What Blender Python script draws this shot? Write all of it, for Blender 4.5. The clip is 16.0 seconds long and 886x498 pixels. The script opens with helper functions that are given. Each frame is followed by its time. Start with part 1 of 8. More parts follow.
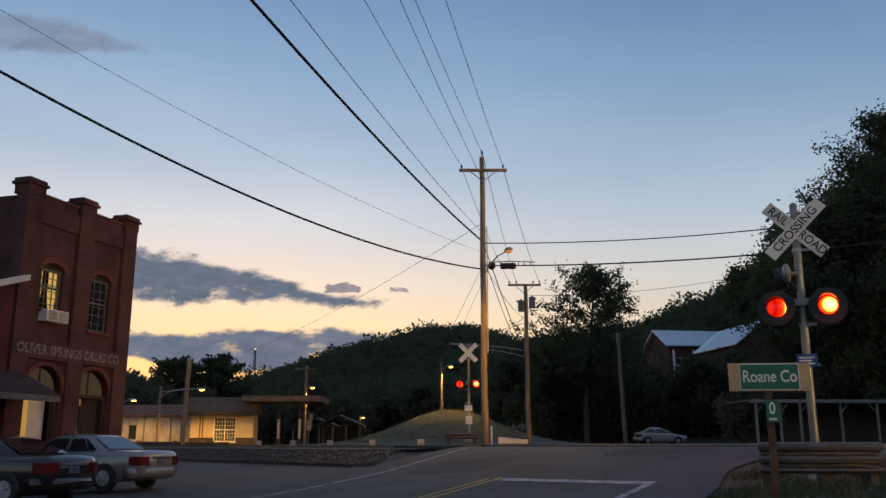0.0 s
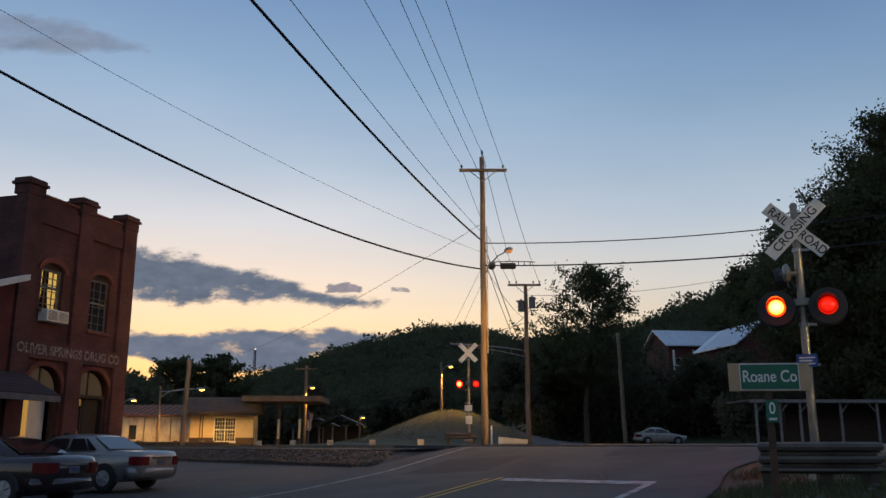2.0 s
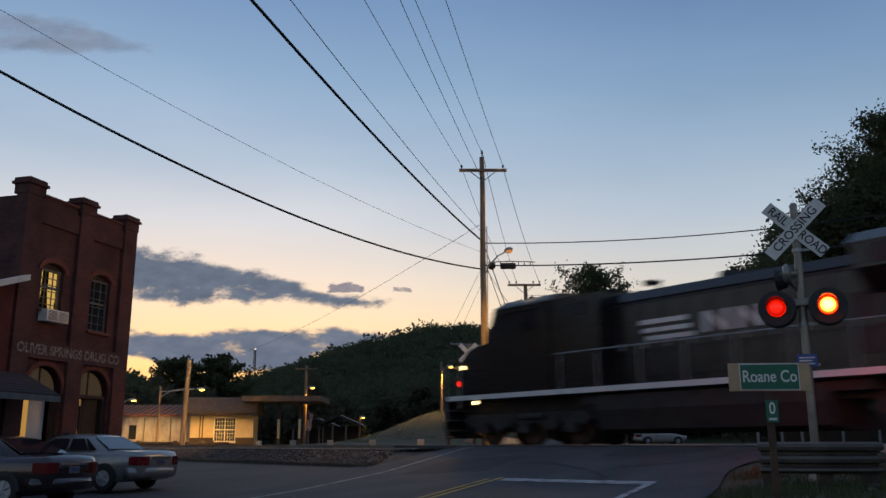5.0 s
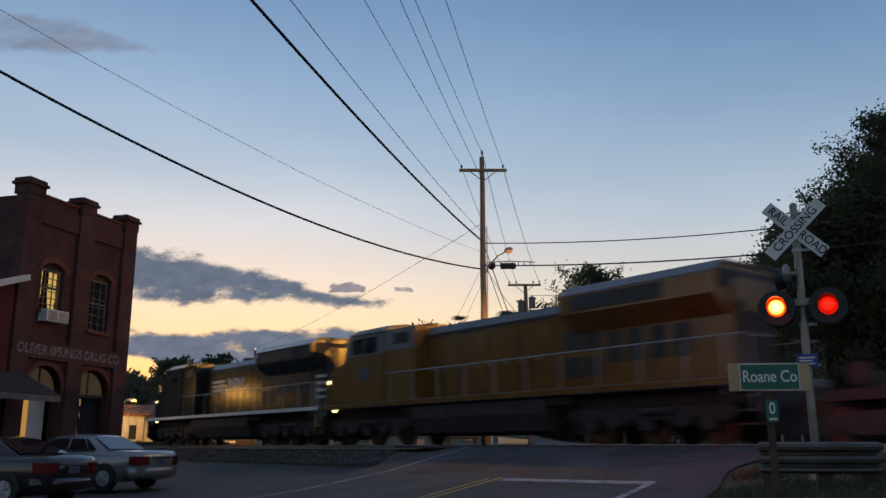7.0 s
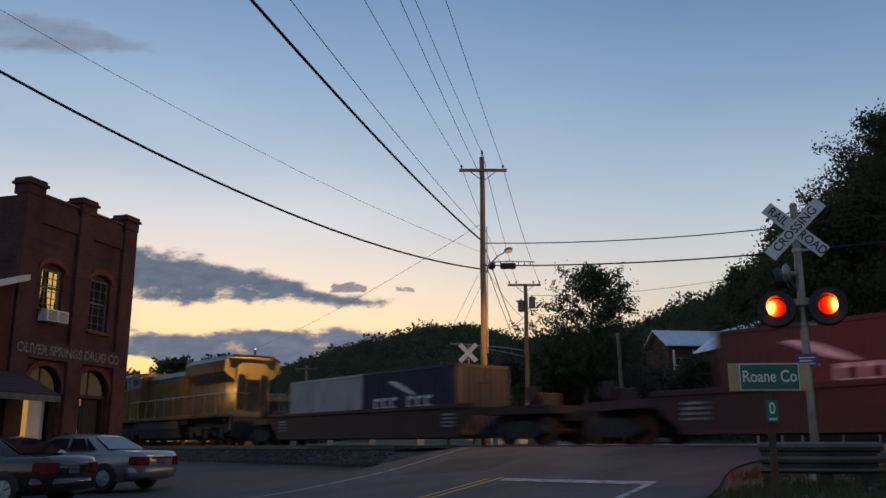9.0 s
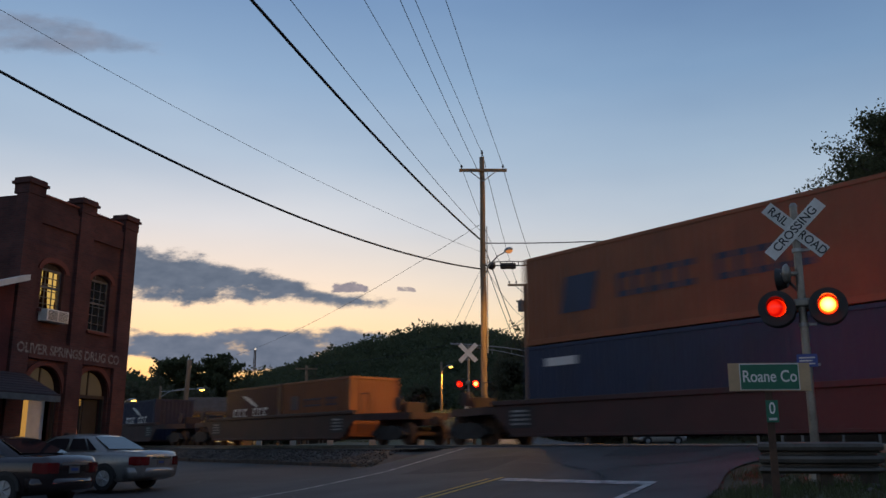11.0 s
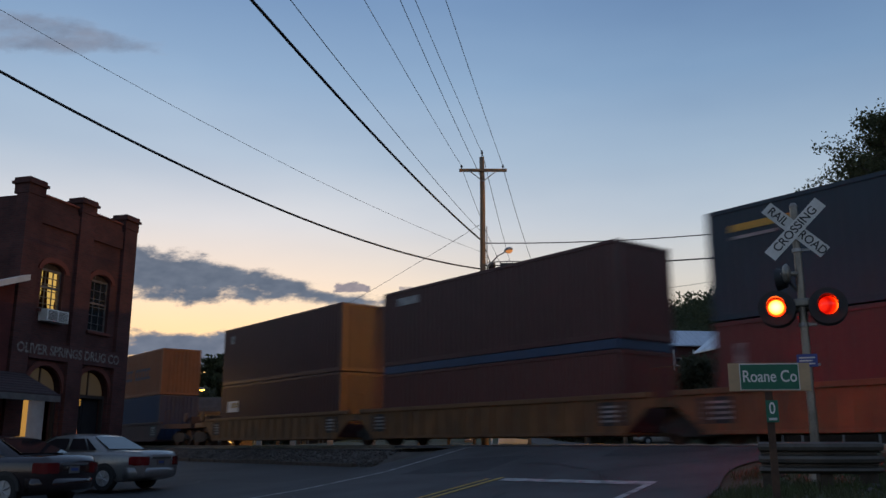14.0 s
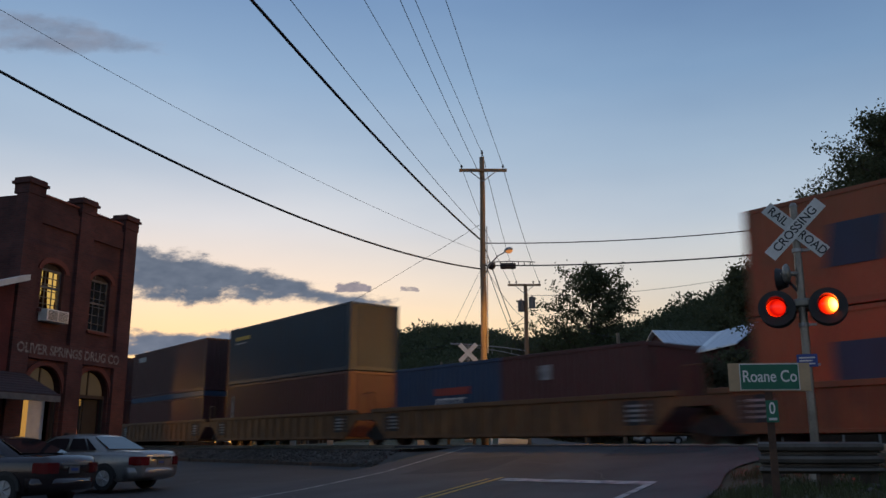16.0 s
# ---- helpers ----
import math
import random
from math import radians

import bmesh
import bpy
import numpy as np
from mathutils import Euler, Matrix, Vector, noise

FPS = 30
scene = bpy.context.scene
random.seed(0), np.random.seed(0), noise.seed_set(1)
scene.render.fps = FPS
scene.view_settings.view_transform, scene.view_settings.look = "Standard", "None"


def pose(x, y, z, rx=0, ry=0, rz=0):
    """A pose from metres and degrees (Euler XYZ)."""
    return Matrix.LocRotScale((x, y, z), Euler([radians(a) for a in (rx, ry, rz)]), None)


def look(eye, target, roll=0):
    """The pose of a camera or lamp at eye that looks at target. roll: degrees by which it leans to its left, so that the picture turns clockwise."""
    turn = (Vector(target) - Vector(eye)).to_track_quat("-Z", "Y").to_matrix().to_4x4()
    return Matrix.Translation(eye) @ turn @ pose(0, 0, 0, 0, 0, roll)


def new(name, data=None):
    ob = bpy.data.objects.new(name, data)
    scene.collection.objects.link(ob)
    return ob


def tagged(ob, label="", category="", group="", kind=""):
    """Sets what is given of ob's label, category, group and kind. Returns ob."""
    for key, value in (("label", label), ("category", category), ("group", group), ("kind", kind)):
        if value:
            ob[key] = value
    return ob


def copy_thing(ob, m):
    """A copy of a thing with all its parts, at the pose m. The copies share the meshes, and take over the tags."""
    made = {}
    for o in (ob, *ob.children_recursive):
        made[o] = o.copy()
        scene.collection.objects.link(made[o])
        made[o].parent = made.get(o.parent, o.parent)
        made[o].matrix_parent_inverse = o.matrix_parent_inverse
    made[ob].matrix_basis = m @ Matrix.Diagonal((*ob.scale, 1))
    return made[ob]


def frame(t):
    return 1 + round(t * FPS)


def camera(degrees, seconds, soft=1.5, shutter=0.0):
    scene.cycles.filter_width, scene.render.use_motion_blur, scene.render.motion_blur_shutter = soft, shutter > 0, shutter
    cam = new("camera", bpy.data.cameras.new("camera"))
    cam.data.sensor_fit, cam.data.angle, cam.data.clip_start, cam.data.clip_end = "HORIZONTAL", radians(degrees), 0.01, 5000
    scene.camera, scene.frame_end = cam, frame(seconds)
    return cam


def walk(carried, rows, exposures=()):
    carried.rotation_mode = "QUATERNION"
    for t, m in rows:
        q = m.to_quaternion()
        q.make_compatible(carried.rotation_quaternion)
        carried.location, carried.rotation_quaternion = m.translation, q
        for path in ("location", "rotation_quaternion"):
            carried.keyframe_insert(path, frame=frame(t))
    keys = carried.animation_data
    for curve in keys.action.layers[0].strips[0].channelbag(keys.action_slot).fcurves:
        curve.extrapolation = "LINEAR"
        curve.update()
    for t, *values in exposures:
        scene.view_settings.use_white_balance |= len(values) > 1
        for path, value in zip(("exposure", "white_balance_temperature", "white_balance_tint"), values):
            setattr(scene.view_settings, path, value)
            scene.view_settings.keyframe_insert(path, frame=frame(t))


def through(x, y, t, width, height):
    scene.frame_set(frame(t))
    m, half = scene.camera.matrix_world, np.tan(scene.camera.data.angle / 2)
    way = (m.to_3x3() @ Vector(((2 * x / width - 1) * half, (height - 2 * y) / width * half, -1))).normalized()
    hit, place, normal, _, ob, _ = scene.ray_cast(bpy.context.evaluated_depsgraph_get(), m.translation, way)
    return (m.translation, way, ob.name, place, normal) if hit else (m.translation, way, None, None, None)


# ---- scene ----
cam = camera(54.12, 16.0, soft=1.5, shutter=0.8)
walk(cam, [(0.0, pose(0, 0, 0, 102.81, 0, 0)), (16.0, pose(0, 0, 0, 102.81, 0, 0))],
     exposures=[(0.0, 0.0), (16.0, 0.0)])

# ---- world: clear sky a quarter of an hour after sunset ----
SUNSET_AZ = -16.0          # degrees to the left of the view's middle


def lin(r, g, b):
    """Linear colour from 8-bit display values."""
    f = lambda v: v / 12.92 if v <= 0.04045 else ((v + 0.055) / 1.055) ** 2.4
    return (f(r / 255), f(g / 255), f(b / 255), 1)


def node(nt, kind, **kw):
    nd = nt.nodes.new(kind)
    for k, v in kw.items():
        if k in nd.inputs:
            nd.inputs[k].default_value = v
    return nd


def ramp(nt, stops, fac, mode="LINEAR"):
    nd = nt.nodes.new("ShaderNodeValToRGB")
    nd.color_ramp.interpolation = mode
    els = nd.color_ramp.elements
    while len(els) < len(stops):
        els.new(0.5)
    for e, (p, c) in zip(els, stops):
        e.position, e.color = p, c
    nt.links.new(fac, nd.inputs[0])
    return nd.outputs[0]


def maths(nt, op, a, b=None, c=None, clamp=False):
    nd = nt.nodes.new("ShaderNodeMath")
    nd.operation, nd.use_clamp = op, clamp
    for i, v in enumerate((a, b, c)):
        if v is None:
            continue
        if isinstance(v, (int, float)):
            nd.inputs[i].default_value = v
        else:
            nt.links.new(v, nd.inputs[i])
    return nd.outputs[0]


def blend(nt, fac, a, b, mode="MIX"):
    nd = nt.nodes.new("ShaderNodeMix")
    nd.data_type, nd.blend_type = "RGBA", mode
    for sock, v in ((nd.inputs[0], fac), (nd.inputs[6], a), (nd.inputs[7], b)):
        if isinstance(v, (int, float, tuple)):
            sock.default_value = v
        else:
            nt.links.new(v, sock)
    return nd.outputs[2]


world = bpy.data.worlds.new("dusk_sky")
scene.world = world
world.use_nodes = True
nt = world.node_tree
nt.nodes.clear()
tc = nt.nodes.new("ShaderNodeTexCoord")
sep = nt.nodes.new("ShaderNodeSeparateXYZ")
nt.links.new(tc.outputs["Generated"], sep.inputs[0])
elev = maths(nt, "MAXIMUM", sep.outputs[2], 0.0)
west = ramp(nt, [(0.0, lin(238, 165, 88)), (0.045, lin(247, 186, 108)), (0.09, lin(255, 217, 156)), (0.135, lin(253, 224, 182)),
                 (0.185, lin(238, 223, 207)), (0.245, lin(209, 214, 221)), (0.315, lin(172, 193, 214)), (0.40, lin(144, 175, 207)),
                 (0.48, lin(118, 152, 192)), (0.65, lin(114, 140, 178)), (1.0, lin(112, 134, 168))], elev)
east = ramp(nt, [(0.0, lin(126, 112, 107)), (0.10, lin(178, 170, 170)), (0.18, lin(184, 196, 203)), (0.26, lin(152, 176, 199)), (0.40, lin(98, 132, 172)),
                 (0.48, lin(86, 116, 159)), (0.65, lin(106, 130, 166)), (1.0, lin(112, 134, 168))], elev)
flat = maths(nt, "SQRT", maths(nt, "ADD", maths(nt, "MULTIPLY", sep.outputs[0], sep.outputs[0]),
                               maths(nt, "MULTIPLY", sep.outputs[1], sep.outputs[1])))
flat = maths(nt, "MAXIMUM", flat, 0.001)
az = radians(SUNSET_AZ)
facing = maths(nt, "DIVIDE", maths(nt, "ADD", maths(nt, "MULTIPLY", sep.outputs[0], math.sin(az)),
                                   maths(nt, "MULTIPLY", sep.outputs[1], math.cos(az))), flat)
away = ramp(nt, [(0.0, (1, 1, 1, 1)), (0.5, (0.95, 0.95, 0.95, 1)), (0.75, (0.8, 0.8, 0.8, 1)), (0.92, (0.5, 0.5, 0.5, 1)), (0.985, (0.1, 0.1, 0.1, 1)), (1.0, (0, 0, 0, 1))],
            maths(nt, "MULTIPLY_ADD", facing, 0.5, 0.5))
sky_col = blend(nt, away, west, east)
# physical twilight sky, mixed in lightly
sky = nt.nodes.new("ShaderNodeTexSky")
sky.sky_type, sky.sun_disc = "NISHITA", False
sky.sun_elevation, sky.sun_rotation = radians(0.5), radians(SUNSET_AZ)
sky_mix = blend(nt, 0.04, sky_col, sky.outputs[0])
# faint high haze
haze = nt.nodes.new("ShaderNodeTexNoise")
haze.inputs["Scale"].default_value, haze.inputs["Detail"].default_value = 3.0, 3.0
mp = nt.nodes.new("ShaderNodeMapping")
mp.inputs["Scale"].default_value = (1.0, 1.0, 3.5)
nt.links.new(tc.outputs["Generated"], mp.inputs[0])
nt.links.new(mp.outputs[0], haze.inputs["Vector"])
hz = ramp(nt, [(0.35, (0.94, 0.95, 0.97, 1)), (0.7, (1.05, 1.04, 1.03, 1))], haze.outputs["Fac"])
sky_mix = blend(nt, 1.0, sky_mix, hz, "MULTIPLY")
bg = nt.nodes.new("ShaderNodeBackground")
bg.inputs["Strength"].default_value = 1.0
nt.links.new(sky_mix, bg.inputs[0])
wo = nt.nodes.new("ShaderNodeOutputWorld")
nt.links.new(bg.outputs[0], wo.inputs[0])


def sodium_lamp(name, x, y, z, watts, colour=(1.0, 0.50, 0.09)):
    data = bpy.data.lights.new(name, "SPOT")
    data.energy, data.color, data.shadow_soft_size = watts, colour, 0.12
    data.spot_size, data.spot_blend = radians(148), 0.5
    ob = new(name, data)
    ob.location = (x, y, z)
    return ob


for lx, ly, lz, lw in ((2.54, 33.0, 7.22, 900), (-17.0, 61.9, 3.60, 1500), (-10.5, 69.8, 4.2, 700), (0.75, 71.6, 6.2, 1500),
                       (-22.6, 63.9, 3.05, 900), (-8.3, 89.6, 2.5, 900)):
    sodium_lamp("street_light_glow", lx, ly, lz, lw)
# the street lamp on the pole where the cables along the track lead, turned along the crossing
side_lamp = sodium_lamp("street_light_glow", 16.6, 30.6, 7.4, 6200, (1.0, 0.45, 0.06))
side_lamp.data.spot_size, side_lamp.data.spot_blend = radians(92), 0.9
side_lamp.matrix_basis = look((16.6, 30.6, 7.4), (-12.0, 42.0, 3.0))

# the lamp behind the brick shop, turned along the near side of the track
shop_lamp = sodium_lamp("street_light_glow", -19.5, 49.8, 3.25, 170)
shop_lamp.matrix_basis = look((-19.5, 49.8, 3.25), (-4.0, 38.0, 2.2))

# ---- materials ----
def mat(name, c1, c2=None, rough=0.7, metal=0.0, scale=6.0, fine=60.0, bump=0.15, spread=(0.35, 0.65), coat=0.0, grime=0.0, axis=(1, 1, 1)):
    m = bpy.data.materials.new(name)
    m.use_nodes = True
    nt = m.node_tree
    bs = nt.nodes["Principled BSDF"]
    c2 = c2 or tuple(v * 0.7 for v in c1)
    tc = nt.nodes.new("ShaderNodeTexCoord")
    mp = nt.nodes.new("ShaderNodeMapping")
    mp.inputs["Scale"].default_value = axis
    nt.links.new(tc.outputs["Object"], mp.inputs[0])
    big = node(nt, "ShaderNodeTexNoise", Scale=scale, Detail=4.0)
    small = node(nt, "ShaderNodeTexNoise", Scale=fine, Detail=3.0)
    nt.links.new(mp.outputs[0], big.inputs["Vector"])
    nt.links.new(mp.outputs[0], small.inputs["Vector"])
    mixed = maths(nt, "ADD", maths(nt, "MULTIPLY", big.outputs["Fac"], 0.68), maths(nt, "MULTIPLY", small.outputs["Fac"], 0.32))
    col = ramp(nt, [(spread[0], (*c2, 1)), (spread[1], (*c1, 1))], mixed)
    info = nt.nodes.new("ShaderNodeObjectInfo")
    vary = maths(nt, "MULTIPLY_ADD", info.outputs["Random"], 0.24, 0.88)
    col = blend(nt, 1.0, col, vary, "MULTIPLY")
    if grime:
        g = node(nt, "ShaderNodeTexNoise", Scale=1.3, Detail=6.0)
        mp2 = nt.nodes.new("ShaderNodeMapping")
        mp2.inputs["Scale"].default_value = (3.0, 3.0, 0.6)
        nt.links.new(tc.outputs["Object"], mp2.inputs[0])
        nt.links.new(mp2.outputs[0], g.inputs["Vector"])
        gm = ramp(nt, [(0.5, (0, 0, 0, 1)), (0.72, (grime, grime, grime, 1))], g.outputs["Fac"])
        col = blend(nt, gm, col, (0.035, 0.022, 0.014, 1))
    nt.links.new(col, bs.inputs["Base Color"])
    bs.inputs["Metallic"].default_value = metal
    rr = maths(nt, "MULTIPLY_ADD", small.outputs["Fac"], 0.25, rough - 0.12, clamp=True)
    nt.links.new(rr, bs.inputs["Roughness"])
    if coat:
        bs.inputs["Coat Weight"].default_value = coat
        bs.inputs["Coat Roughness"].default_value = 0.08
    if bump:
        bp = node(nt, "ShaderNodeBump", Strength=bump, Distance=0.02)
        nt.links.new(small.outputs["Fac"], bp.inputs["Height"])
        nt.links.new(bp.outputs[0], bs.inputs["Normal"])
    return m


def glow(name, colour, strength):
    m = bpy.data.materials.new(name)
    m.use_nodes = True
    bs = m.node_tree.nodes["Principled BSDF"]
    bs.inputs["Base Color"].default_value = (0.05, 0.05, 0.05, 1)
    bs.inputs["Emission Color"].default_value = (*colour, 1)
    bs.inputs["Emission Strength"].default_value = strength
    return m


def glass(name, tint=(0.02, 0.025, 0.03), rough=0.06):
    m = bpy.data.materials.new(name)
    m.use_nodes = True
    bs = m.node_tree.nodes["Principled BSDF"]
    bs.inputs["Base Color"].default_value = (*tint, 1)
    bs.inputs["Roughness"].default_value = rough
    bs.inputs["IOR"].default_value = 1.5
    bs.inputs["Specular IOR Level"].default_value = 0.8
    return m


ASPHALT = mat("asphalt", (0.082, 0.080, 0.081), (0.044, 0.043, 0.044), 0.85, scale=0.7, fine=45, bump=0.35, spread=(0.38, 0.62))
LOT = mat("lot_asphalt", (0.054, 0.054, 0.056), (0.032, 0.032, 0.034), 0.88, scale=0.35, fine=40, bump=0.35, spread=(0.36, 0.64))
SOIL = mat("grass_ground", (0.046, 0.058, 0.022), (0.052, 0.040, 0.026), 0.95, scale=0.25, fine=8, bump=0.6)
BALLAST = mat("ballast_stone", (0.115, 0.10, 0.09), (0.05, 0.045, 0.04), 0.95, scale=2.0, fine=18, bump=0.5)
WOOD_POLE = mat("weathered_pole_wood", (0.27, 0.19, 0.12), (0.15, 0.105, 0.07), 0.85, scale=3, fine=30, bump=0.5, axis=(6, 6, 0.5))
DARK_WOOD = mat("dark_creosote_wood", (0.10, 0.075, 0.055), (0.05, 0.038, 0.03), 0.9, scale=4, fine=30, bump=0.5)
BRICK = mat("dark_red_brick", (0.23, 0.066, 0.045), (0.14, 0.042, 0.032), 0.9, scale=2.0, fine=25, bump=0.3)
MORTAR = mat("brick_wall_mortar", (0.17, 0.075, 0.058), (0.11, 0.050, 0.040), 0.95, scale=1.2, fine=30, bump=0.3)
BRICK_TRIM = mat("brick_trim", (0.19, 0.058, 0.042), (0.12, 0.040, 0.032), 0.9, scale=2.0, fine=30, bump=0.3)
PAINT_WHITE = mat("white_paint", (0.75, 0.74, 0.70), (0.58, 0.56, 0.52), 0.6, scale=3, fine=40, bump=0.1)
WORN_WHITE = mat("worn_white_road_paint", (0.38, 0.37, 0.36), (0.11, 0.11, 0.11), 0.8, scale=3, fine=40, bump=0.2, spread=(0.36, 0.56))
WORN_YELLOW = mat("worn_yellow_road_paint", (0.52, 0.34, 0.07), (0.24, 0.17, 0.06), 0.8, scale=5, fine=60, bump=0.2, spread=(0.33, 0.5))
GALV = mat("galvanised_steel", (0.42, 0.42, 0.42), (0.28, 0.28, 0.28), 0.5, 0.7, scale=5, fine=40, bump=0.08)
ALUM = mat("aluminium_paint", (0.34, 0.31, 0.27), (0.20, 0.18, 0.15), 0.4, 0.6, scale=3, fine=30, bump=0.08, grime=0.3)
GUARD = mat("weathered_guardrail_steel", (0.15, 0.130, 0.112), (0.075, 0.064, 0.055), 0.6, 0.4, scale=2, fine=25, bump=0.15, grime=0.5)
STEEL_RAIL = mat("polished_rail_steel", (0.55, 0.53, 0.50), (0.35, 0.30, 0.26), 0.3, 0.9, scale=3, fine=30, bump=0.05)
RUST = mat("rusty_steel", (0.12, 0.065, 0.04), (0.06, 0.035, 0.025), 0.85, 0.2, scale=4, fine=30, bump=0.3)
BLACK = mat("black_painted_metal", (0.022, 0.022, 0.024), (0.012, 0.012, 0.013), 0.55, scale=3, fine=30, bump=0.1)
WIRE = mat("black_cable_sheath", (0.02, 0.02, 0.022), (0.012, 0.012, 0.013), 0.6, bump=0)
HOOD_BLACK = mat("weathered_black_hood_paint", (0.085, 0.080, 0.078), (0.055, 0.052, 0.050), 0.4, scale=4, fine=30, bump=0.05)
RUBBER = mat("tyre_rubber", (0.02, 0.02, 0.02), (0.012, 0.012, 0.012), 0.85, bump=0.2)
SIGN_WHITE = mat("reflective_white_sheeting", (0.72, 0.71, 0.68), (0.60, 0.58, 0.54), 0.5, scale=4, fine=30, bump=0.03)
SIGN_GREEN = mat("green_sign_sheeting", (0.006, 0.14, 0.075), (0.004, 0.11, 0.06), 0.45, scale=3, fine=30, bump=0.02)
SIGN_BLUE = mat("blue_sign_sheeting", (0.03, 0.06, 0.25), (0.02, 0.05, 0.2), 0.5, bump=0.02)
CREAM = mat("cream_painted_block", (0.62, 0.50, 0.30), (0.52, 0.41, 0.25), 0.8, scale=2, fine=25, bump=0.2)
DARK_BASE = mat("dark_brown_paint", (0.05, 0.035, 0.028), (0.035, 0.025, 0.02), 0.8)
SHINGLE = mat("brown_roof_shingles", (0.13, 0.10, 0.085), (0.085, 0.065, 0.055), 0.9, scale=3, fine=30, bump=0.4)
WHITEWASH = mat("stained_whitewashed_block", (0.50, 0.47, 0.43), (0.26, 0.23, 0.21), 0.9, scale=0.8, fine=15, bump=0.3, grime=0.45)
METAL_ROOF = mat("pale_metal_roof", (0.62, 0.66, 0.72), (0.52, 0.56, 0.62), 0.4, 0.3, scale=2, fine=20, bump=0.05)
CONCRETE = mat("pale_concrete", (0.42, 0.38, 0.33), (0.28, 0.25, 0.22), 0.85, scale=5, fine=40, bump=0.2)
MAROON_WALL = mat("dark_red_boards", (0.12, 0.04, 0.032), (0.08, 0.03, 0.025), 0.85, bump=0.2)


def leaf_mat(name, c1, c2, scale, through=0.45):
    """Leaves that let some light through."""
    m = mat(name, c1, c2, 0.7, scale=scale, fine=scale * 7, bump=0, spread=(0.3, 0.7))
    nt = m.node_tree
    bs = nt.nodes["Principled BSDF"]
    bs.inputs["Specular IOR Level"].default_value = 0.2
    tl, mx = nt.nodes.new("ShaderNodeBsdfTranslucent"), nt.nodes.new("ShaderNodeMixShader")
    nt.links.new(bs.inputs["Base Color"].links[0].from_socket, tl.inputs[0])
    mx.inputs[0].default_value = through
    nt.links.new(bs.outputs[0], mx.inputs[1])
    nt.links.new(tl.outputs[0], mx.inputs[2])
    nt.links.new(mx.outputs[0], nt.nodes["Material Output"].inputs[0])
    return m


LEAF = leaf_mat("leaves", (0.108, 0.112, 0.056), (0.064, 0.072, 0.035), 0.9, 0.5)
LEAF_DARK = leaf_mat("dark_leaves", (0.110, 0.104, 0.064), (0.074, 0.074, 0.044), 0.5, 0.6)
FOREST = leaf_mat("forest_leaves", (0.092, 0.106, 0.056), (0.056, 0.068, 0.037), 0.06, 0.5)
BARK = mat("tree_bark", (0.10, 0.075, 0.055), (0.055, 0.042, 0.032), 0.95, scale=4, fine=25, bump=0.6)
GLASS_DARK = glass("window_glass")
SODIUM = glow("sodium_lens", (1.0, 0.50, 0.07), 7.0)
SODIUM_DULL = glow("sodium_lens_side", (1.0, 0.36, 0.10), 0.55)
WARM_ROOM = glow("warm_lit_curtain", (1.0, 0.62, 0.16), 0.75)
BEAM = glow("locomotive_headlight", (1.0, 0.60, 0.20), 190000.0)
SMALL_LAMP = glow("marker_lamp", (1.0, 0.72, 0.30), 6.0)
UP_YELLOW = mat("yellow_locomotive_paint", (0.19, 0.092, 0.016), (0.14, 0.066, 0.013), 0.24, scale=1.5, fine=25, bump=0.03, grime=0.45)
UP_GREY = mat("grey_locomotive_paint", (0.17, 0.175, 0.18), (0.10, 0.10, 0.105), 0.5, scale=1.5, fine=25, bump=0.03, grime=0.3)
NS_BLACK = mat("black_locomotive_paint", (0.016, 0.016, 0.017), (0.009, 0.009, 0.010), 0.24, scale=1.5, fine=25, bump=0.03)
TRUCK_GREY = mat("grimy_truck_steel", (0.055, 0.050, 0.046), (0.03, 0.027, 0.025), 0.8, 0.2, scale=3, fine=20, bump=0.2)
RED_STRIPE = mat("red_stripe_paint", (0.32, 0.03, 0.02), (0.22, 0.025, 0.018), 0.5)
WELL_BROWN = mat("brown_well_car_paint", (0.062, 0.024, 0.021), (0.036, 0.018, 0.016), 0.6, scale=1.2, fine=15, bump=0.1, grime=0.6)
WELL_YELLOW = mat("yellow_well_car_paint", (0.20, 0.090, 0.028), (0.11, 0.054, 0.021), 0.6, scale=1.2, fine=15, bump=0.1, grime=0.8)


def box_paint(name, c):
    return mat(name, c, tuple(v * 0.78 for v in c), 0.50, scale=1.0, fine=14, bump=0.05, grime=0.28)


C_WHITE = box_paint("off_white_container_paint", (0.50, 0.47, 0.43))
C_NAVY = box_paint("navy_container_paint", (0.009, 0.013, 0.045))
C_ORANGE = box_paint("orange_container_paint", (0.27, 0.082, 0.026))
C_BLUE = box_paint("dark_blue_container_paint", (0.015, 0.030, 0.075))
C_MAROON = box_paint("maroon_container_paint", (0.074, 0.022, 0.022))
C_MAROON2 = box_paint("brick_red_container_paint", (0.092, 0.024, 0.021))
C_TEAL = box_paint("teal_blue_container_paint", (0.012, 0.034, 0.055))
C_SKY = box_paint("mid_blue_container_paint", (0.018, 0.055, 0.125))

# ---- building helpers ----
def part(name, bm, material, parent=None, label="", smooth=False):
    me = bpy.data.meshes.new(name)
    if isinstance(bm, bmesh.types.BMesh):
        if smooth:
            for f in bm.faces:
                f.smooth = True
        bm.to_mesh(me)
        bm.free()
    else:
        me = bm
    if material is not None and not me.materials:
        me.materials.append(material)
    ob = new(name, me)
    ob.parent = parent
    return tagged(ob, label) if label else ob


def thing(name, m, label, category, group="", kind=""):
    ob = new(name)
    ob.empty_display_size = 0.2
    ob.matrix_basis = m
    return tagged(ob, label, category, group, kind)


def B():
    return bmesh.new()


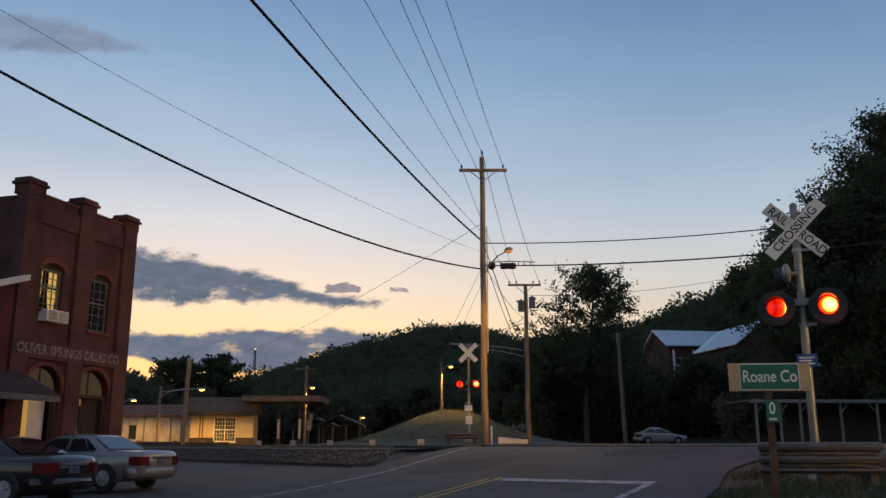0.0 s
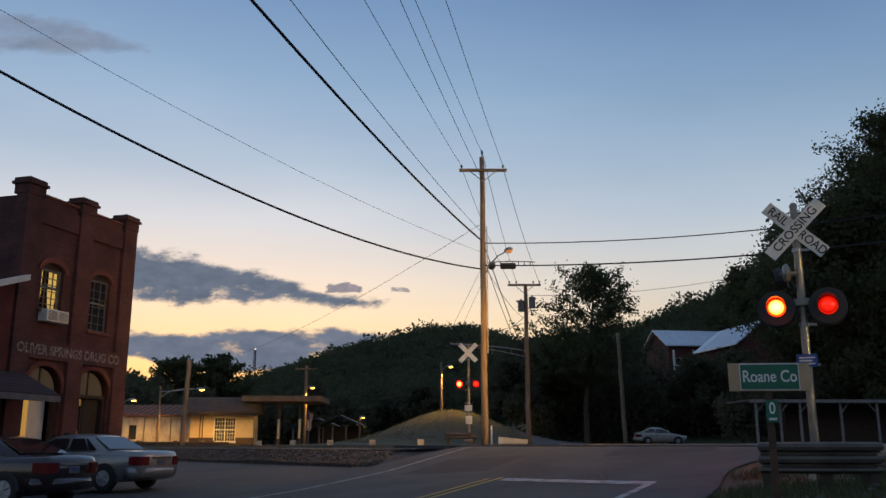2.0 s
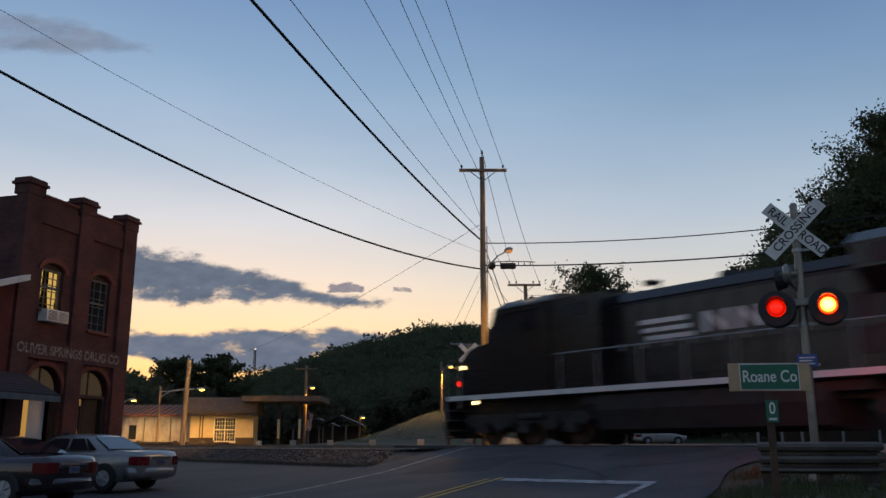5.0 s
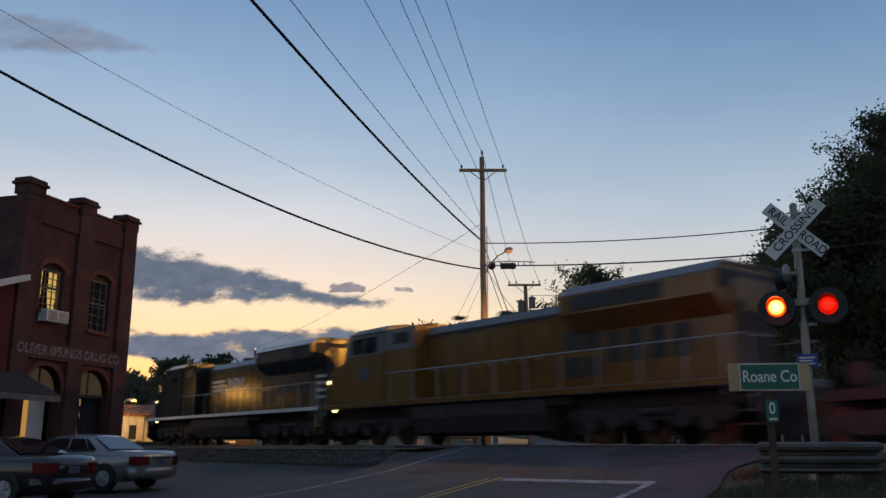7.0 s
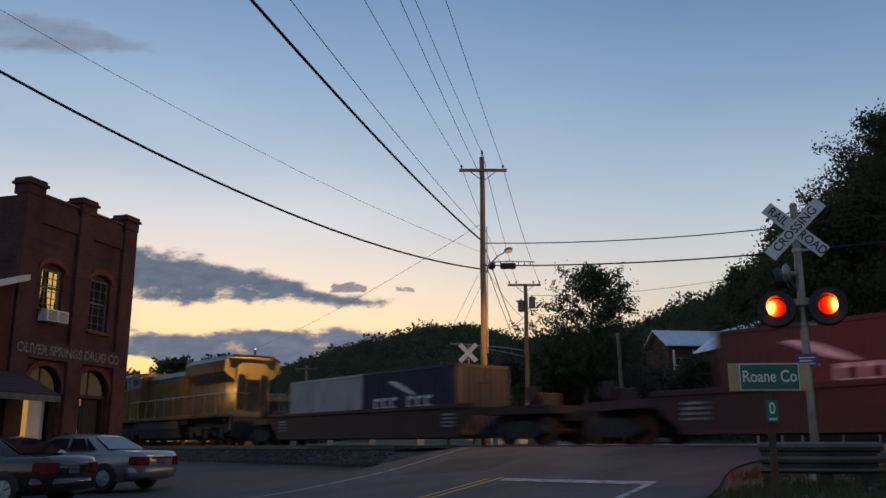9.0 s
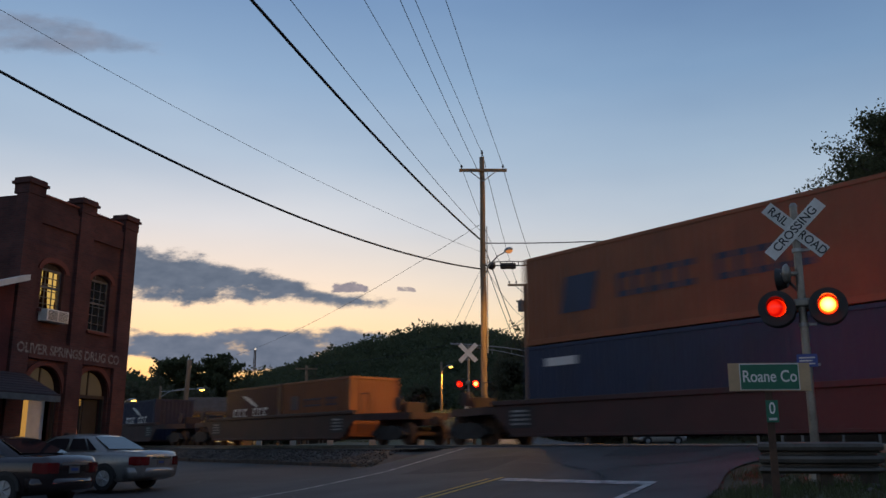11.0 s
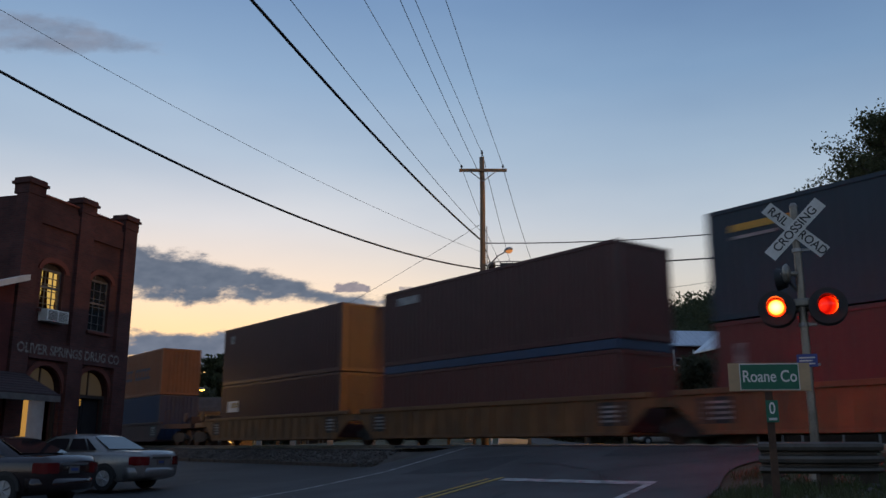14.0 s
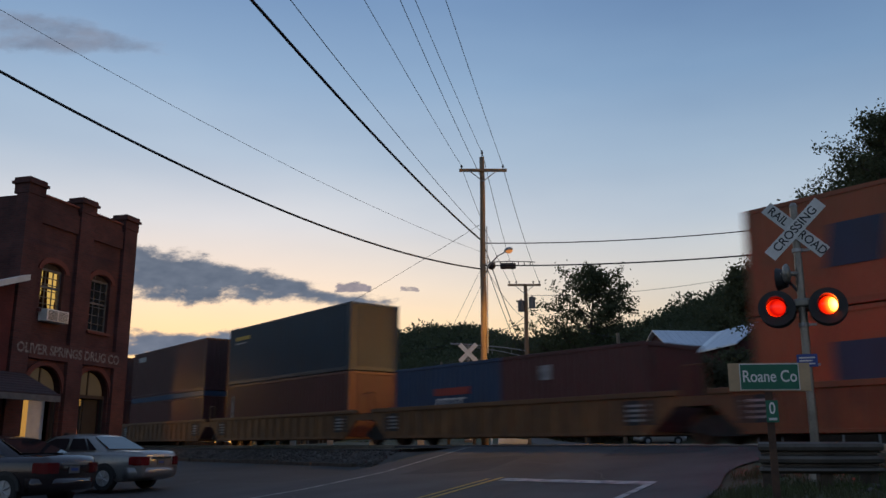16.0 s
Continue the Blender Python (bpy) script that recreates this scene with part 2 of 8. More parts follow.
def box(bm, x0, x1, y0, y1, z0, z1, bevel=0.0, m=None):
    g = bmesh.ops.create_cube(bm, size=1.0, matrix=Matrix.Translation(((x0 + x1) / 2, (y0 + y1) / 2, (z0 + z1) / 2)) @ Matrix.Diagonal((abs(x1 - x0), abs(y1 - y0), abs(z1 - z0), 1)))
    vs = g["verts"]
    if bevel:
        es = list({e for v in vs for e in v.link_edges})
        r = bmesh.ops.bevel(bm, geom=es, offset=bevel, segments=2, affect="EDGES", profile=0.6)
        vs = list({v for f in r["faces"] for v in f.verts} | {v for v in vs if v.is_valid})
    if m is not None:
        bmesh.ops.transform(bm, matrix=m, verts=vs)
    return bm


def rod(bm, p0, p1, r0, r1=None, seg=10, caps=True):
    p0, p1 = Vector(p0), Vector(p1)
    r1 = r0 if r1 is None else r1
    ax = (p1 - p0)
    if ax.length < 1e-6:
        return bm
    q = ax.to_track_quat("Z", "Y").to_matrix()
    ring = lambda p, r: [bm.verts.new(p + q @ Vector((r * math.cos(2 * math.pi * i / seg), r * math.sin(2 * math.pi * i / seg), 0))) for i in range(seg)]
    a, b = ring(p0, r0), ring(p1, r1)
    for i in range(seg):
        j = (i + 1) % seg
        bm.faces.new((a[i], a[j], b[j], b[i]))
    if caps:
        bm.faces.new(a[::-1])
        bm.faces.new(b)
    return bm


def tube(bm, pts, r, seg=8):
    return spine(bm, pts, [r] * len(pts), seg)


def spine(bm, pts, radii, seg=8):
    """One unbroken round bar through all points."""
    pts = [Vector(p) for p in pts]
    prev = None
    for i, (p, r) in enumerate(zip(pts, radii)):
        d = (pts[min(i + 1, len(pts) - 1)] - p).normalized() + (p - pts[max(i - 1, 0)]).normalized()
        q = d.to_track_quat("Z", "Y").to_matrix()
        ring = [bm.verts.new(p + q @ Vector((r * math.cos(2 * math.pi * k / seg), r * math.sin(2 * math.pi * k / seg), 0))) for k in range(seg)]
        if prev:
            # start each ring where it twists least against the one before
            o = min(range(seg), key=lambda s: sum((ring[(k + s) % seg].co - prev[k].co).length for k in range(0, seg, 2)))
            ring = ring[o:] + ring[:o]
            for k in range(seg):
                bm.faces.new((prev[k], prev[(k + 1) % seg], ring[(k + 1) % seg], ring[k]))
        else:
            bm.faces.new(ring[::-1])
        prev = ring
    bm.faces.new(prev)
    bmesh.ops.recalc_face_normals(bm, faces=bm.faces)
    return bm


def prism(bm, outline, axis, a, b):
    """Closed outline of (u, v) pushed along an axis from a to b: 'x' gives (a, u, v), 'y' gives (u, a, v), 'z' gives (u, v, a)."""
    put = {"x": lambda u, v, k: (k, u, v), "y": lambda u, v, k: (u, k, v), "z": lambda u, v, k: (u, v, k)}[axis]
    lo = [bm.verts.new(put(u, v, a)) for u, v in outline]
    hi = [bm.verts.new(put(u, v, b)) for u, v in outline]
    k = len(outline)
    for i in range(k):
        j = (i + 1) % k
        bm.faces.new((lo[i], lo[j], hi[j], hi[i]))
    bm.faces.new(lo[::-1])
    bm.faces.new(hi)
    bmesh.ops.recalc_face_normals(bm, faces=bm.faces)
    return bm


def ball(bm, c, r, seg=16, squash=(1, 1, 1)):
    bmesh.ops.create_uvsphere(bm, u_segments=seg, v_segments=max(6, seg // 2), radius=1.0,
                              matrix=Matrix.Translation(c) @ Matrix.Diagonal((r * squash[0], r * squash[1], r * squash[2], 1)))
    return bm


def words(text, size, depth=0.004, align="CENTER", stretch=1.0, weight=0.012):
    """Flat lettering as a mesh in the xz plane, facing -y."""
    cu = bpy.data.curves.new("letters", "FONT")
    cu.offset = size * weight
    cu.body, cu.size, cu.extrude, cu.align_x, cu.align_y = text, size, depth, align, "CENTER"
    tmp = bpy.data.objects.new("letters", cu)
    scene.collection.objects.link(tmp)
    me = bpy.data.meshes.new_from_object(tmp.evaluated_get(bpy.context.evaluated_depsgraph_get()))
    me.materials.clear()
    bpy.data.objects.remove(tmp)
    me.transform(Matrix.Rotation(radians(90), 4, "X") @ Matrix.Diagonal((stretch, 1, 1, 1)))
    return me


def quads(name, V, material):
    """Mesh from an array of shape (n, 4, 3): n loose quads."""
    k = len(V)
    me = bpy.data.meshes.new(name)
    me.vertices.add(4 * k)
    me.vertices.foreach_set("co", np.ascontiguousarray(V, dtype=np.float32).ravel())
    me.loops.add(4 * k)
    me.loops.foreach_set("vertex_index", np.arange(4 * k, dtype=np.int32))
    me.polygons.add(k)
    me.polygons.foreach_set("loop_start", np.arange(0, 4 * k, 4, dtype=np.int32))
    me.polygons.foreach_set("loop_total", np.full(k, 4, dtype=np.int32))
    me.update(calc_edges=True)
    me.materials.append(material)
    return me


def leaf_quads(rng, centres, size, jitter=0.0):
    """A randomly turned, slightly long leaf or spray at each centre."""
    k = len(centres)
    c = centres + rng.normal(0, 1, (k, 3)) * jitter
    a = rng.normal(0, 1, (k, 3))
    a /= np.linalg.norm(a, axis=1)[:, None]
    b = np.cross(a, rng.normal(0, 1, (k, 3)))
    b /= np.linalg.norm(b, axis=1)[:, None]
    s = (size * rng.uniform(0.55, 1.25, (k, 1)))
    a, b = a * s, b * s * rng.uniform(0.45, 0.8, (k, 1))
    return np.stack([c - a, c - b * 0.9 - a * 0.1, c + a, c + b * 0.9 + a * 0.15], axis=1)


def smooth_step(a, b, v):
    t = np.clip((np.asarray(v, float) - a) / (b - a), 0, 1)
    return t * t * (3 - 2 * t)

# ---- the lie of the land ----
TH = radians(37.5)                      # the track runs this far to the left of the view's middle
N = np.array([math.cos(TH), math.sin(TH)])     # across the track, away from the camera
T = np.array([-math.sin(TH), math.cos(TH)])    # along the track, the way the train goes
TRACK = 20.0                            # from the camera to the middle of the track
RAIL_Z = 0.04
ROAD_A = radians(29.5)
RD = np.array([math.sin(ROAD_A), math.cos(ROAD_A)])
RN = np.array([math.cos(ROAD_A), -math.sin(ROAD_A)])

# left of -26 an added unseen ridge, raised to block low western sky
RIDGE_AZ = [-85, -60, -40, -30, -26, -20, -15.3, -13.2, -10.4, -6.1, -1.6, 1.7, 5.1, 9, 13.9, 18.5, 22.3, 30, 45, 70]
RIDGE_H = [40, 48, 44, 26, 17, 16, 13, 15, 20.5, 25.5, 28.5, 30, 22.5, 19, 20, 23, 25, 26, 24, 20]
RIDGE_D = [280, 280, 280, 290, 300, 320, 350, 340, 330, 300, 280, 280, 260, 230, 200, 180, 150, 120, 110, 110]


def height(x, y):
    x, y = np.asarray(x, float), np.asarray(y, float)
    dd = x * N[0] + y * N[1]
    c = x * RN[0] + y * RN[1]
    road = np.interp(dd, [-20, 0, 5, 8, 10, 13.1, 15.5, 17.2, 18.6], [-1.6, -1.38, -1.28, -1.14, -1.0, -0.70, -0.35, -0.10, -0.02])
    lot = np.interp(dd, [-20, 0, 6, 8, 10.5, 13.5, 15.0, 16.8, 17.5, 18.2], [-1.6, -1.38, -1.30, -1.22, -1.10, -0.96, -0.88, -0.80, -0.66, -0.40])
    grass = np.interp(dd, [-20, 0, 5, 8, 10, 13, 15.5, 17.2, 18.6], [-1.6, -1.38, -1.15, -0.78, -0.64, -0.60, -0.38, -0.16, -0.10])
    left = 1 - smooth_step(-17.0, -13.8, c)
    right = smooth_step(-3.4, -2.2, c)
    z = road * (1 - left) * (1 - right) + lot * left + grass * right * (1 - left)
    onroad = (1 - left) * (1 - right)
    bed = np.where(dd > 18.2, smooth_step(18.2, 18.6, dd), 0.0)
    z = z * (1 - bed) + bed * (-0.02 * onroad - 0.36 * (1 - onroad))
    far = smooth_step(23.0, 27.0, dd)
    z = z * (1 - far) + far * 0.06
    # grassy bank beyond the crossing, the wooded slope to the east, the ridges with their added light-blocking left end
    z = z + 3.0 * np.exp(-(((x - 0.6) / 5.8) ** 2)) * smooth_step(50, 76, y) * (y > 0)
    z = z + 0.17 * np.maximum(0, np.minimum(y - 76 + (x - 12) * 0.25, 60)) * smooth_step(6, 16, x) * (y > 0)
    az = np.degrees(np.arctan2(x, np.where(np.abs(y) < 1e-6, 1e-6, y)))
    r = np.hypot(x, y)
    front = (y > 0)
    top, dist = np.interp(az, RIDGE_AZ, RIDGE_H), np.interp(az, RIDGE_AZ, RIDGE_D)
    ridge = top * smooth_step(0.42, 1.0, r / dist) * (1 - 0.6 * smooth_step(1.05, 2.2, r / dist))
    back = 30 * smooth_step(150, 400, r)
    return np.where(front & (ridge > 0.3) & (r > 60), np.maximum(z, ridge), np.where(~front & (back > 0.1), back + z, z))


def build_ground():
    rings = np.concatenate([np.arange(0.8, 62, 0.55), 62 * 1.055 ** np.arange(0, 74)])
    azs = np.radians(np.concatenate([np.arange(-46, 46, 1.0), np.arange(46, 314, 4.0)]))
    gx, gy = np.outer(rings, np.sin(azs)), np.outer(rings, np.cos(azs))
    gz = height(gx, gy)
    gz = gz + 0.03 * np.sin(gx * 1.7 + gy * 0.9) * (np.abs(gx * RN[0] + gy * RN[1] + 8) > 8) * (np.hypot(gx, gy) > 6) * (gx * N[0] + gy * N[1] > 23)
    nr, na = gx.shape
    verts = [(0, 0, float(height(0, 0)))] + list(zip(gx.ravel().tolist(), gy.ravel().tolist(), gz.ravel().tolist()))
    faces = [(0, 1 + j, 1 + (j + 1) % na) for j in range(na)]
    for i in range(nr - 1):
        for j in range(na):
            k = (j + 1) % na
            faces.append((1 + i * na + j, 1 + (i + 1) * na + j, 1 + (i + 1) * na + k, 1 + i * na + k))
    me = bpy.data.meshes.new("ground")
    me.from_pydata(verts, [], faces)
    for p in me.polygons:
        p.use_smooth = True
    me.materials.append(SOIL)
    bm = bmesh.new(); bm.from_mesh(me); bmesh.ops.recalc_face_normals(bm, faces=bm.faces); bm.to_mesh(me); bm.free()
    return tagged(new("ground", me), "short dry grass and bare earth round the crossing", "ground", kind="structure")


def draped(name, rows, material, lift, label, category, parent=None, kind="structure"):
    """A sheet over the ground from rows of (x, y) points."""
    bm = B()
    grid = [[bm.verts.new((x, y, float(height(x, y)) + lift)) for x, y in row] for row in rows]
    for r0, r1 in zip(grid[:-1], grid[1:]):
        for i in range(len(r0) - 1):
            bm.faces.new((r0[i], r0[i + 1], r1[i + 1], r1[i]))
    bmesh.ops.recalc_face_normals(bm, faces=bm.faces)
    for f in bm.faces:
        f.smooth = True
        if f.normal.z < 0:
            f.normal_flip()
    ob = part(name, bm, material, parent)
    if parent is None:
        tagged(ob, label, category, kind=kind)
    return ob


def road_pt(along, across):
    p = RD * along + RN * across
    return float(p[0]), float(p[1])


def track_pt(s, across):
    p = N * (TRACK + across) + T * s
    return float(p[0]), float(p[1])


ground = build_ground()
alongs = np.concatenate([np.arange(-30, 8, 2.0), np.arange(8, 32, 0.4), np.arange(32, 50, 1.0)])


EDGE_A, EDGE_C = (14.0, 15.5, 17.0, 17.9, 18.5, 19.0, 20.0, 21.5, 27.0), (-3.35, -3.42, -3.62, -3.58, -3.35, -2.9, -1.2, 0.4, 1.6)


def road_right(a):
    """The right edge swings out to the side street before the track."""
    return float(np.interp(a, EDGE_A, EDGE_C))


road = draped("road", [[road_pt(a, c) for c in np.linspace(-13.7, road_right(a), 22)] for a in alongs], ASPHALT, 0.03,
              "worn grey asphalt road over the level crossing", "road")
lot = draped("parking_lot", [[track_pt(s, dd - TRACK) for s in np.linspace((13.73 + 0.3908 * dd) / 0.920, 95, 70)] for dd in np.linspace(-12, 17.1, 52)], LOT, 0.022,
             "dark patched asphalt parking lot beside the shop", "parking lot")
side_street = draped("side_street", [[(x, y) for y in np.linspace(36 + 0.25 * x, 71.5, 30)] for x in np.arange(5.5, 75, 1.5)], ASPHALT, 0.035,
                     "grey asphalt street beyond the track", "road")


def stripe(name, a0, a1, c0, c1, material, skew=0.0, lift=0.042, parent=None):
    k = max(3, int(abs(a1 - a0) / 0.4) + 2)
    kc = max(2, int(abs(c1 - c0) / 0.4) + 2)
    return draped(name, [[road_pt(a + skew * (c - c0), c) for c in np.linspace(c0, c1, kc)] for a in np.linspace(a0, a1, k)], material, lift, "", "", parent)


stripe("edge_line", 6, 24.6, -12.95, -12.85, WORN_WHITE, parent=road)
stripe("centre_line", 4, 17.6, -8.86, -8.76, WORN_YELLOW, parent=road)
stripe("centre_line", 4, 17.8, -8.60, -8.50, WORN_YELLOW, parent=road)
stripe("edge_line", 6, 16.0, -4.87, -4.72, WORN_WHITE, parent=road)
stripe("stop_line", 17.2, 17.62, -8.40, -4.72, WORN_WHITE, skew=-0.33, parent=road)


# ---- the railway ----
def build_track():
    tr = thing("railway_track", Matrix.Identity(4), "single railway track on stone ballast with steel rails", "railway track", kind="structure")
    bm = B()
    ss = np.arange(-90, 130, 1.0)
    prof = [(-2.6, -0.62), (-1.75, -0.20), (-1.3, -0.13), (1.3, -0.13), (1.75, -0.20), (2.6, -0.5)]
    rows = [[bm.verts.new((*track_pt(s, a), z + random.uniform(-0.025, 0.025))) for a, z in prof] for s in ss]
    for i, (r0, r1) in enumerate(zip(rows[:-1], rows[1:])):
        x, y = track_pt(ss[i], -1.5)
        c = x * RN[0] + y * RN[1]
        if -14.6 < c < 0.2:
            continue
        for j in range(len(prof) - 1):
            bm.faces.new((r0[j], r0[j + 1], r1[j + 1], r1[j]))
    bmesh.ops.recalc_face_normals(bm, faces=bm.faces)
    part("ballast_bed", bm, BALLAST, tr)
    for side in (-0.75, 0.75):
        bm = B()
        out = [(-0.075, -0.13), (0.075, -0.13), (0.075, -0.115), (0.012, -0.09), (0.012, 0.005), (0.036, 0.01), (0.036, 0.04), (-0.036, 0.04), (-0.036, 0.01), (-0.012, 0.005), (-0.012, -0.09), (-0.075, -0.115)]
        a, b = track_pt(-90, side), track_pt(129, side)
        prism(bm, out, "x", 0, 219)
        part("rail", bm, STEEL_RAIL, tr).matrix_basis = Matrix.Translation((a[0], a[1], 0)) @ Matrix.Rotation(math.atan2(T[1], T[0]), 4, "Z")
    me = None
    rz = math.atan2(T[1], T[0])
    for i in range(150):
        s = -25 + i * 0.55
        x, y = track_pt(s, 0)
        c = x * RN[0] + y * RN[1]
        if -14.6 < c < 0.2:
            continue
        if me is None:
            bm = B()
            box(bm, -0.115, 0.115, -1.3, 1.3, -0.28, -0.105, 0.01)
            ob = part("sleeper", bm, DARK_WOOD, tr)
            me = ob.data
        else:
            ob = part("sleeper", me, None, tr)
        ob.matrix_basis = Matrix.Translation((x, y, 0)) @ Matrix.Rotation(rz + random.uniform(-0.01, 0.01), 4, "Z")
    # crossing panels level with the rail heads
    for a0, a1 in ((-1.75, -0.84), (-0.66, 0.66), (0.84, 1.75)):
        bm = B()
        box(bm, 0, 16.5, a0, a1, -0.06, 0.022, 0.01)
        x, y = track_pt(10.2, 0)
        part("crossing_panel", bm, ASPHALT, tr).matrix_basis = Matrix.Translation((x, y, 0)) @ Matrix.Rotation(rz, 4, "Z")
    # loose ballast stones along the near shoulder
    rng = np.random.default_rng(5)
    k = 5200
    s = rng.uniform(26.5, 66, k)
    a = -1.3 - rng.random(k) ** 1.1 * 1.75
    p = N[None] * (TRACK + a)[:, None] + T[None] * s[:, None]
    z = np.where(a > -1.75, -0.15, np.interp(a, [-3.1, -2.6, -1.75], [-0.80, -0.58, -0.19]))
    bm = B()
    V, Fs = [], []
    shape = np.array([(1, 0, 0), (-1, 0, 0), (0, 1, 0), (0, -1, 0), (0, 0, 0.8), (0, 0, -0.8)])
    tris = [(0, 2, 4), (2, 1, 4), (1, 3, 4), (3, 0, 4), (2, 0, 5), (1, 2, 5), (3, 1, 5), (0, 3, 5)]
    for i in range(k):
        w = shape * rng.uniform(0.03, 0.07, (1, 3)) + rng.normal(0, 0.008, (6, 3))
        V.extend((w + np.array([p[i, 0], p[i, 1], z[i]])).tolist())
        Fs.extend([(t[0] + 6 * i, t[1] + 6 * i, t[2] + 6 * i) for t in tris])
    bm.free()
    me = bpy.data.meshes.new("ballast_stones")
    me.from_pydata(V, [], Fs)
    me.materials.append(BALLAST)
    tagged(part("ballast_stones", me, None, tr), kind="stuff")
    # timber edging at the foot of the ballast
    for i in range(13):
        s0 = 27.5 + i * 3.05
        x, y = track_pt(s0, -2.95)
        bm = B()
        box(bm, 0, 2.98, -0.11, 0.11, -0.16, 0.12, 0.02)
        part("edging_timber", bm, DARK_WOOD, tr).matrix_basis = Matrix.Translation((x, y, -0.70 + random.uniform(-0.03, 0.02))) @ Matrix.Rotation(rz + random.uniform(-0.012, 0.012), 4, "Z")
    return tr


track = build_track()


def kerb_blocks():
    """Pale concrete stops in a row beyond the track."""
    bm = B()
    box(bm, -0.17, 0.17, -0.1, 0.1, 0.0, 0.42, 0.03)
    first = tagged(part("concrete_stop", bm, CONCRETE), "short pale concrete stop beside the track", "concrete stop", "concrete stops beside the track")
    for i, u in enumerate((-0.341, -0.320, -0.295, -0.270, -0.207, -0.169, -0.127, -0.0795, -0.025)):
        y = 25.6 / (N[0] * u + N[1])
        m = pose(u * y, y, float(height(u * y, y)) - 0.03, 0, 0, random.uniform(-8, 8))
        if i == 0:
            first.matrix_basis = m
        else:
            copy_thing(first, m)


kerb_blocks()

# ---- the train ----
SPEED = 14.8
HEADING = math.degrees(math.atan2(T[1], T[0]))
riders = []        # (thing, distance behind the reference point, height)


def on_track(s, z=0.0):
    x, y = track_pt(s, 0)
    return pose(x, y, RAIL_Z + z, 0, 0, HEADING)


def rides(ob, q, z=0.0):
    ob.matrix_basis = on_track(-q, z)
    riders.append((ob, q, z))
    return ob


wheels = []


def wheelset(parent, x, r):
    """An axle with two flanged wheels, turning about y."""
    bm = B()
    rod(bm, (0, -0.9, 0), (0, 0.9, 0), 0.09, seg=10)
    for y in (-0.75, 0.75):
        rod(bm, (0, y - 0.065, 0), (0, y + 0.065, 0), r, seg=28)
        sg = 1 if y < 0 else -1
        rod(bm, (0, y + sg * 0.065, 0), (0, y + sg * 0.10, 0), r + 0.028, seg=28)
        rod(bm, (0, y - sg * 0.065, 0), (0, y - sg * 0.085, 0), r * 0.45, r * 0.4, seg=16)
        for k in range(4):
            a = k * math.pi / 2
            rod(bm, (0.6 * r * math.cos(a), y - sg * 0.055, 0.6 * r * math.sin(a)), (0.6 * r * math.cos(a), y - sg * 0.075, 0.6 * r * math.sin(a)), 0.06, seg=8)
    ob = part("wheelset", bm, RUST, parent)
    ob.matrix_basis = pose(x, 0, r)
    wheels.append((ob, x, r))
    return ob


def freight_truck(parent, x):
    tk = part("truck", B(), TRUCK_GREY, parent)
    bm = B()
    for y in (-1.0, 1.0):
        prism(bm, [(-1.15, 0.38), (-0.95, 0.55), (-0.45, 0.72), (0.45, 0.72), (0.95, 0.55), (1.15, 0.38), (0.85, 0.30), (0.5, 0.2), (-0.5, 0.2), (-0.85, 0.30)], "y", y - 0.08, y + 0.08)
        for k in (-0.22, -0.08, 0.08, 0.22):
            rod(bm, (k, y, 0.22), (k, y, 0.62), 0.055, seg=8)
        for ax in (-0.88, 0.88):
            rod(bm, (ax, y - 0.12, 0.42), (ax, y + 0.14, 0.42), 0.13, seg=12)
    box(bm, -0.25, 0.25, -1.05, 1.05, 0.45, 0.68, 0.03)
    bm.to_mesh(tk.data)
    bm.free()
    tk.matrix_basis = pose(x, 0, 0)
    for ax in (-0.88, 0.88):
        wheelset(tk, ax, 0.42)
    return tk


def coupler(parent, x, way):
    bm = B()
    box(bm, min(x, x + way * 0.75), max(x, x + way * 0.75), -0.09, 0.09, 0.78, 0.98, 0.02)
    box(bm, x + way * 0.45 - 0.15, x + way * 0.45 + 0.15, -0.17, 0.17, 0.70, 1.06, 0.04)
    part("coupler", bm, RUST, parent)


